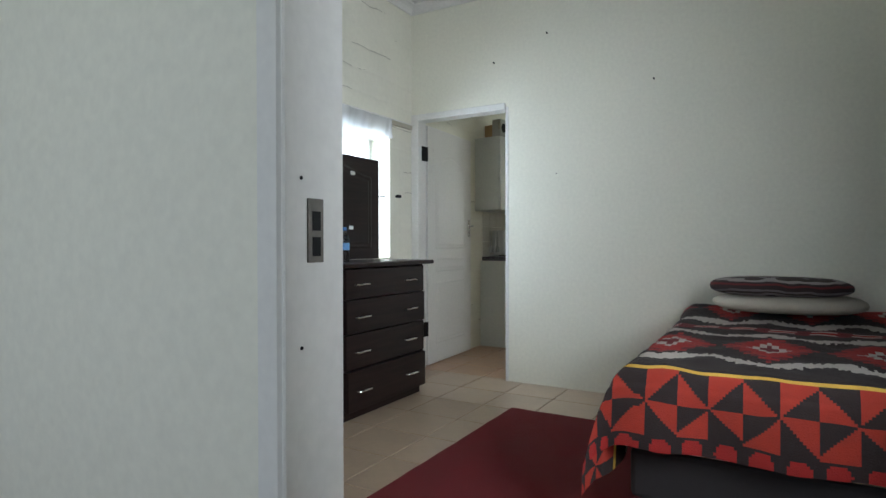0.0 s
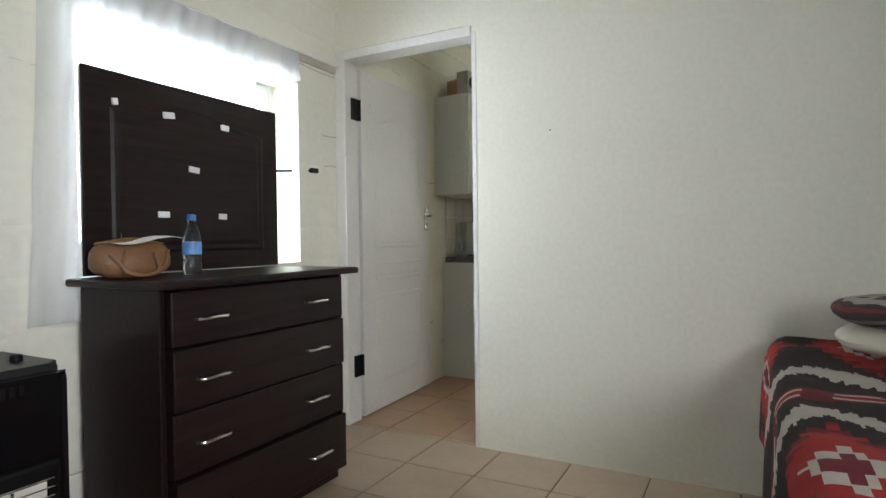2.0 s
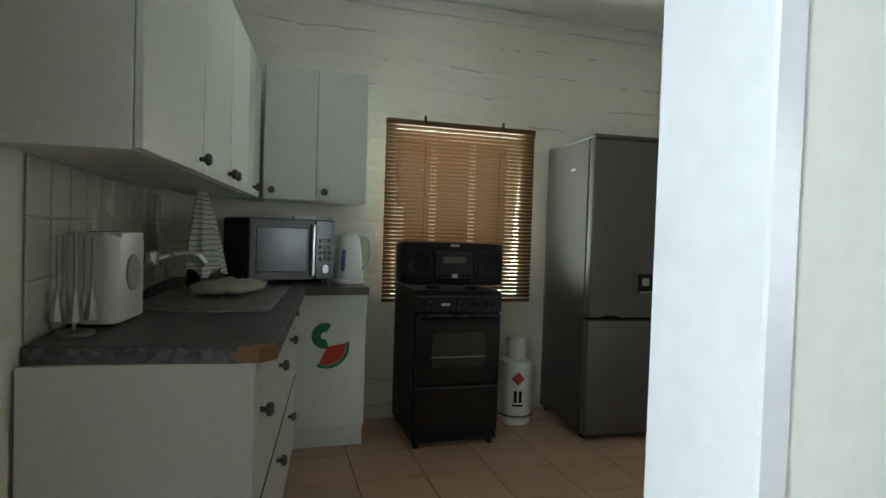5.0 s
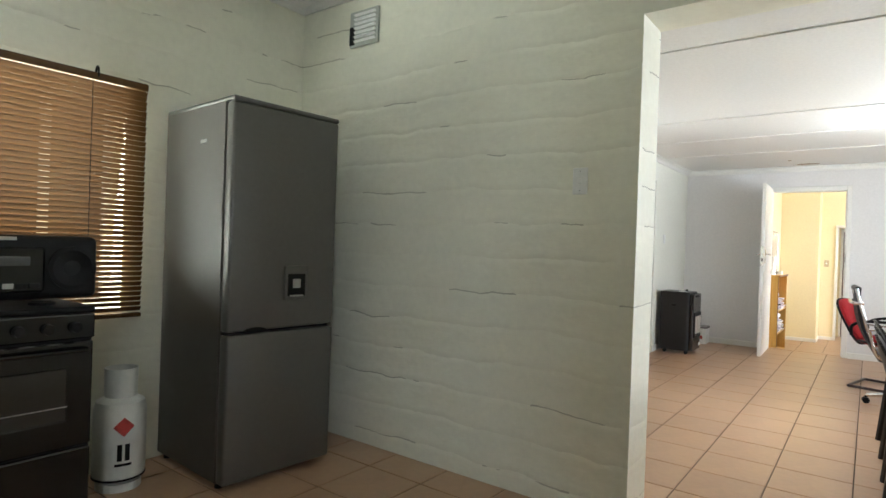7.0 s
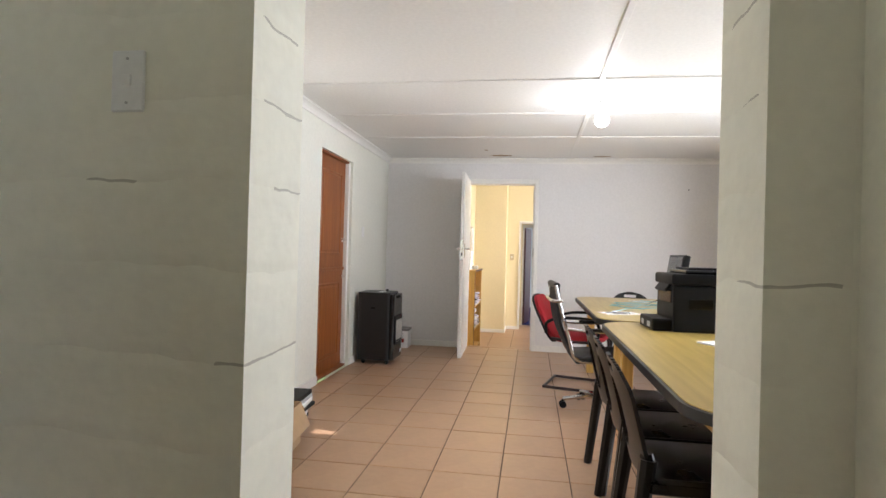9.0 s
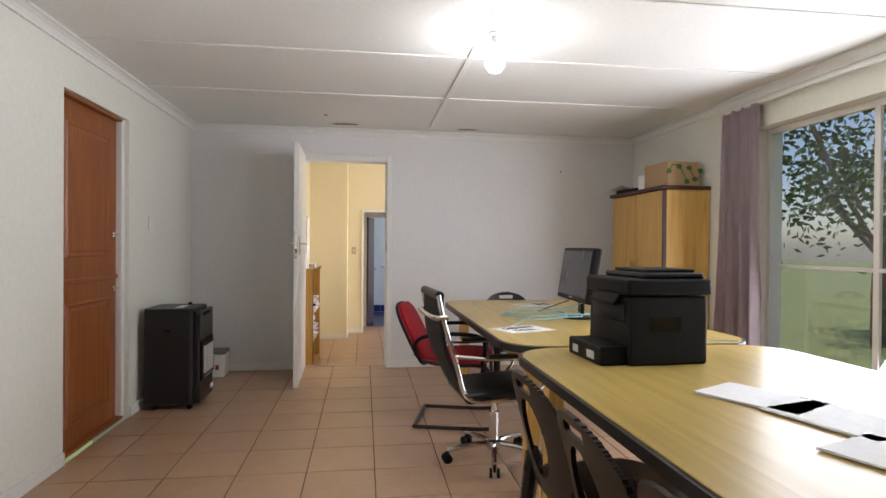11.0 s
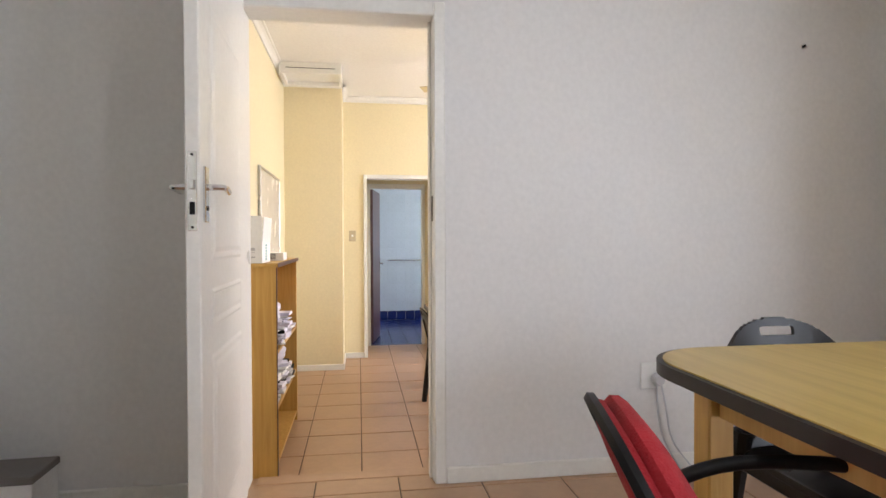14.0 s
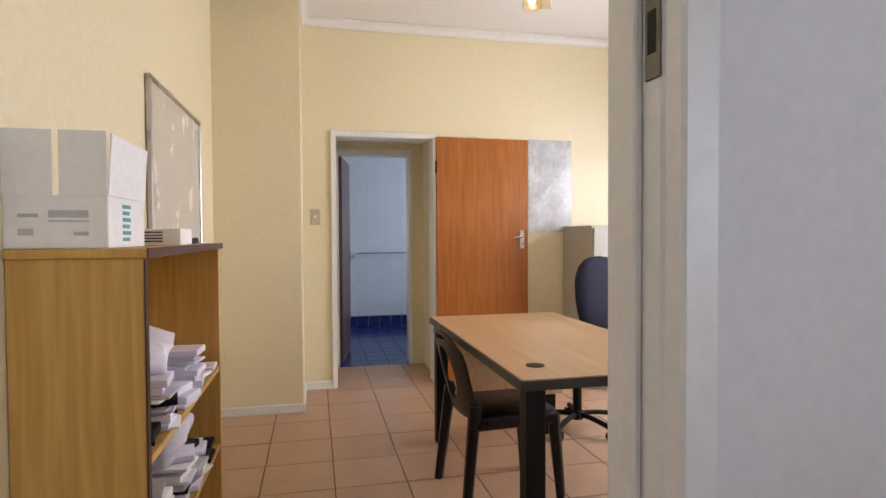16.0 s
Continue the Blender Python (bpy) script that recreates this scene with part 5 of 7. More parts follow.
def slat_blind(name, label, x0, x1, y, z0, z1, n, tilt, rail=0.035, cords=2):
    bl_ = thing(name, label, "blind", (x0 + x1) / 2, y, z0)
    w_, h_ = x1 - x0, z1 - z0
    part("head_rail", box((-w_ / 2, -0.018, h_ - rail), (w_ / 2, 0.018, h_), 0.003), M_slat, bl_)
    part("bottom_rail", box((-w_ / 2, -0.014, 0), (w_ / 2, 0.014, 0.02), 0.003), M_slat, bl_)
    me = None
    for i in range(n):
        zz = 0.028 + (h_ - rail - 0.03) * (i + 0.5) / n
        if me is None:
            s = part("slat", turned(box((-w_ / 2, -0.0125, -0.0012), (w_ / 2, 0.0125, 0.0012)), pose(0, 0, 0, tilt, 0, 0)), M_slat, bl_)
            me = s.data
        else:
            s = new("slat", me)
            s.parent = bl_
        s.location = (random.uniform(-0.002, 0.002), 0, zz)
    for k in range(cords):
        xx = -w_ / 2 + w_ * (k + 0.5) / cords * 1.0
        part("ladder_cord", tube([(xx, -0.0155, 0.02), (xx, -0.0155, h_ - rail)], 0.0015, 5), M_black, bl_)
    return bl_


kb = slat_blind("wooden_blind", "brown wooden slat blind hanging over the kitchen window", 1.372, 2.402, 3.325, 0.755, 1.925, 44, -57)
for xx in (-0.26, 0.28):
    part("hanger_hook", tube(curve_pts([(xx, 0.02, 1.165), (xx, 0.0, 1.2), (xx, -0.015, 1.19), (xx, -0.018, 1.15)], 3), 0.005, 6), M_black, kb)
vt = thing("air_vent", "white louvred wall vent with one broken corner", "vent", 3.41, 2.8, 2.335)
part("vent_frame", box((-0.02, -0.115, 0), (0.0, 0.115, 0.21), 0.004), mat("vent_plaster", (0.45, 0.47, 0.44), 0.7, vary=0.08), vt)
for i in range(7):
    part("vent_slat", turned(box((-0.012, -0.1, -0.002), (0.004, 0.07, 0.002)), pose(-0.022, 0, 0.025 + i * 0.026, 0, 30, 0)), M_paper, vt)
part("broken_corner", box((-0.026, 0.07, 0.01), (-0.018, 0.112, 0.12), 0.003), M_black, vt, "dark broken gap")


def wall_switch(name, label, x, y, z, rz, w=0.07, h=0.12, rockers=1, material=None):
    s = thing(name, label, "switch", x, y, z, rz)
    part("switch_plate", box((-w / 2, -0.009, -h / 2), (w / 2, 0, h / 2), 0.003), material or M_whiteplastic, s)
    for i in range(rockers):
        part("rocker", box((-0.01 + 0.0, -0.013, -0.012 + i * 0.03), (0.01, -0.008, 0.012 + i * 0.03), 0.002), M_whiteplastic, s)
    for zz in (-h * 0.36, h * 0.36):
        part("screw", cyl((0, -0.0085, zz), (0, -0.0105, zz), 0.003, n=8), M_steel, s)
    return s


wall_switch("light_switch", "white rectangular light switch on the painted brick wall", 3.41, 1.415, 1.475, -90)
ra = thing("small_radio", "silver and black radio on top of the wall cupboard", "radio", 0.36, 1.27, 2.084, 84)
part("casing", box((-0.09, -0.05, 0), (0.09, 0.05, 0.175), 0.006), M_steel, ra)
part("speaker_grille", lathe([(0.045, 0), (0.043, 0.005)], 20), M_black, ra).matrix_local = pose(-0.03, -0.05, 0.09, 90, 0, 0)
part("side_panel", box((0.09, -0.045, 0.01), (0.094, 0.045, 0.165)), M_black, ra)
rb = thing("dark_box", "dark appliance box beside the radio", "box", 0.42, 1.45, 2.084, 84)
part("carton", box((-0.07, -0.07, 0), (0.07, 0.07, 0.17), 0.003), mat("dark_blue_card", (0.02, 0.04, 0.05), 0.5), rb)
rc = thing("brown_box", "small brown cardboard box on the wall cupboard", "box", 0.25, 1.3, 2.084, 70)
part("carton", box((-0.05, -0.06, 0), (0.05, 0.06, 0.14), 0.002), M_card, rc)
cb = thing("hanging_cord", "thin flex hanging down beside the stove", "cable", 0, 0, 0)
part("flex", tube(curve_pts([(1.3, 3.34, 0.84), (1.33, 3.34, 0.6), (1.28, 3.34, 0.42), (1.36, 3.34, 0.36), (1.43, 3.34, 0.42), (1.42, 3.34, 0.7)], 6), 0.003, 6), M_whiteplastic, cb)


# ---- office ----
M_ink = mat("black_ink", (0.02, 0.02, 0.025), 0.6)
M_rubber = mat("black_rubber_edge", (0.015, 0.013, 0.012), 0.45, vary=0.1)
f = tagged(thing("door_frame_office", "white painted steel frame round the office doorway", "door frame"), kind="structure")
part("jamb", box((9.325, 0.553, 0), (9.362, 0.602, 2.06), 0.005), M_trim, f)
part("jamb", box((9.36, 0.56, -0.04), (9.49, 0.604, 2.02), 0.005), M_trim, f)
part("stop", box((9.4, 0.604, -0.04), (9.44, 0.616, 2.0), 0.003), M_trim, f)
part("jamb", box((9.325, 1.384, 0), (9.49, 1.432, 2.06), 0.005), M_trim, f)
part("head", box((9.325, 0.602, 2.0), (9.49, 1.384, 2.06), 0.005), M_trim, f)
sp = part("strike_plate", box((9.363, 0.603, 1.13), (9.393, 0.607, 1.24), 0.001), bpy.data.materials["worn_steel"], f, "steel strike plate")
part("strike_hole", box((9.37, 0.6065, 1.16), (9.386, 0.6078, 1.21)), M_black, sp)
panel_door("door_office", "open white moulded panel door seen edge on", 0.755, 2.03, 9.33, 1.395, 0.006, 181.6, False, (-1, 1), -1)
st_ = tagged(thing("door_step", "tiled step down into the next room", "step"), kind="structure")
part("riser", box((9.44, 0.58, ZY), (9.505, 1.365, -0.016)), M_tile, st_)
part("nosing", box((9.43, 0.58, -0.016), (9.512, 1.362, 0.004), 0.003), M_tile, st_)

# skirtings
bs_ = structure("baseboard_office_east", bm_box(box((9.322, -1.94, 0), (9.339, 0.552, 0.07), 0.004), (9.322, 1.432, 0), (9.339, 2.414, 0.07), 0.004), M_trim, "low white skirting board", "skirting")
structure("baseboard_office_north", bm_box(box((7.925, 2.398, 0), (9.32, 2.414, 0.07), 0.004), (3.66, 2.398, 0), (7.05, 2.414, 0.07), 0.004), M_trim, "low white skirting board", "skirting")
structure("baseboard_yellow", bm_box(bm_box(box((12.846, 1.07, ZY), (12.859, 1.65, ZY + 0.06), 0.003), (12.86, 1.07, ZY), (13.425, 1.084, ZY + 0.06), 0.003), (13.426, 0.86, ZY), (13.439, 1.07, ZY + 0.06), 0.003), M_trim, "low cream skirting board", "skirting")

# stable door
M_redwood = wood("red_brown_wood", (0.2, 0.055, 0.012), (0.34, 0.11, 0.024), 2, 0.4)
sd = tagged(thing("stable_door", "closed orange-brown wooden stable door in two halves", "door", 7.06, 2.5, 0.01), kind="structure")
for nm, z0, z1 in (("lower_leaf", 0.0, 0.955), ("upper_leaf", 0.965, 2.0)):
    lf = part(nm, box((0.04, -0.022, z0), (0.81, 0.022, z1), 0.004), M_redwood, sd)
    bm = bmesh.new()
    panel_relief(bm, -0.022, 0.15, 0.7, z0 + 0.13, z1 - 0.12, 0, 0.008, -1)
    part("door_panel", bm, M_redwood, lf)
part("weather_bar", box((0.04, -0.035, 0.945), (0.81, -0.02, 0.975), 0.004), M_redwood, sd)
for p0, p1 in ((0.002, 0.04), (0.81, 0.857)):
    part("frame_post", box((p0, -0.06, 0), (p1, 0.03, 2.018), 0.004), M_redwood if p0 < 0.1 else M_trim, sd)
part("frame_head", box((0.04, -0.06, 2.001), (0.81, 0.03, 2.018), 0.002), M_redwood, sd)
part("threshold", box((0.04, -0.07, 0), (0.81, 0.03, 0.015)), M_redwood, sd)
for zz in (1.24, 0.88):
    part("bolt", bm_cyl(box((0.74, -0.034, zz - 0.015), (0.8, -0.022, zz + 0.015), 0.003), (0.72, -0.04, zz), (0.83, -0.04, zz), 0.006, n=8), M_chrome, sd, "small steel bolt")

window_unit("window_office_north", 'y', 2.56, 4.9, 5.96, 1.11, 2.05, 2, "white steel window behind a bamboo blind")
ob_ = slat_blind("bamboo_blind", "reddish bamboo blind hanging loose in the window", 4.92, 5.84, 2.47, 1.1, 2.0, 40, 40)
rd_ = thing("curtain_rod", "bare white curtain rod above the window", "curtain rail", 0, 0, 0)
part("rod", tube([(4.7, 2.37, 2.16), (6.23, 2.37, 2.175)], 0.009, 8), M_trim, rd_)
for xx in (4.75, 6.2):
    part("rod_bracket", box((xx - 0.012, 2.365, 2.155), (xx + 0.012, 2.414, 2.19), 0.003), M_trim, rd_)

heater(8.235, 2.18, 0, "black cabinet gas heater standing by the stable door")
tagged(bpy.context.scene.objects["gas_heater.001"], group="")
wb = thing("white_carton", "small white carton with red print on the floor", "box", 9.165, 2.21, 0, 2)
wb.scale = (0.8, 1.2, 1.1)
part("carton", box((-0.12, -0.13, 0), (0.12, 0.13, 0.2), 0.003), M_paper, wb)
part("carton_lid", box((-0.125, -0.135, 0.185), (0.125, 0.135, 0.21), 0.003), mat("grey_card", (0.2, 0.18, 0.17), 0.7), wb, "grey open flap")
for i in range(5):
    part("print_mark", box((-0.1215, -0.09 + i * 0.036, 0.06), (-0.1198, -0.065 + i * 0.036, 0.1)), bpy.data.materials["sticker_red"], wb, "red lettering mark")

pk = thing("paper_packet", "tall white paper packet with red corners, leaning on the wall", "packet", 9.29, 2.35, 0, 0)
part("packet_body", turned(box((-0.012, -0.05, 0), (0.012, 0.05, 0.63), 0.004), pose(0, 0, 0, 0, 3, 0)), M_paper, pk)
for tri in ([(0.045, 0.625), (-0.045, 0.625), (-0.045, 0.44)], [(-0.045, 0.3), (-0.045, 0.16), (0.045, 0.02), (0.045, 0.12)]):
    bm = bmesh.new()
    bm.faces.new([bm.verts.new((-0.0128, y_, z_)) for y_, z_ in tri])
    bmesh.ops.solidify(bm, geom=bm.faces[:], thickness=0.0008)
    part("red_corner", turned(bm, pose(0, 0, 0, 0, 3, 0)), bpy.data.materials["sticker_red"], pk, "red printed corner")

# tables pushed end to end
def meeting_table(x0, x1, y0, y1, label):
    t = thing("meeting_table", label, "table", (x0 + x1) / 2, (y0 + y1) / 2, 0, 0, "tables pushed end to end")
    w_, d_ = (x1 - x0) / 2, (y1 - y0) / 2
    part("table_edge", bm_prism(bmesh.new(), round_rect(-w_, -d_, w_, d_, 0.22, 10), 0.705, 0.738, 0.006), M_rubber, t, "black rubber edge strip", True)
    part("tabletop", bm_prism(bmesh.new(), round_rect(-w_ + 0.014, -d_ + 0.014, w_ - 0.014, d_ - 0.014, 0.21, 10), 0.7385, 0.742), M_table, t, "yellow laminate top")
    for sx in (-1, 1):
        for sy in (-1, 1):
            part("leg", box((sx * (w_ - 0.16) - 0.035, sy * (d_ - 0.16) - 0.035, 0), (sx * (w_ - 0.16) + 0.035, sy * (d_ - 0.16) + 0.035, 0.7), 0.005), M_shelfwood, t)
    for sy in (-1, 1):
        part("apron", box((-w_ + 0.2, sy * (d_ - 0.16) - 0.012, 0.6), (w_ - 0.2, sy * (d_ - 0.16) + 0.012, 0.7), 0.003), M_shelfwood, t)
    return t


meeting_table(6.225, 8.42, -1.08, 0.18, "yellow laminate meeting table with cables and a monitor on it")
meeting_table(3.96, 6.215, -1.08, 0.185, "yellow laminate meeting table with a printer on it")

for i, x in enumerate((5.5, 5.05, 4.6)):
    plastic_chair(x, 0.03, 0, random.uniform(-4, 4), "dark brown moulded plastic chair pushed under the table", "plastic chairs at the tables")
for x, y, r in ((8.28, -0.4, -90), (8.15, -1.12, 178), (5.6, -1.15, 183), (4.8, -1.15, 176)):
    plastic_chair(x, y, 0, r, "dark brown moulded plastic chair on the far side of the table", "plastic chairs at the tables")

M_mesh = mat("black_mesh_fabric", (0.009, 0.0095, 0.013), 0.7, vary=0.1, scale=20, bump=0.5, bscale=400)
M_pad = mat("black_leather", (0.007, 0.007, 0.0075), 0.42, vary=0.1, bump=0.15, bscale=60)


def swivel_base(c, seat_z, metal, r=0.27):
    part("gas_lift", bm_cyl(cyl((0, 0, 0.09), (0, 0, 0.28), 0.028, n=14), (0, 0, 0.28), (0, 0, seat_z), 0.016, n=12), metal, c)
    hb_ = part("star_hub", lathe([(0.035, 0.06), (0.045, 0.075), (0.045, 0.11), (0.03, 0.12)], 16), metal, c)
    for k in range(5):
        a = radians(72 * k + 20)
        ux_, uy_ = math.cos(a), math.sin(a)
        part("star_arm", tube(curve_pts([(0.03 * ux_, 0.03 * uy_, 0.095), (0.14 * ux_, 0.14 * uy_, 0.09), (r * ux_, r * uy_, 0.07)], 3), 0.016, 8), metal, c, smooth=True)
        cs = part("castor", bm_cyl(bm_cyl(cyl((r * ux_ - 0.012 * uy_, r * uy_ + 0.012 * ux_, 0.026), (r * ux_ - 0.026 * uy_, r * uy_ + 0.026 * ux_, 0.026), 0.026, n=14), (r * ux_ + 0.012 * uy_, r * uy_ - 0.012 * ux_, 0.026), (r * ux_ + 0.026 * uy_, r * uy_ - 0.026 * ux_, 0.026), 0.026, n=14), (r * ux_, r * uy_, 0.03), (r * ux_, r * uy_, 0.065), 0.009, n=8), M_black, c, "black twin-wheel castor")


def chrome_chair(x, y, rz, label):
    """A swivel chair on a chrome star base; it faces local -y."""
    c = thing("swivel_chair", label, "chair", x, y, 0, rz)
    c.scale = (1, 1, 0.95)
    swivel_base(c, 0.4, M_chrome)
    part("seat", turned(box((-0.235, -0.24, -0.03), (0.235, 0.22, 0.03), 0.025, 3), pose(0, 0, 0.43, -3, 0, 0)), M_pad, c, smooth=True)
    part("backrest", grid_plate(0.44, 0.56, 10, 14, lambda u, w: True, 0.022, lambda u, w: 0.2 + 0.14 * (w / 0.56) + 0.05 * math.sin(w * 5.6) - 0.2 * u * u), M_mesh, c, smooth=True).location = (0, 0.02, 0.43)
    part("headroll", bm_cyl(bmesh.new(), (-0.215, 0.36, 0.985), (0.215, 0.36, 0.985), 0.024, n=12), M_pad, c, smooth=True)
    for s in (-1, 1):
        part("back_tube", tube(curve_pts([(s * 0.235, -0.2, 0.42), (s * 0.238, 0.1, 0.41), (s * 0.236, 0.22, 0.44), (s * 0.232, 0.27, 0.6), (s * 0.228, 0.34, 0.85), (s * 0.226, 0.37, 0.99)], 5), 0.013, 10), M_chrome, c, smooth=True)
        ar = part("armrest_loop", tube(curve_pts([(s * 0.245, -0.12, 0.42), (s * 0.27, -0.2, 0.5), (s * 0.28, -0.2, 0.6), (s * 0.28, -0.12, 0.645), (s * 0.27, 0.1, 0.645), (s * 0.24, 0.28, 0.66)], 5), 0.011, 10), M_chrome, c, "chrome arm loop", True)
        part("arm_pad", box((s * 0.275 - 0.025, -0.14, 0.65), (s * 0.275 + 0.025, 0.12, 0.672), 0.009, 2), M_pad, ar, smooth=True)
    part("lumbar_bar", tube(curve_pts([(-0.23, 0.32, 0.868), (-0.2, 0.385, 0.868), (0.2, 0.385, 0.868), (0.23, 0.32, 0.868)], 4), 0.015, 10), M_chrome, c, smooth=True)
    part("height_lever", tube([(0.05, 0, 0.38), (0.16, 0.02, 0.37), (0.2, 0.02, 0.33)], 0.006, 6), M_black, c)
    return c


chrome_chair(6.88, 0.09, 4.3, "black mesh swivel chair with chrome arms and star base")
rc_ = thing("cantilever_chair", "red upholstered chair on a dark cantilever tube frame", "chair", 7.61, 0.18, 0, -14)
rc_.scale = (1, 1, 0.96)
M_redfab = mat("red_fabric", (0.32, 0.008, 0.014), 0.85, vary=0.1, scale=12, bump=0.4, bscale=220)
M_tubebrown = mat("brown_tube", (0.03, 0.018, 0.018), 0.3, 0.3, vary=0.1)
bm = cushion(0.48, 0.46, 0.1, 12, 3.4)
part("seat", turned(bm, pose(0, -0.02, 0.41, -3, 0, 0)), M_redfab, rc_, smooth=True)
bm = cushion(0.45, 0.46, 0.07, 12, 3.0)
part("backrest", turned(bm, pose(0, 0.31, 0.615, 65, 0, 0)), M_redfab, rc_, "red padded back", True)
bm = cushion(0.455, 0.465, 0.05, 12, 3.0)
part("back_shell", turned(bm, pose(0, 0.322, 0.61, 65, 0, 0)), M_redfab, rc_, "red upholstered back panel", True)
for s in (-1, 1):
    part("side_frame", tube(curve_pts([(s * 0.24, 0.26, 0.02), (s * 0.24, 0.0, 0.018), (s * 0.24, -0.2, 0.02), (s * 0.24, -0.265, 0.06), (s * 0.24, -0.23, 0.3), (s * 0.24, -0.2, 0.43), (s * 0.24, 0.0, 0.44), (s * 0.24, 0.2, 0.46)], 5), 0.013, 10), M_tubebrown, rc_, smooth=True)
    ar = part("armrest", tube(curve_pts([(s * 0.25, -0.18, 0.45), (s * 0.27, -0.2, 0.58), (s * 0.27, -0.14, 0.645), (s * 0.27, 0.1, 0.65), (s * 0.25, 0.24, 0.6), (s * 0.24, 0.25, 0.5)], 5), 0.014, 10), M_black, rc_, "black plastic arm loop", True)
ring = [(0.225 * math.copysign(abs(math.cos(a)) ** 0.65, math.cos(a)), 0.23 * math.copysign(abs(math.sin(a)) ** 0.65, math.sin(a)), 0.004) for a in (k * math.pi / 16 for k in range(32))]
part("back_piping", turned(tube(ring, 0.011, 6, True), pose(0, 0.31, 0.615, 65, 0, 0)), M_black, rc_, "black plastic piping round the back", True)
part("floor_bar", tube([(-0.24, 0.26, 0.02), (0.24, 0.26, 0.02)], 0.013, 10), M_tubebrown, rc_)

# printer
pr = thing("office_printer", "black multifunction printer with a paper tray", "printer", 5.96, -0.33, 0.742, 183)
pr.scale = (0.82, 0.82, 0.94)
part("body", box((-0.21, -0.2, 0.0), (0.21, 0.2, 0.28), 0.012, 2), M_black, pr)
part("scanner_unit", box((-0.225, -0.215, 0.285), (0.225, 0.215, 0.35), 0.012, 2), M_black, pr)
part("document_feeder", box((-0.2, -0.12, 0.35), (0.2, 0.19, 0.375), 0.01, 2), M_blackgloss, pr)
part("feeder_tray", turned(box((-0.17, -0.1, 0.0), (0.14, 0.16, 0.012), 0.004), pose(0.0, 0.02, 0.376, 0, 0, 0)), M_black, pr)
part("output_slot", box((-0.16, -0.206, 0.17), (0.16, -0.196, 0.25), 0.006), M_blackgloss, pr)
part("control_panel", turned(box((-0.13, -0.01, -0.03), (0.13, 0.01, 0.03), 0.004), pose(0, -0.215, 0.265, -40, 0, 0)), M_black, pr)
tr_ = part("paper_tray", box((-0.18, -0.33, 0.0), (0.18, -0.195, 0.075), 0.01, 2), M_black, pr)
part("tray_label", box((-0.12, -0.3325, 0.018), (-0.06, -0.3295, 0.05)), mat("pale_grey", (0.5, 0.5, 0.52), 0.5), tr_, "pale grey label")
part("tray_label", box((0.04, -0.3325, 0.018), (0.12, -0.3295, 0.05)), bpy.data.materials["pale_grey"], tr_, "pale grey label")
part("side_display", box((0.2105, -0.1, 0.14), (0.214, 0.06, 0.2), 0.002), M_blackgloss, pr)

# monitor
mo = thing("computer_monitor", "black flat computer monitor, switched off", "monitor", 7.225, -0.53, 0.742, 177)
mo.scale = (1.09, 1, 1.02)
part("stand_base", lathe([(0.11, 0), (0.11, 0.008), (0.09, 0.014), (0.03, 0.018)], 28), M_blackgloss, mo, smooth=True)
part("stand_neck", box((-0.03, 0.01, 0.012), (0.03, 0.035, 0.16), 0.006), M_blackgloss, mo)
tilt = pose(0, 0.0, 0.27, -9, 0, 0)
bz = part("bezel", turned(box((-0.275, -0.025, -0.165), (0.275, 0.025, 0.165), 0.012, 2), tilt), M_black, mo)
part("screen", turned(box((-0.252, -0.0275, -0.135), (0.252, -0.0245, 0.145)), tilt), mat("dark_screen", (0.02, 0.018, 0.017), 0.25), bz, "dark matt screen")
part("badge", turned(box((-0.03, -0.0275, -0.15), (0.03, -0.0248, -0.142)), tilt), M_steel, bz)

M_bluecable = mat("pale_blue_cable", (0.3, 0.55, 0.62), 0.4)
M_whitecable = mat("pale_grey_cable", (0.6, 0.63, 0.66), 0.4)
cb_ = thing("network_cable", "loosely coiled pale blue network cable on the table", "cable", 7.25, -0.3, 0.745)
pts = [(-0.28 + 0.0 * i, 0.28, 0.003) for i in range(1)]
for i in range(46):
    a = i * 0.42
    r = 0.13 + 0.05 * math.sin(i * 0.37) + 0.001 * i
    pts.append((r * 1.25 * math.cos(a) - 0.02 + 0.03 * math.sin(i * 0.21), r * 1.5 * math.sin(a), 0.004 + 0.0008 * i + 0.006 * (1 + math.sin(i * 1.7))))
pts[0] = (-0.42, 0.3, 0.003)
part("cable", tube(curve_pts(pts, 3), 0.0035, 6), M_bluecable, cb_, smooth=True)
part("plug", turned(box((-0.02, -0.006, 0), (0.02, 0.006, 0.01), 0.002), pose(-0.42, 0.3, 0, 0, 0, 130)), M_whitecable, cb_)
cb2 = thing("grey_cable", "thin pale cable running along the table to the monitor", "cable", 0, 0, 0.745)
part("cable", tube(curve_pts([(7.2, -0.42, 0.06), (7.02, -0.58, 0.12), (6.95, -0.55, 0.004), (6.85, -0.5, 0.004), (6.6, -0.6, 0.004), (6.35, -0.75, 0.004), (6.25, -0.95, 0.004)], 6), 0.003, 6), M_bluecable, cb2, smooth=True)
cb3 = thing("black_cable", "short black monitor cable", "cable", 0, 0, 0.745)
part("cable", tube(curve_pts([(7.3, -0.5, 0.1), (7.38, -0.4, 0.05), (7.5, -0.35, 0.004), (7.6, -0.45, 0.004), (7.45, -0.52, 0.004)], 6), 0.003, 6), M_black, cb3, smooth=True)
ro = thing("desk_phone", "white plastic desk phone at the edge of the table", "telephone", 6.78, -0.86, 0.742, 30)
bm = box((-0.1, -0.09, 0), (0.1, 0.09, 0.075), 0.012, 2)
for v in bm.verts:
    if v.co.y < 0:
        v.co.z *= 0.45
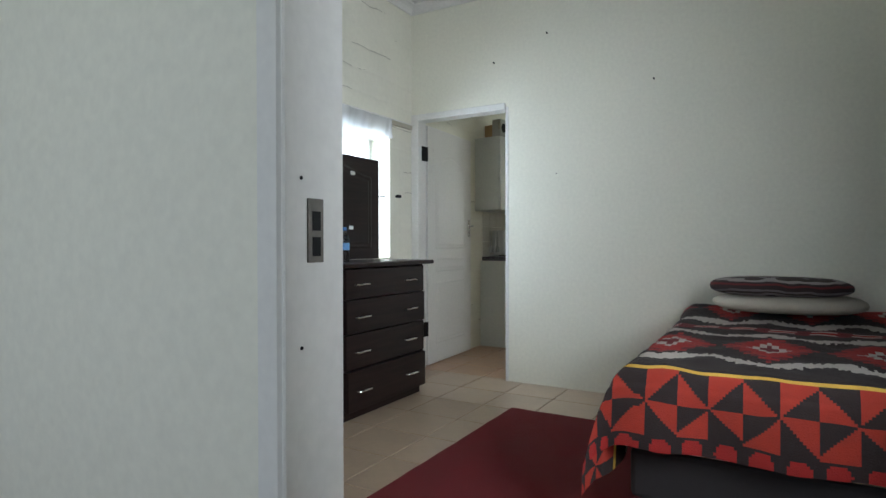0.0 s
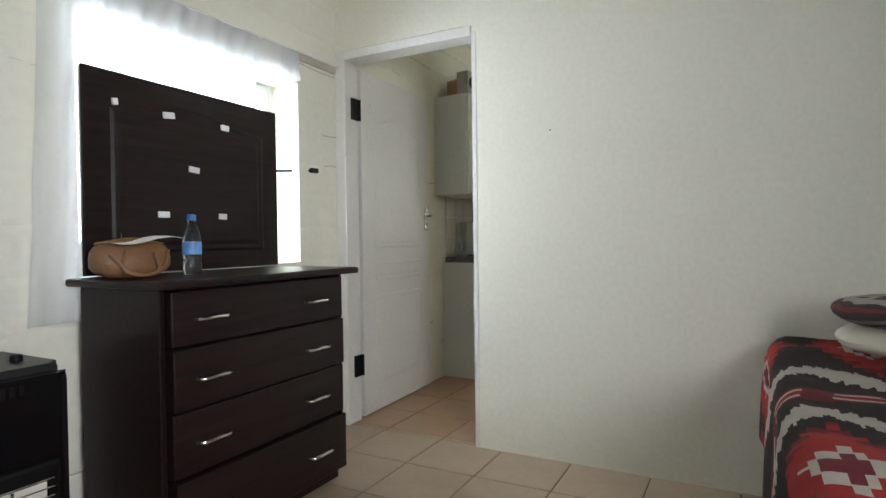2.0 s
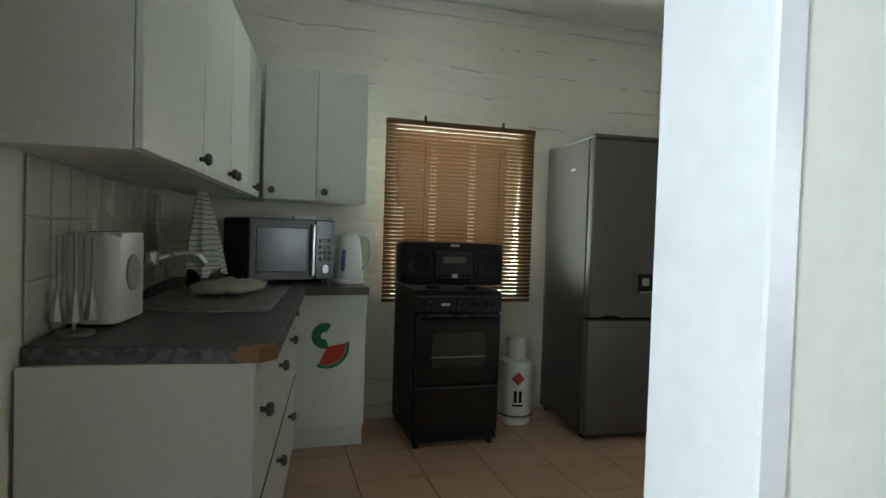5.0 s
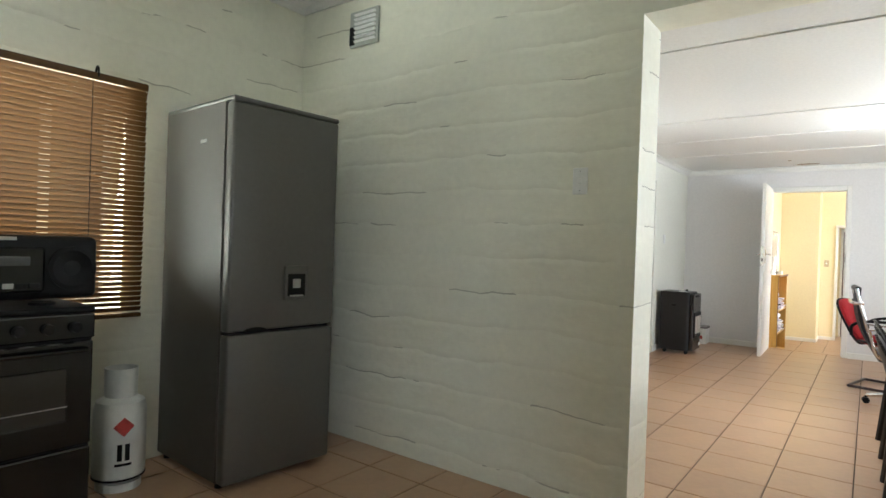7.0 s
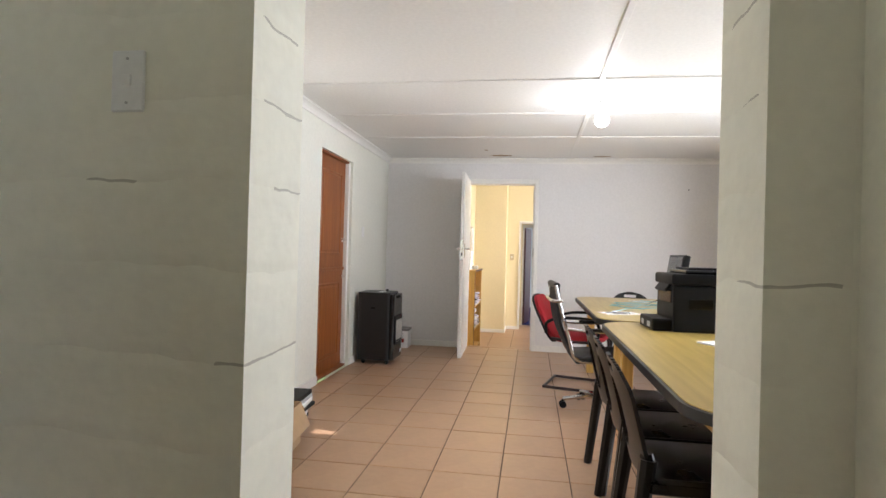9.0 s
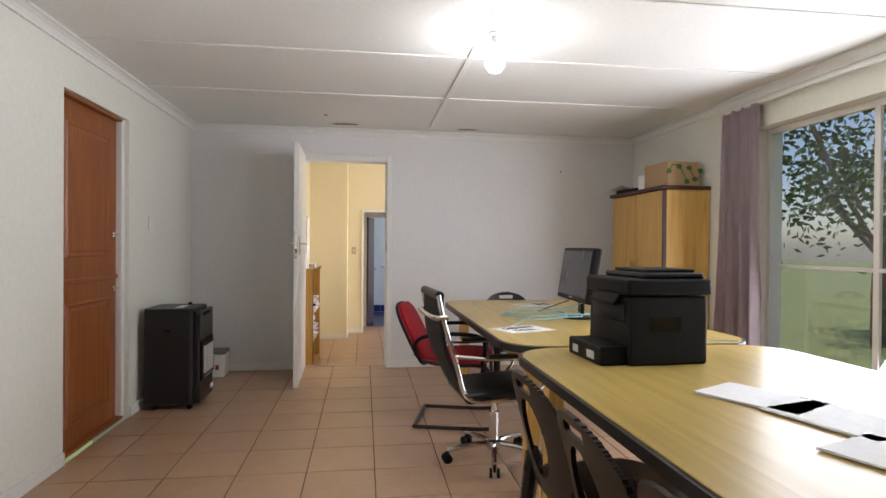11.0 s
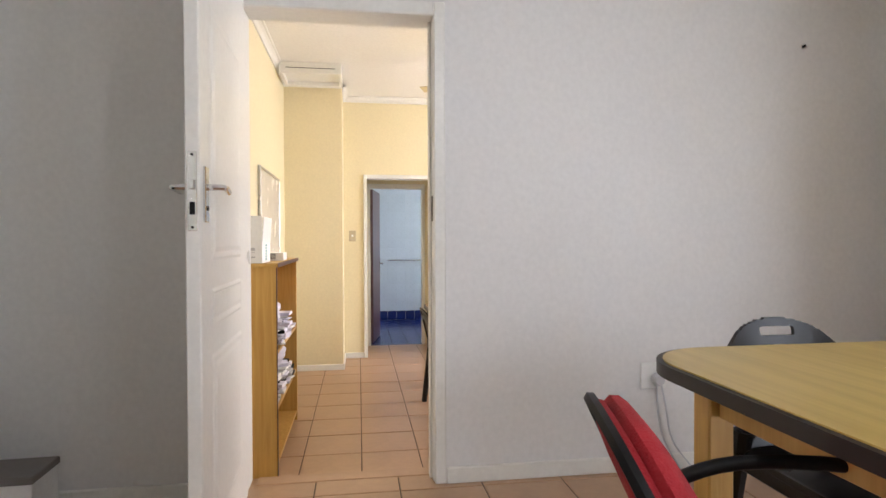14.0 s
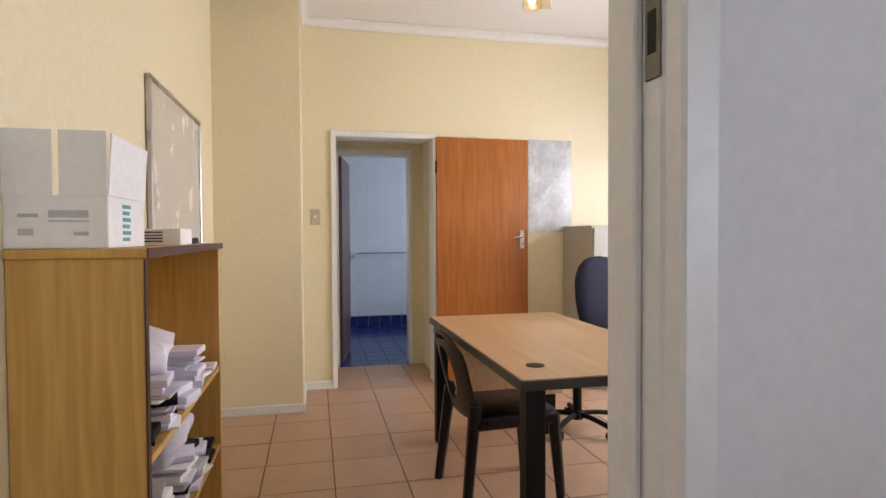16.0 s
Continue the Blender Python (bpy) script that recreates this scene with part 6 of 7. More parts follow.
part("phone_body", bm, M_whiteplastic, ro)
part("handset", bm_box(bm_box(box((-0.09, -0.07, 0.055), (-0.035, 0.075, 0.08), 0.01, 2), (-0.09, -0.085, 0.04), (-0.03, -0.04, 0.08), 0.01), (-0.09, 0.04, 0.05), (-0.03, 0.085, 0.095), 0.01), M_whiteplastic, ro)

# desk signs
def desk_sign(x, y, rz, label, lines, dark=False):
    s = thing("desk_sign", label, "sign", x, y, 0.7425, rz)
    part("card", box((-0.15, -0.105, 0), (0.15, 0.105, 0.0012)), M_paper, s)
    fr_ = part("printed_border", bm_box(bm_box(bm_box(box((-0.142, -0.098, 0.0012), (0.142, -0.095, 0.0016)), (-0.142, 0.095, 0.0012), (0.142, 0.098, 0.0016)), (-0.142, -0.095, 0.0012), (-0.139, 0.095, 0.0016)), (0.139, -0.095, 0.0012), (0.142, 0.095, 0.0016)), bpy.data.materials["sticker_red"] if not dark else M_ink, s)
    for k, tx in enumerate(lines):
        writing(s, tx, 0.066, Matrix.Translation((0, 0.036 - 0.075 * k, 0.0022)), M_ink, 0.0004, True)
    return s


desk_sign(6.76, -0.035, -68, "white paper desk sign in outline capitals", ["GENE'S", "DESK"])
sg = desk_sign(8.03, -0.48, -75, "white printed paper with pictures, on the table", [], True)
for k in range(4):
    part("print_block", box((-0.12 + 0.065 * k, -0.07, 0.0012), (-0.07 + 0.065 * k, 0.06, 0.0017)), M_ink if k > 1 else bpy.data.materials["pale_grey"], sg)
for k, (x, y, r) in enumerate(((5.3, -0.36, -62), (5.08, -0.42, -75), (4.79, -0.34, -70))):
    sheets("loose_papers", "stapled white papers on the table", x, y, 0.743, r, 0.21, 0.3, 5)

# cupboard with boxes on top
cu = thing("office_cupboard", "yellow veneer two-door cupboard with dark edges", "cupboard", 8.47, -1.93, 0)
M_lip = wood("dark_edging", (0.04, 0.012, 0.01), (0.08, 0.025, 0.02), 0, 0.4)
part("carcass", box((-0.47, 0, 0.06), (0.47, 0.38, 1.655), 0.003), M_shelfwood, cu)
part("cupboard_top", box((-0.49, 0, 1.655), (0.49, 0.42, 1.685), 0.006), M_lip, cu, "dark edged top board")
part("corner_strip", box((-0.474, 0.37, 0.06), (-0.455, 0.402, 1.655), 0.004), M_lip, cu)
part("plinth", box((-0.46, 0.01, 0), (0.46, 0.36, 0.06)), M_lip, cu)
for s in (-1, 1):
    dd = part("cupboard_door", box((s * 0.2265 - 0.224, 0.382, 0.07), (s * 0.2265 + 0.224, 0.4, 1.65), 0.003), M_shelfwood, cu)
    part("door_pull", tube(curve_pts([(s * 0.035, 0.4, 1.07), (s * 0.035, 0.425, 1.05), (s * 0.035, 0.425, 0.98), (s * 0.035, 0.4, 0.96)], 4), 0.006, 8), bpy.data.materials["brass"], dd, "brass bow pull")
c1 = thing("cardboard_box", "brown cardboard box printed with a green vine", "box", 8.24, -1.72, 1.686, 3)
part("carton", box((-0.19, -0.14, 0), (0.16, 0.14, 0.2), 0.003), M_card, c1)
M_vine = mat("green_print", (0.06, 0.16, 0.03), 0.7)
for sgn, pts in ((0, [(-0.13, 0.12), (-0.1, 0.17), (-0.04, 0.16), (0.0, 0.1), (0.03, 0.04)]), (1, [(0.05, 0.15), (0.08, 0.1), (0.1, 0.06), (0.14, 0.07), (0.15, 0.13)])):
    bm = tube(curve_pts([(x_, 0, z_) for x_, z_ in pts], 4), 0.005, 6)
    for v in bm.verts:
        v.co = (-0.1905 + 0.12 * v.co.y, -v.co.x, v.co.z)
    part("printed_vine", bm, M_vine, c1, "green printed vine")
    for x_, z_ in pts[::2]:
        bm = disc(0, 0, 0, 0.026, 0, 360, 0, 10)
        for v in bm.verts:
            v.co = (-0.1912, -x_ - v.co.x, z_ + v.co.z * 0.8)
        part("printed_leaf", bm, M_vine, c1)
c2 = thing("paper_carton", "small white printed carton on the cupboard", "box", 8.45, -1.62, 1.686, 10)
part("carton", box((-0.06, -0.04, 0), (0.06, 0.04, 0.13), 0.002), M_paper, c2)
for k in range(3):
    part("print_line", box((-0.0612, -0.02, 0.04 + k * 0.025), (-0.0598, 0.02, 0.048 + k * 0.025)), M_ink, c2)
c3 = thing("paper_bundle", "loose papers and a dark folder on the cupboard", "papers", 8.72, -1.66, 1.686, 5)
part("folder", box((-0.16, -0.11, 0), (0.16, 0.11, 0.035), 0.004), M_black, c3)
part("crumpled_sheet", turned(box((-0.1, -0.1, 0), (0.1, 0.1, 0.004)), pose(0.16, 0.06, 0.04, 12, 8, 20)), M_paper, c3)

# south window and curtain
window_unit("window_office_south", 'y', -2.06, 4.85, 7.5, 0.1, 2.04, 3, "wide aluminium sliding window, glaring daylight", 1)
M_curtain = mat("mauve_curtain", (0.5, 0.41, 0.43), 0.9, vary=0.06, scale=8, bump=0.3, bscale=200)
cu2 = thing("mauve_curtain", "heavy mauve pleated curtain drawn to one side", "curtain", 0, 0, 0)
bm = drape(0, 7.36, 7.76, 2.2, lambda t: 0.08, 90, 24, 0.034, 52, 0.03)
for v in bm.verts:
    v.co = (v.co.y, -1.875 + v.co.x, v.co.z)
bmesh.ops.solidify(bm, geom=bm.faces[:], thickness=0.002)
part("curtain_drop", bm, M_curtain, cu2, smooth=True)
part("curtain_track", box((4.7, -1.9, 2.19), (7.8, -1.87, 2.21), 0.003), M_trim, cu2)
cu3 = thing("mauve_curtain", "heavy mauve pleated curtain at the far end of the window", "curtain", 0, 0, 0)
bm = drape(0, 4.6, 4.95, 2.2, lambda t: 0.08, 60, 20, 0.02, 75, 0.03)
for v in bm.verts:
    v.co = (v.co.y, -1.875 + v.co.x, v.co.z)
part("curtain_drop", bm, M_curtain, cu3, smooth=True)

# ceiling lamp
lp = thing("ceiling_bulb", "bare glowing bulb in a white ceiling holder", "lamp", 6.7, 0.14, H_OFF)
part("ceiling_rose", lathe([(0.05, -0.012), (0.05, 0.0)], 20), M_whiteplastic, lp)
part("lamp_holder", lathe([(0.02, -0.06), (0.024, -0.05), (0.024, -0.012)], 16), M_whiteplastic, lp)
gl = part("bulb", lathe([(0.004, -0.205), (0.03, -0.197), (0.05, -0.17), (0.052, -0.14), (0.036, -0.1), (0.02, -0.075), (0.016, -0.058)], 18), glow("lit_bulb", (0.95, 0.98, 1.0), 30), lp, "glowing frosted bulb", True)
gl.visible_shadow = False

# wall things
sw = wall_switch("light_switch", "white light switch beside the stable door", 8.3, 2.415, 1.35, 0, 0.07, 0.11)
for y, z in ((-1.153, 1.951),):
    nl = thing("wall_nail", "small nail stuck in the white wall", "nail", 9.34, y, z)
    part("nail_head", cyl((0.004, 0, 0), (-0.014, 0, 0.002), 0.006, n=8), M_black, nl)
so = thing("wall_socket", "white wall socket with a plug and hanging cable", "socket", 9.34, -0.41, 0.42, -90)
part("socket_plate", box((-0.07, -0.009, -0.05), (0.05, 0, 0.07), 0.003), M_whiteplastic, so)
part("plug", lathe([(0.028, 0), (0.03, 0.02), (0.022, 0.035)], 18), mat("grey_plug", (0.55, 0.55, 0.57), 0.4), so, "round grey plug").matrix_local = pose(0.005, -0.009, -0.005, 90, 0, 0)
for k in (-1, 1):
    part("flex", tube(curve_pts([(0.005 + 0.01 * k, -0.03, -0.02), (0.02 + 0.02 * k, -0.03, -0.14), (0.05 + 0.02 * k, -0.03, -0.28), (0.13 + 0.03 * k, -0.05, -0.41)], 5), 0.004, 6), bpy.data.materials["grey_plug"], so, smooth=True)
M_stain = mat("brown_water_stain", (0.36, 0.27, 0.17), 0.8, vary=0.25, scale=10)
for x, y, a, b in ((9.1, 1.0, 0.05, 0.13), (9.15, -0.15, 0.035, 0.1), (8.75, 1.15, 0.03, 0.02)):
    bm = bmesh.new()
    ring = [bm.verts.new((x + a * (1 + 0.5 * noise.noise((k * 0.9, x, 0))) * math.cos(k * math.pi / 12), y + b * (1 + 0.5 * noise.noise((k * 0.9, y, 3))) * math.sin(k * math.pi / 12), H_OFF - 0.004)) for k in range(24)]
    bm.faces.new(ring)
    structure("ceiling_stain", bm, M_stain, "brown water stain on the ceiling board", "stain")

# boxes by the north wall
bx = thing("open_carton", "open cardboard box full of upright files", "box", 5.4, 2.13, 0, 6)
for lo, hi in (((-0.22, -0.2, 0), (0.22, -0.194, 0.24)), ((-0.22, 0.194, 0), (0.22, 0.2, 0.24)), ((-0.22, -0.194, 0), (-0.214, 0.194, 0.24)), ((0.214, -0.194, 0), (0.22, 0.194, 0.24)), ((-0.214, -0.194, 0), (0.214, 0.194, 0.006))):
    part("carton_side", box(lo, hi), M_card, bx)
part("flap", turned(box((-0.21, 0, 0), (0.21, 0.14, 0.005)), pose(0, -0.2, 0.24, -115, 0, 0)), M_card, bx)
part("flap", turned(box((0, -0.19, 0), (0.12, 0.19, 0.005)), pose(0.22, 0, 0.24, 0, 35, 0)), M_card, bx)
for i in range(6):
    part("file", turned(box((-0.025, -0.16, 0), (0.025, 0.16, 0.25), 0.003), pose(-0.17 + i * 0.065, 0.01 * (i % 2), 0.01, 0, random.uniform(-6, 6), 0)), M_paper if i % 3 else bpy.data.materials["pale_grey"], bx)
bo = thing("stack_of_files", "stack of files and papers on the floor by the wall", "files", 6.0, 2.2, 0, 8)
z = 0.0
for i in range(7):
    h_ = random.uniform(0.018, 0.04)
    part("lever_file" if i % 2 else "paper_ream", turned(box((-0.16, -0.13, 0), (0.16, 0.13, h_), 0.003), pose(random.uniform(-0.02, 0.02), random.uniform(-0.02, 0.02), z, 0, 0, random.uniform(-10, 10))), (M_black, M_paper, bpy.data.materials["pale_grey"])[i % 3], bo)
    z += h_ + 0.001
wbx = thing("paper_sack", "crumpled white plastic-wrapped ream on the files", "parcel", 5.95, 2.27, z, 20)
bm = cushion(0.26, 0.2, 0.09, 10, 4)
for v in bm.verts:
    v.co += 0.012 * noise.noise_vector(v.co * 25) * (1 if v.co.z > 0.01 else 0)
part("wrapping", bm, mat("milky_plastic", (0.68, 0.72, 0.78), 0.35), wbx)


# ---- yellow room ----
bk_ = thing("bookshelf", "yellow veneer bookshelf with tilted open shelves", "bookshelf", 10.2, 1.658, ZY)
W_, D_, HT = 1.06, 0.28, 1.18
part("end_panel", box((0, -D_, 0), (0.02, 0, HT), 0.002), M_shelfwood, bk_)
part("end_panel", box((W_ - 0.02, -D_, 0), (W_, 0, HT), 0.002), M_shelfwood, bk_)
part("back_board", box((0.02, -0.012, 0.02), (W_ - 0.02, -0.002, HT - 0.02)), M_shelfwood, bk_)
part("shelf_top", box((-0.01, -D_ - 0.01, HT), (W_ + 0.01, 0, HT + 0.022), 0.002), M_shelfwood, bk_)
part("edge_strip", box((-0.011, -D_ - 0.013, HT - 0.001), (W_ + 0.011, -D_ - 0.0105, HT + 0.0225)), M_lip, bk_, "dark edging strip")
part("edge_strip", box((-0.002, -D_ - 0.0035, 0), (0.022, -D_ - 0.0005, HT - 0.002)), M_lip, bk_, "dark edging strip")
for zz in (0.05, 0.36, 0.68):
    part("shelf", box((0.02, -D_ + 0.004, zz), (W_ - 0.02, -0.012, zz + 0.02), 0.001), M_shelfwood, bk_)
M_lilac = mat("lilac_white_paper", (0.74, 0.72, 0.82), 0.7, vary=0.03)
for zz in (0.385, 0.703):
    for k in range(7):
        x = 10.3 + k * 0.125
        h_ = random.choice((0.025, 0.05, 0.09, 0.14))
        t_ = thing("document_pile", "pile of papers, folders and bound reports on the shelf", "papers", x + 0.03, 1.545, ZY + zz, random.uniform(-6, 6), "piles of papers on the shelves")
        z = 0
        i = 0
        while z < h_:
            e = random.uniform(0.006, 0.024)
            part("folder" if e > 0.015 else "report", turned(box((-0.055, -0.15, 0), (0.055, 0.1, e), 0.002), pose(random.uniform(-0.012, 0.012), random.uniform(-0.03, 0.015), z, 0, 0, random.uniform(-12, 12))), random.choice((M_lilac, M_paper, M_lilac, M_black, bpy.data.materials["pale_grey"])), t_)
            z += e + 0.0012
            i += 1
for k, (x, zz) in enumerate(((10.58, 0.83), (10.78, 0.52))):
    pg = thing("rolled_plans", "loosely folded white plan sheets on the shelf", "papers", x, 1.535, ZY + zz, 10)
    bm = cushion(0.3, 0.27, 0.11, 20, 4)
    for v in bm.verts:
        v.co += 0.045 * noise.noise_vector(v.co * 10 + Vector((k, 0, 0))) * (1 if v.co.z > 0.01 else 0)
    part("sheet", bm, M_lilac, pg, smooth=True)

zt = ZY + HT + 0.0225
pb = thing("paper_carton", "opened white copy-paper carton on the bookshelf", "box", 10.32, 1.55, zt, 0)
part("carton", box((-0.12, -0.1, 0), (0.16, 0.11, 0.12), 0.002), M_paper, pb)
for y0, y1 in ((-0.1, -0.002), (0.01, 0.11)):
    part("flap", box((-0.122, y0, 0.118), (-0.118, y1, 0.265), 0.001), M_paper, pb)
part("flap", turned(box((-0.13, -0.002, 0), (0.15, 0.002, 0.14), 0.001), pose(0.01, -0.1, 0.12, 4, 0, 0)), M_paper, pb)
for z0, z1, y0, y1 in ((0.07, 0.086, -0.06, 0.02), (0.06, 0.063, -0.06, 0.02), (0.07, 0.078, 0.04, 0.08), (0.03, 0.045, 0.05, 0.08), (0.03, 0.038, -0.06, -0.03)):
    part("print_bar", box((-0.1214, y0, z0), (-0.1198, y1, z1)), bpy.data.materials["pale_grey"], pb)
for i in range(6):
    part("print_bar", box((-0.02, -0.1014, 0.015 + i * 0.016), (0.03 + 0.01 * (i % 2), -0.0998, 0.024 + i * 0.016)), mat("teal_print", (0.1, 0.35, 0.38), 0.6) if i == 0 else bpy.data.materials["teal_print"], pb)
lb = thing("label_box", "small white box of labels on the bookshelf", "box", 10.7, 1.47, zt, 0)
part("carton", box((-0.07, -0.08, 0), (0.09, 0.06, 0.05), 0.002), M_paper, lb)
for i in range(4):
    part("print_bar", box((-0.072, -0.03, 0.01 + i * 0.009), (-0.0698, 0.02, 0.014 + i * 0.009)), M_ink, lb)
ds = thing("board_duster", "black board duster on the bookshelf", "duster", 11, 1.45, zt, 4)
part("duster_body", box((-0.1, -0.03, 0), (0.1, 0.03, 0.022), 0.004), M_black, ds)
wh = thing("whiteboard", "aluminium-framed whiteboard hung on the yellow wall", "whiteboard", 11.82, 1.658, 1.12)
part("writing_surface", box((-0.5, -0.014, -0.47), (0.5, -0.002, 0.47)), mat("whiteboard_enamel", (0.62, 0.58, 0.5), 0.25, vary=0.03), wh)
for lo, hi in (((-0.52, -0.024, 0.47), (0.52, 0, 0.492)), ((-0.52, -0.024, -0.492), (0.52, 0, -0.47)), ((-0.52, -0.024, -0.47), (-0.5, 0, 0.47)), ((0.5, -0.024, -0.47), (0.52, 0, 0.47))):
    part("frame_rail", box(lo, hi, 0.004), M_steel, wh)
ht = tagged(thing("roof_hatch", "boxed roof hatch with open timber edges above the pier", "hatch", 12.4, 1.36, H_YEL), kind="structure")
part("hatch_board", box((-0.16, -0.27, -0.06), (0.24, 0.24, -0.04)), M_trim, ht)
for lo, hi in (((-0.18, -0.29, -0.1), (-0.15, 0.26, 0)), ((0.24, -0.29, -0.1), (0.27, 0.26, 0)), ((-0.15, -0.29, -0.1), (0.24, -0.26, 0)), ((-0.15, 0.23, -0.1), (0.24, 0.26, 0))):
    part("hatch_edge", box(lo, hi, 0.003), M_trim, ht)
part("hatch_gap", box((-0.182, -0.24, -0.055), (-0.1795, 0.2, -0.05)), M_black, ht)

# desk
M_desk = wood("pale_beech_laminate", (0.5, 0.31, 0.15), (0.62, 0.42, 0.23), 0, 0.35, 2)
dk = thing("office_desk", "pale beech desk with black edges and legs", "desk", 10.56, 0.33, ZY)
part("desk_edge", bm_prism(bmesh.new(), [(0, 0), (0, -0.8), (1.56, -0.8), (1.56, 0)], 0.705, 0.738, 0.003), M_rubber, dk, "black edging")
part("desktop", bm_prism(bmesh.new(), [(0.008, -0.008), (0.008, -0.792), (1.552, -0.792), (1.552, -0.008)], 0.7382, 0.742), M_desk, dk)
part("cable_port", lathe([(0.035, 0.742), (0.035, 0.745), (0.028, 0.7455)], 20, (0.2, -0.13, 0)), M_black, dk, "round black cable port")
for sx in (0.05, 1.51):
    for sy in (-0.06, -0.74):
        part("leg", box((sx - 0.035, sy - 0.035, 0), (sx + 0.035, sy + 0.035, 0.705), 0.004), M_black, dk)
part("modesty_panel", box((1.3, -0.74, 0.3), (1.32, -0.1, 0.7), 0.002), M_desk, dk)
plastic_chair(11.38, 0.14, ZY, 4, "dark plastic chair tucked under the beech desk", "plastic chairs at the tables")
nv = thing("task_chair", "navy fabric task chair on a black star base", "chair", 12.1, -0.62, ZY, 110)
M_navy = mat("navy_fabric", (0.008, 0.01, 0.03), 0.9, vary=0.1, bump=0.4, bscale=200)
swivel_base(nv, 0.45, M_black)
part("seat", turned(cushion(0.48, 0.46, 0.09, 12, 3.4), pose(0, 0, 0.44)), M_navy, nv, smooth=True)
part("backrest", turned(cushion(0.44, 0.5, 0.08, 12, 2.6), pose(0, 0.24, 0.86, 98, 0, 0)), M_navy, nv, smooth=True)
part("back_stem", tube(curve_pts([(0, 0.05, 0.42), (0, 0.25, 0.42), (0, 0.3, 0.55), (0, 0.3, 0.75)], 4), 0.018, 8), M_black, nv, smooth=True)
fc = thing("filing_cabinet", "grey-beige steel filing cabinet with brown pulls", "filing cabinet", 13.15, -1.37, ZY)
M_fc = mat("grey_beige_enamel", (0.42, 0.4, 0.34), 0.4, vary=0.03)
part("cabinet_shell", box((-0.24, -0.28, 0), (0.28, 0.24, 1.3), 0.005), M_fc, fc)
for i in range(4):
    dd = part("file_drawer", box((-0.262, -0.265, 0.03 + i * 0.315), (-0.24, 0.225, 0.335 + i * 0.315), 0.004), M_fc, fc)
    part("drawer_pull", box((-0.27, -0.07, 0.2 + i * 0.315), (-0.26, 0.06, 0.235 + i * 0.315), 0.003), mat("brown_pull", (0.12, 0.07, 0.03), 0.5) if i == 0 else bpy.data.materials["brown_pull"], dd, "brown recessed pull")
# doors beyond
f = tagged(thing("door_frame_yellow", "cream painted frame round the lobby doorway", "door frame"), kind="structure")
part("jamb", box((13.415, 0.825, ZY), (13.58, 0.865, 1.79), 0.004), M_trim, f)
part("jamb", box((13.415, -0.005, ZY), (13.58, 0.035, 1.79), 0.004), M_trim, f)
part("head", box((13.415, 0.035, 1.745), (13.58, 0.825, 1.79), 0.004), M_trim, f)
dr = tagged(thing("flush_door", "orange-brown flush wooden door folded back on the wall", "door", 13.405, 0.01, ZY + 0.01, -87.5), kind="structure")
part("leaf", box((0, -0.02, 0), (0.81, 0.02, 2.03), 0.003), M_orange, dr)
lever(dr, 0.755, 1.2, -0.02, -1, 0.1, -1)
for zz in (0.25, 1.78):
    part("hinge", cyl((-0.004, -0.022, zz - 0.05), (-0.004, -0.022, zz + 0.05), 0.008, n=8), M_black, dr)
f = tagged(thing("door_frame_bath", "cream painted frame round the bathroom doorway", "door frame"), kind="structure")
part("jamb", box((14.15, 0.775, ZY), (14.28, 0.81, 1.76), 0.004), M_trim, f)
part("jamb", box((14.15, 0.085, ZY), (14.28, 0.125, 1.76), 0.004), M_trim, f)
part("head", box((14.15, 0.125, 1.7), (14.28, 0.775, 1.76), 0.004), M_trim, f)
M_plum = wood("plum_brown_wood", (0.1, 0.045, 0.045), (0.16, 0.075, 0.07), 2, 0.35)
dr = tagged(thing("bathroom_door", "open plum-brown flush wooden bathroom door", "door", 14.28, 0.76, ZY + 0.01, -10), kind="structure")
part("leaf", box((0, -0.02, 0), (0.64, 0.02, 1.97), 0.003), M_plum, dr)
lever(dr, 0.6, 1.0, -0.02, -1, 0.09, -1)
po = thing("wall_poster", "glossy laminated map sheet stuck on the wall", "poster", 13.438, -1.0, 1.37)
part("poster_sheet", box((-0.004, -0.21, -0.4), (0, 0.19, 0.4)), mat("laminated_map", (0.55, 0.56, 0.56), 0.12, vary=0.25, scale=7, var2=0.15, scale2=30), po)
wall_switch("light_switch", "beige light switch by the lobby door", 13.44, 0.99, 1.1, -90, 0.075, 0.12, 1, mat("beige_plastic", (0.5, 0.42, 0.28), 0.4))
tr2 = thing("towel_rail", "chrome towel rail on the tiled bathroom wall", "towel rail", 16.468, 0.1, 0.72)
part("rail_bar", tube([(-0.07, 0.35, 0), (-0.07, -0.4, 0)], 0.011, 10), M_chrome, tr2)
for y in (0.33, -0.38):
    part("rail_bracket", cyl((0, y, 0), (-0.07, y, 0), 0.013, n=10), M_chrome, tr2)
bt_ = tagged(bpy.data.objects["wall_bath_east"])
for i in range(-7, 8):
    for j in range(14):
        if -0.9 < i * 0.15 < 0.95:
            blue = j == 0
            t = part("wall_tile", box((-0.006, 0.0015, 0.0015), (0, 0.1485, 0.1485), 0.002), M_bluetile if blue else M_bathtile, bt_)
            t.location = (16.47, i * 0.15, ZY + j * 0.15)
pl = thing("pendant_bulb", "warm glowing bulb in a glass shade on a ceiling fan", "lamp", 11.67, -0.15, H_YEL)
part("fan_rod", cyl((0, 0, -0.26), (0, 0, 0), 0.012, n=10), M_trim, pl)
part("fan_motor", lathe([(0.03, -0.33), (0.09, -0.31), (0.1, -0.27), (0.05, -0.25)], 24), M_trim, pl, smooth=True)
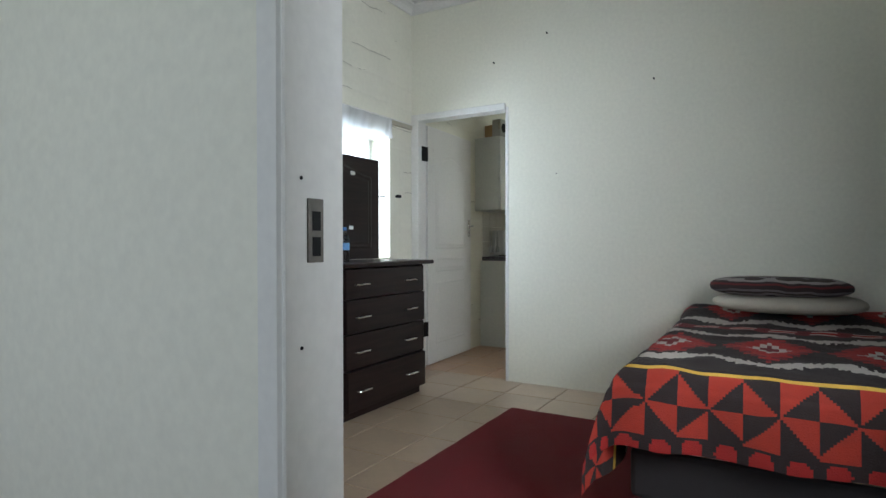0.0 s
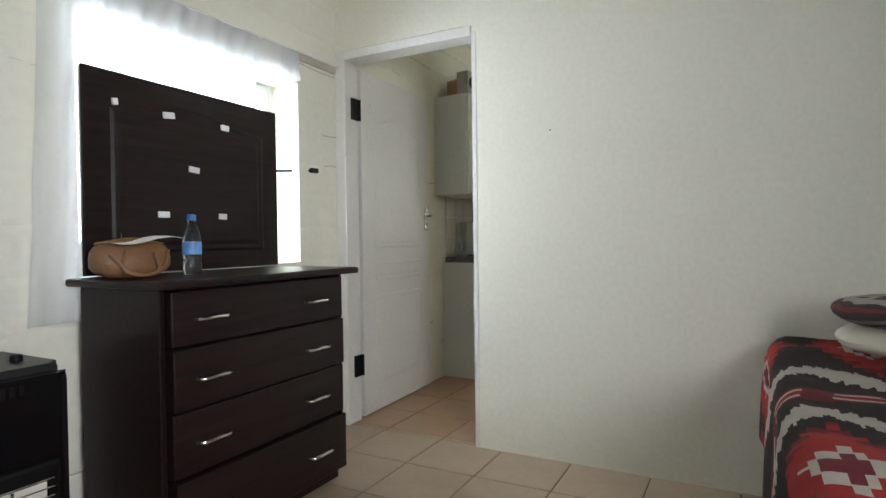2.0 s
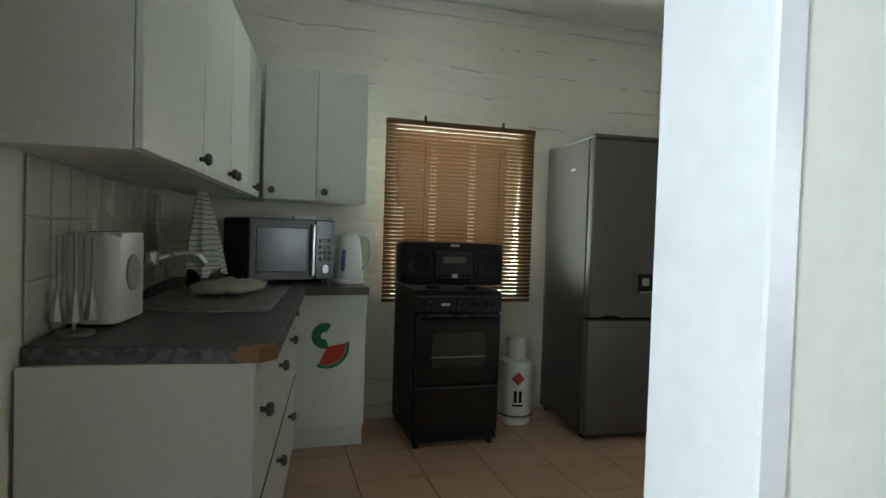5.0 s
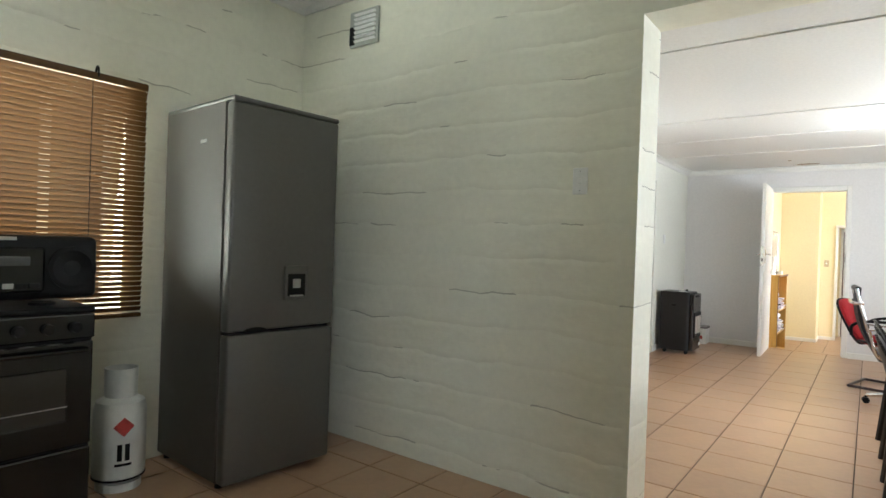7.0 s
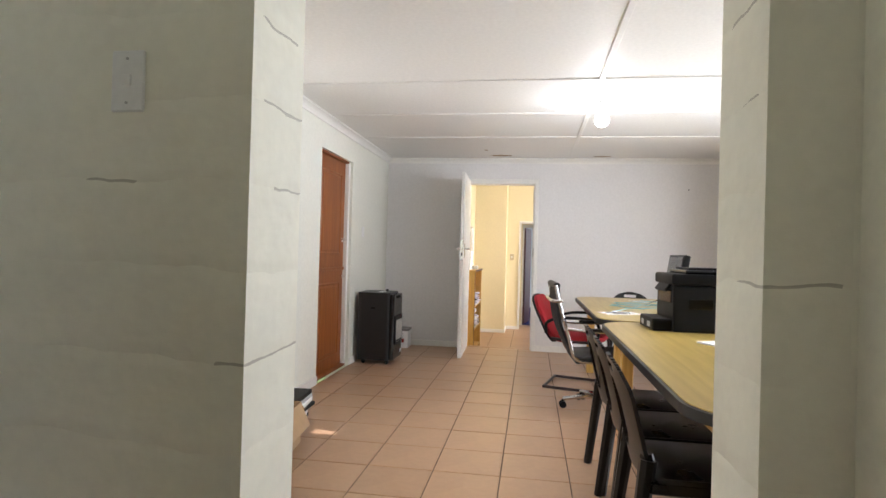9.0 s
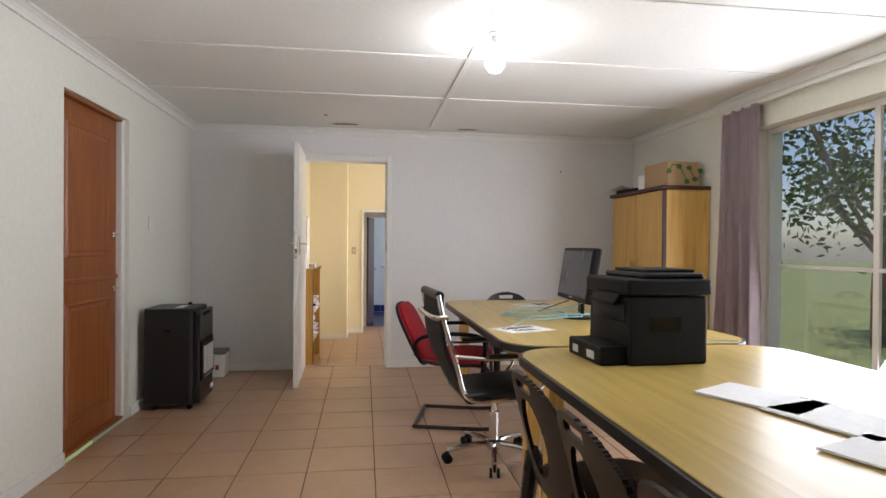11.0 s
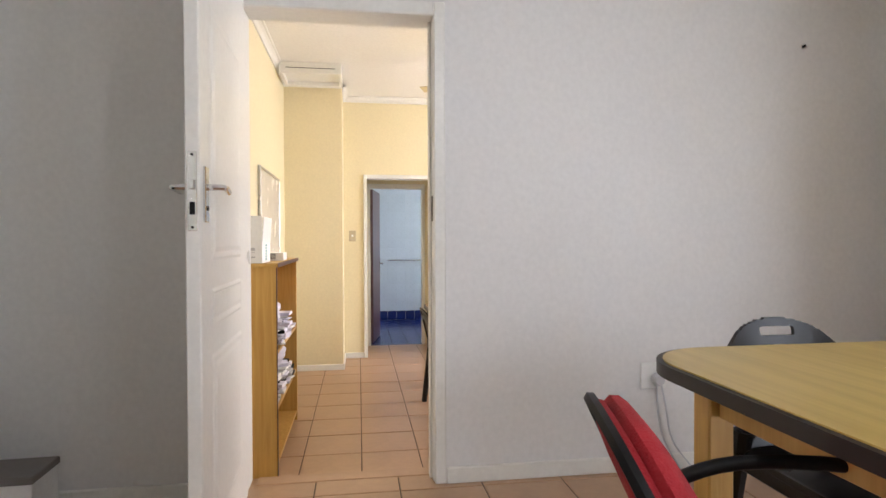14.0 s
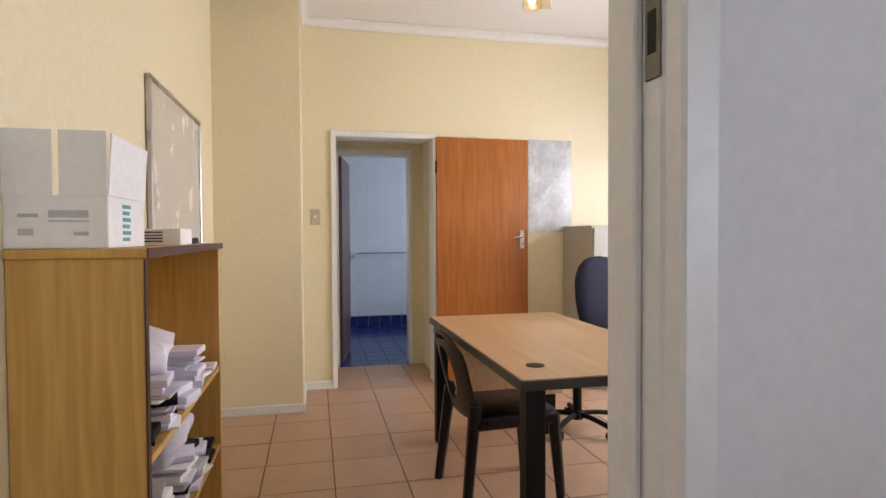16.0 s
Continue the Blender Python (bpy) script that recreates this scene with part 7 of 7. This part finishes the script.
for k in range(4):
    part("fan_blade", turned(box((0.1, -0.055, -0.004), (0.58, 0.055, 0.004), 0.003), pose(0, 0, -0.285, 0, 0, 90 * k + 62) @ pose(0, 0, 0, 10, 0, 0)), mat("cream_blade", (0.6, 0.5, 0.28), 0.4) if k == 0 else bpy.data.materials["cream_blade"], pl)
part("lamp_holder", cyl((0, 0, -0.38), (0, 0, -0.33), 0.03, n=14), M_trim, pl)
gs = part("glass_shade", lathe([(0.03, -0.375), (0.05, -0.39), (0.052, -0.5), (0.05, -0.5), (0.048, -0.392), (0.028, -0.38)], 20), glass("amber_glass", (1, 0.92, 0.7)), pl, "clear glass shade", True)
gs.visible_shadow = False
gl = part("bulb", lathe([(0.012, -0.38), (0.022, -0.42), (0.02, -0.46), (0.006, -0.48)], 14), glow("warm_bulb", (1, 0.85, 0.5), 22), pl, "glowing warm bulb", True)
gl.visible_shadow = False
window_unit("window_yellow", 'y', -2.3, 10.77, 12.77, 0.5, 1.8, 3, "wide steel window, out of the light's glare")
window_unit("window_bath", 'y', -1.35, 14.72, 15.62, 0.85, 1.75, 1, "small bathroom window")


# ---- outside, through the windows ----
M_leaf = mat("leaf_green", (0.06, 0.11, 0.025), 0.6, vary=0.3, scale=2)
M_bark = mat("grey_bark", (0.1, 0.08, 0.06), 0.9, vary=0.2, scale=10, bump=0.6, bscale=30)


def tree(x, y, h, seed):
    """A tapered trunk with limbs, and a crown of many small leaves."""
    rnd = random.Random(seed)
    t = thing("garden_tree", "leafy green garden tree outside the house", "tree", x, y, -0.5, rnd.uniform(0, 360), "garden trees")
    bm = bmesh.new()
    bm_tube(bm, curve_pts([(0, 0, 0), (0.1, 0.05, h * 0.25), (0.0, 0.1, h * 0.5)], 4), 0.12, 8)
    tips = []
    for k in range(7):
        a = k * 0.9 + rnd.uniform(-0.3, 0.3)
        r = h * rnd.uniform(0.18, 0.32)
        tip = Vector((r * math.cos(a), r * math.sin(a), h * rnd.uniform(0.55, 0.95)))
        bm_tube(bm, curve_pts([(0, 0.08, h * rnd.uniform(0.3, 0.48)), tip * 0.6 + Vector((0, 0, h * 0.12)), tip], 3), 0.045, 6)
        tips.append(tip)
    part("trunk", bm, M_bark, t, smooth=True)
    verts, faces = [], []
    for k in range(2600):
        c = rnd.choice(tips) + Vector([rnd.gauss(0, h * 0.1) for _ in range(3)])
        u = Vector([rnd.gauss(0, 1) for _ in range(3)]).normalized()
        w = u.orthogonal().normalized() * 0.045
        n = len(verts)
        verts += [c, c + u * 0.06 + w, c + u * 0.15, c + u * 0.06 - w]
        faces.append((n, n + 1, n + 2, n + 3))
    me = bpy.data.meshes.new("crown")
    me.from_pydata([tuple(v) for v in verts], [], faces)
    me.materials.append(M_leaf)
    new("crown", me).parent = t


for i, (x, y, h) in enumerate(((0.8, 7.5, 4.5), (3.2, 9.5, 5.5), (6.5, 8.5, 5.0), (-6.0, 1.5, 5.0), (-7.5, -3.5, 5.5), (4.2, -8.5, 5.0), (9.0, -9.5, 5.5), (12.5, -8.0, 4.5))):
    tree(x, y, h, i)

# the shaded veranda outside the kitchen window
M_timber = wood("brown_timber", (0.1, 0.05, 0.02), (0.2, 0.1, 0.045), 2, 0.7)
structure("veranda_roof", box((0.2, 3.62, 2.2), (4.4, 6.6, 2.28)), M_timber, "brown timber veranda roof outside the kitchen", "roof")
structure("veranda_wall", box((2.35, 6.0, -0.5), (4.4, 6.12, 2.2)), M_timber, "brown timber veranda screen wall", "wall")
for x in (1.9, 0.5):
    structure("veranda_post", box((x, 5.0, -0.5), (x + 0.12, 5.12, 2.2), 0.006), M_timber, "brown timber veranda post", "post")

# ---- pieces of floors, last ----
tile_floor("floor_bedroom", 0.13, 3.41, -3.338, 0.055, 0.0, 0.345, 1.11, 0.02, M_tile_b, "pale beige glazed tile floor with dark joints")
tile_floor("floor_kitchen", 0.13, 3.41, 0.055, 3.36, 0.0, 0.345, 1.11, 0.02, M_tile, "beige glazed tile floor with dark joints")
tile_floor("floor_office", 3.41, 9.48, -1.94, 2.415, 0.0, 0.355, 9.29, 0.754, M_tile, "glossy beige tile floor with dark joints")
tile_floor("floor_yellow", 9.48, 14.17, -2.2, 1.66, ZY, 0.355, 11.925, 0.555, M_tile, "beige glazed tile floor with dark joints")
tile_floor("floor_bath", 14.17, 16.47, -1.3, 1.5, ZY, 0.2, 14.17, 0.1, M_bluetile, "small dark blue bathroom floor tiles")
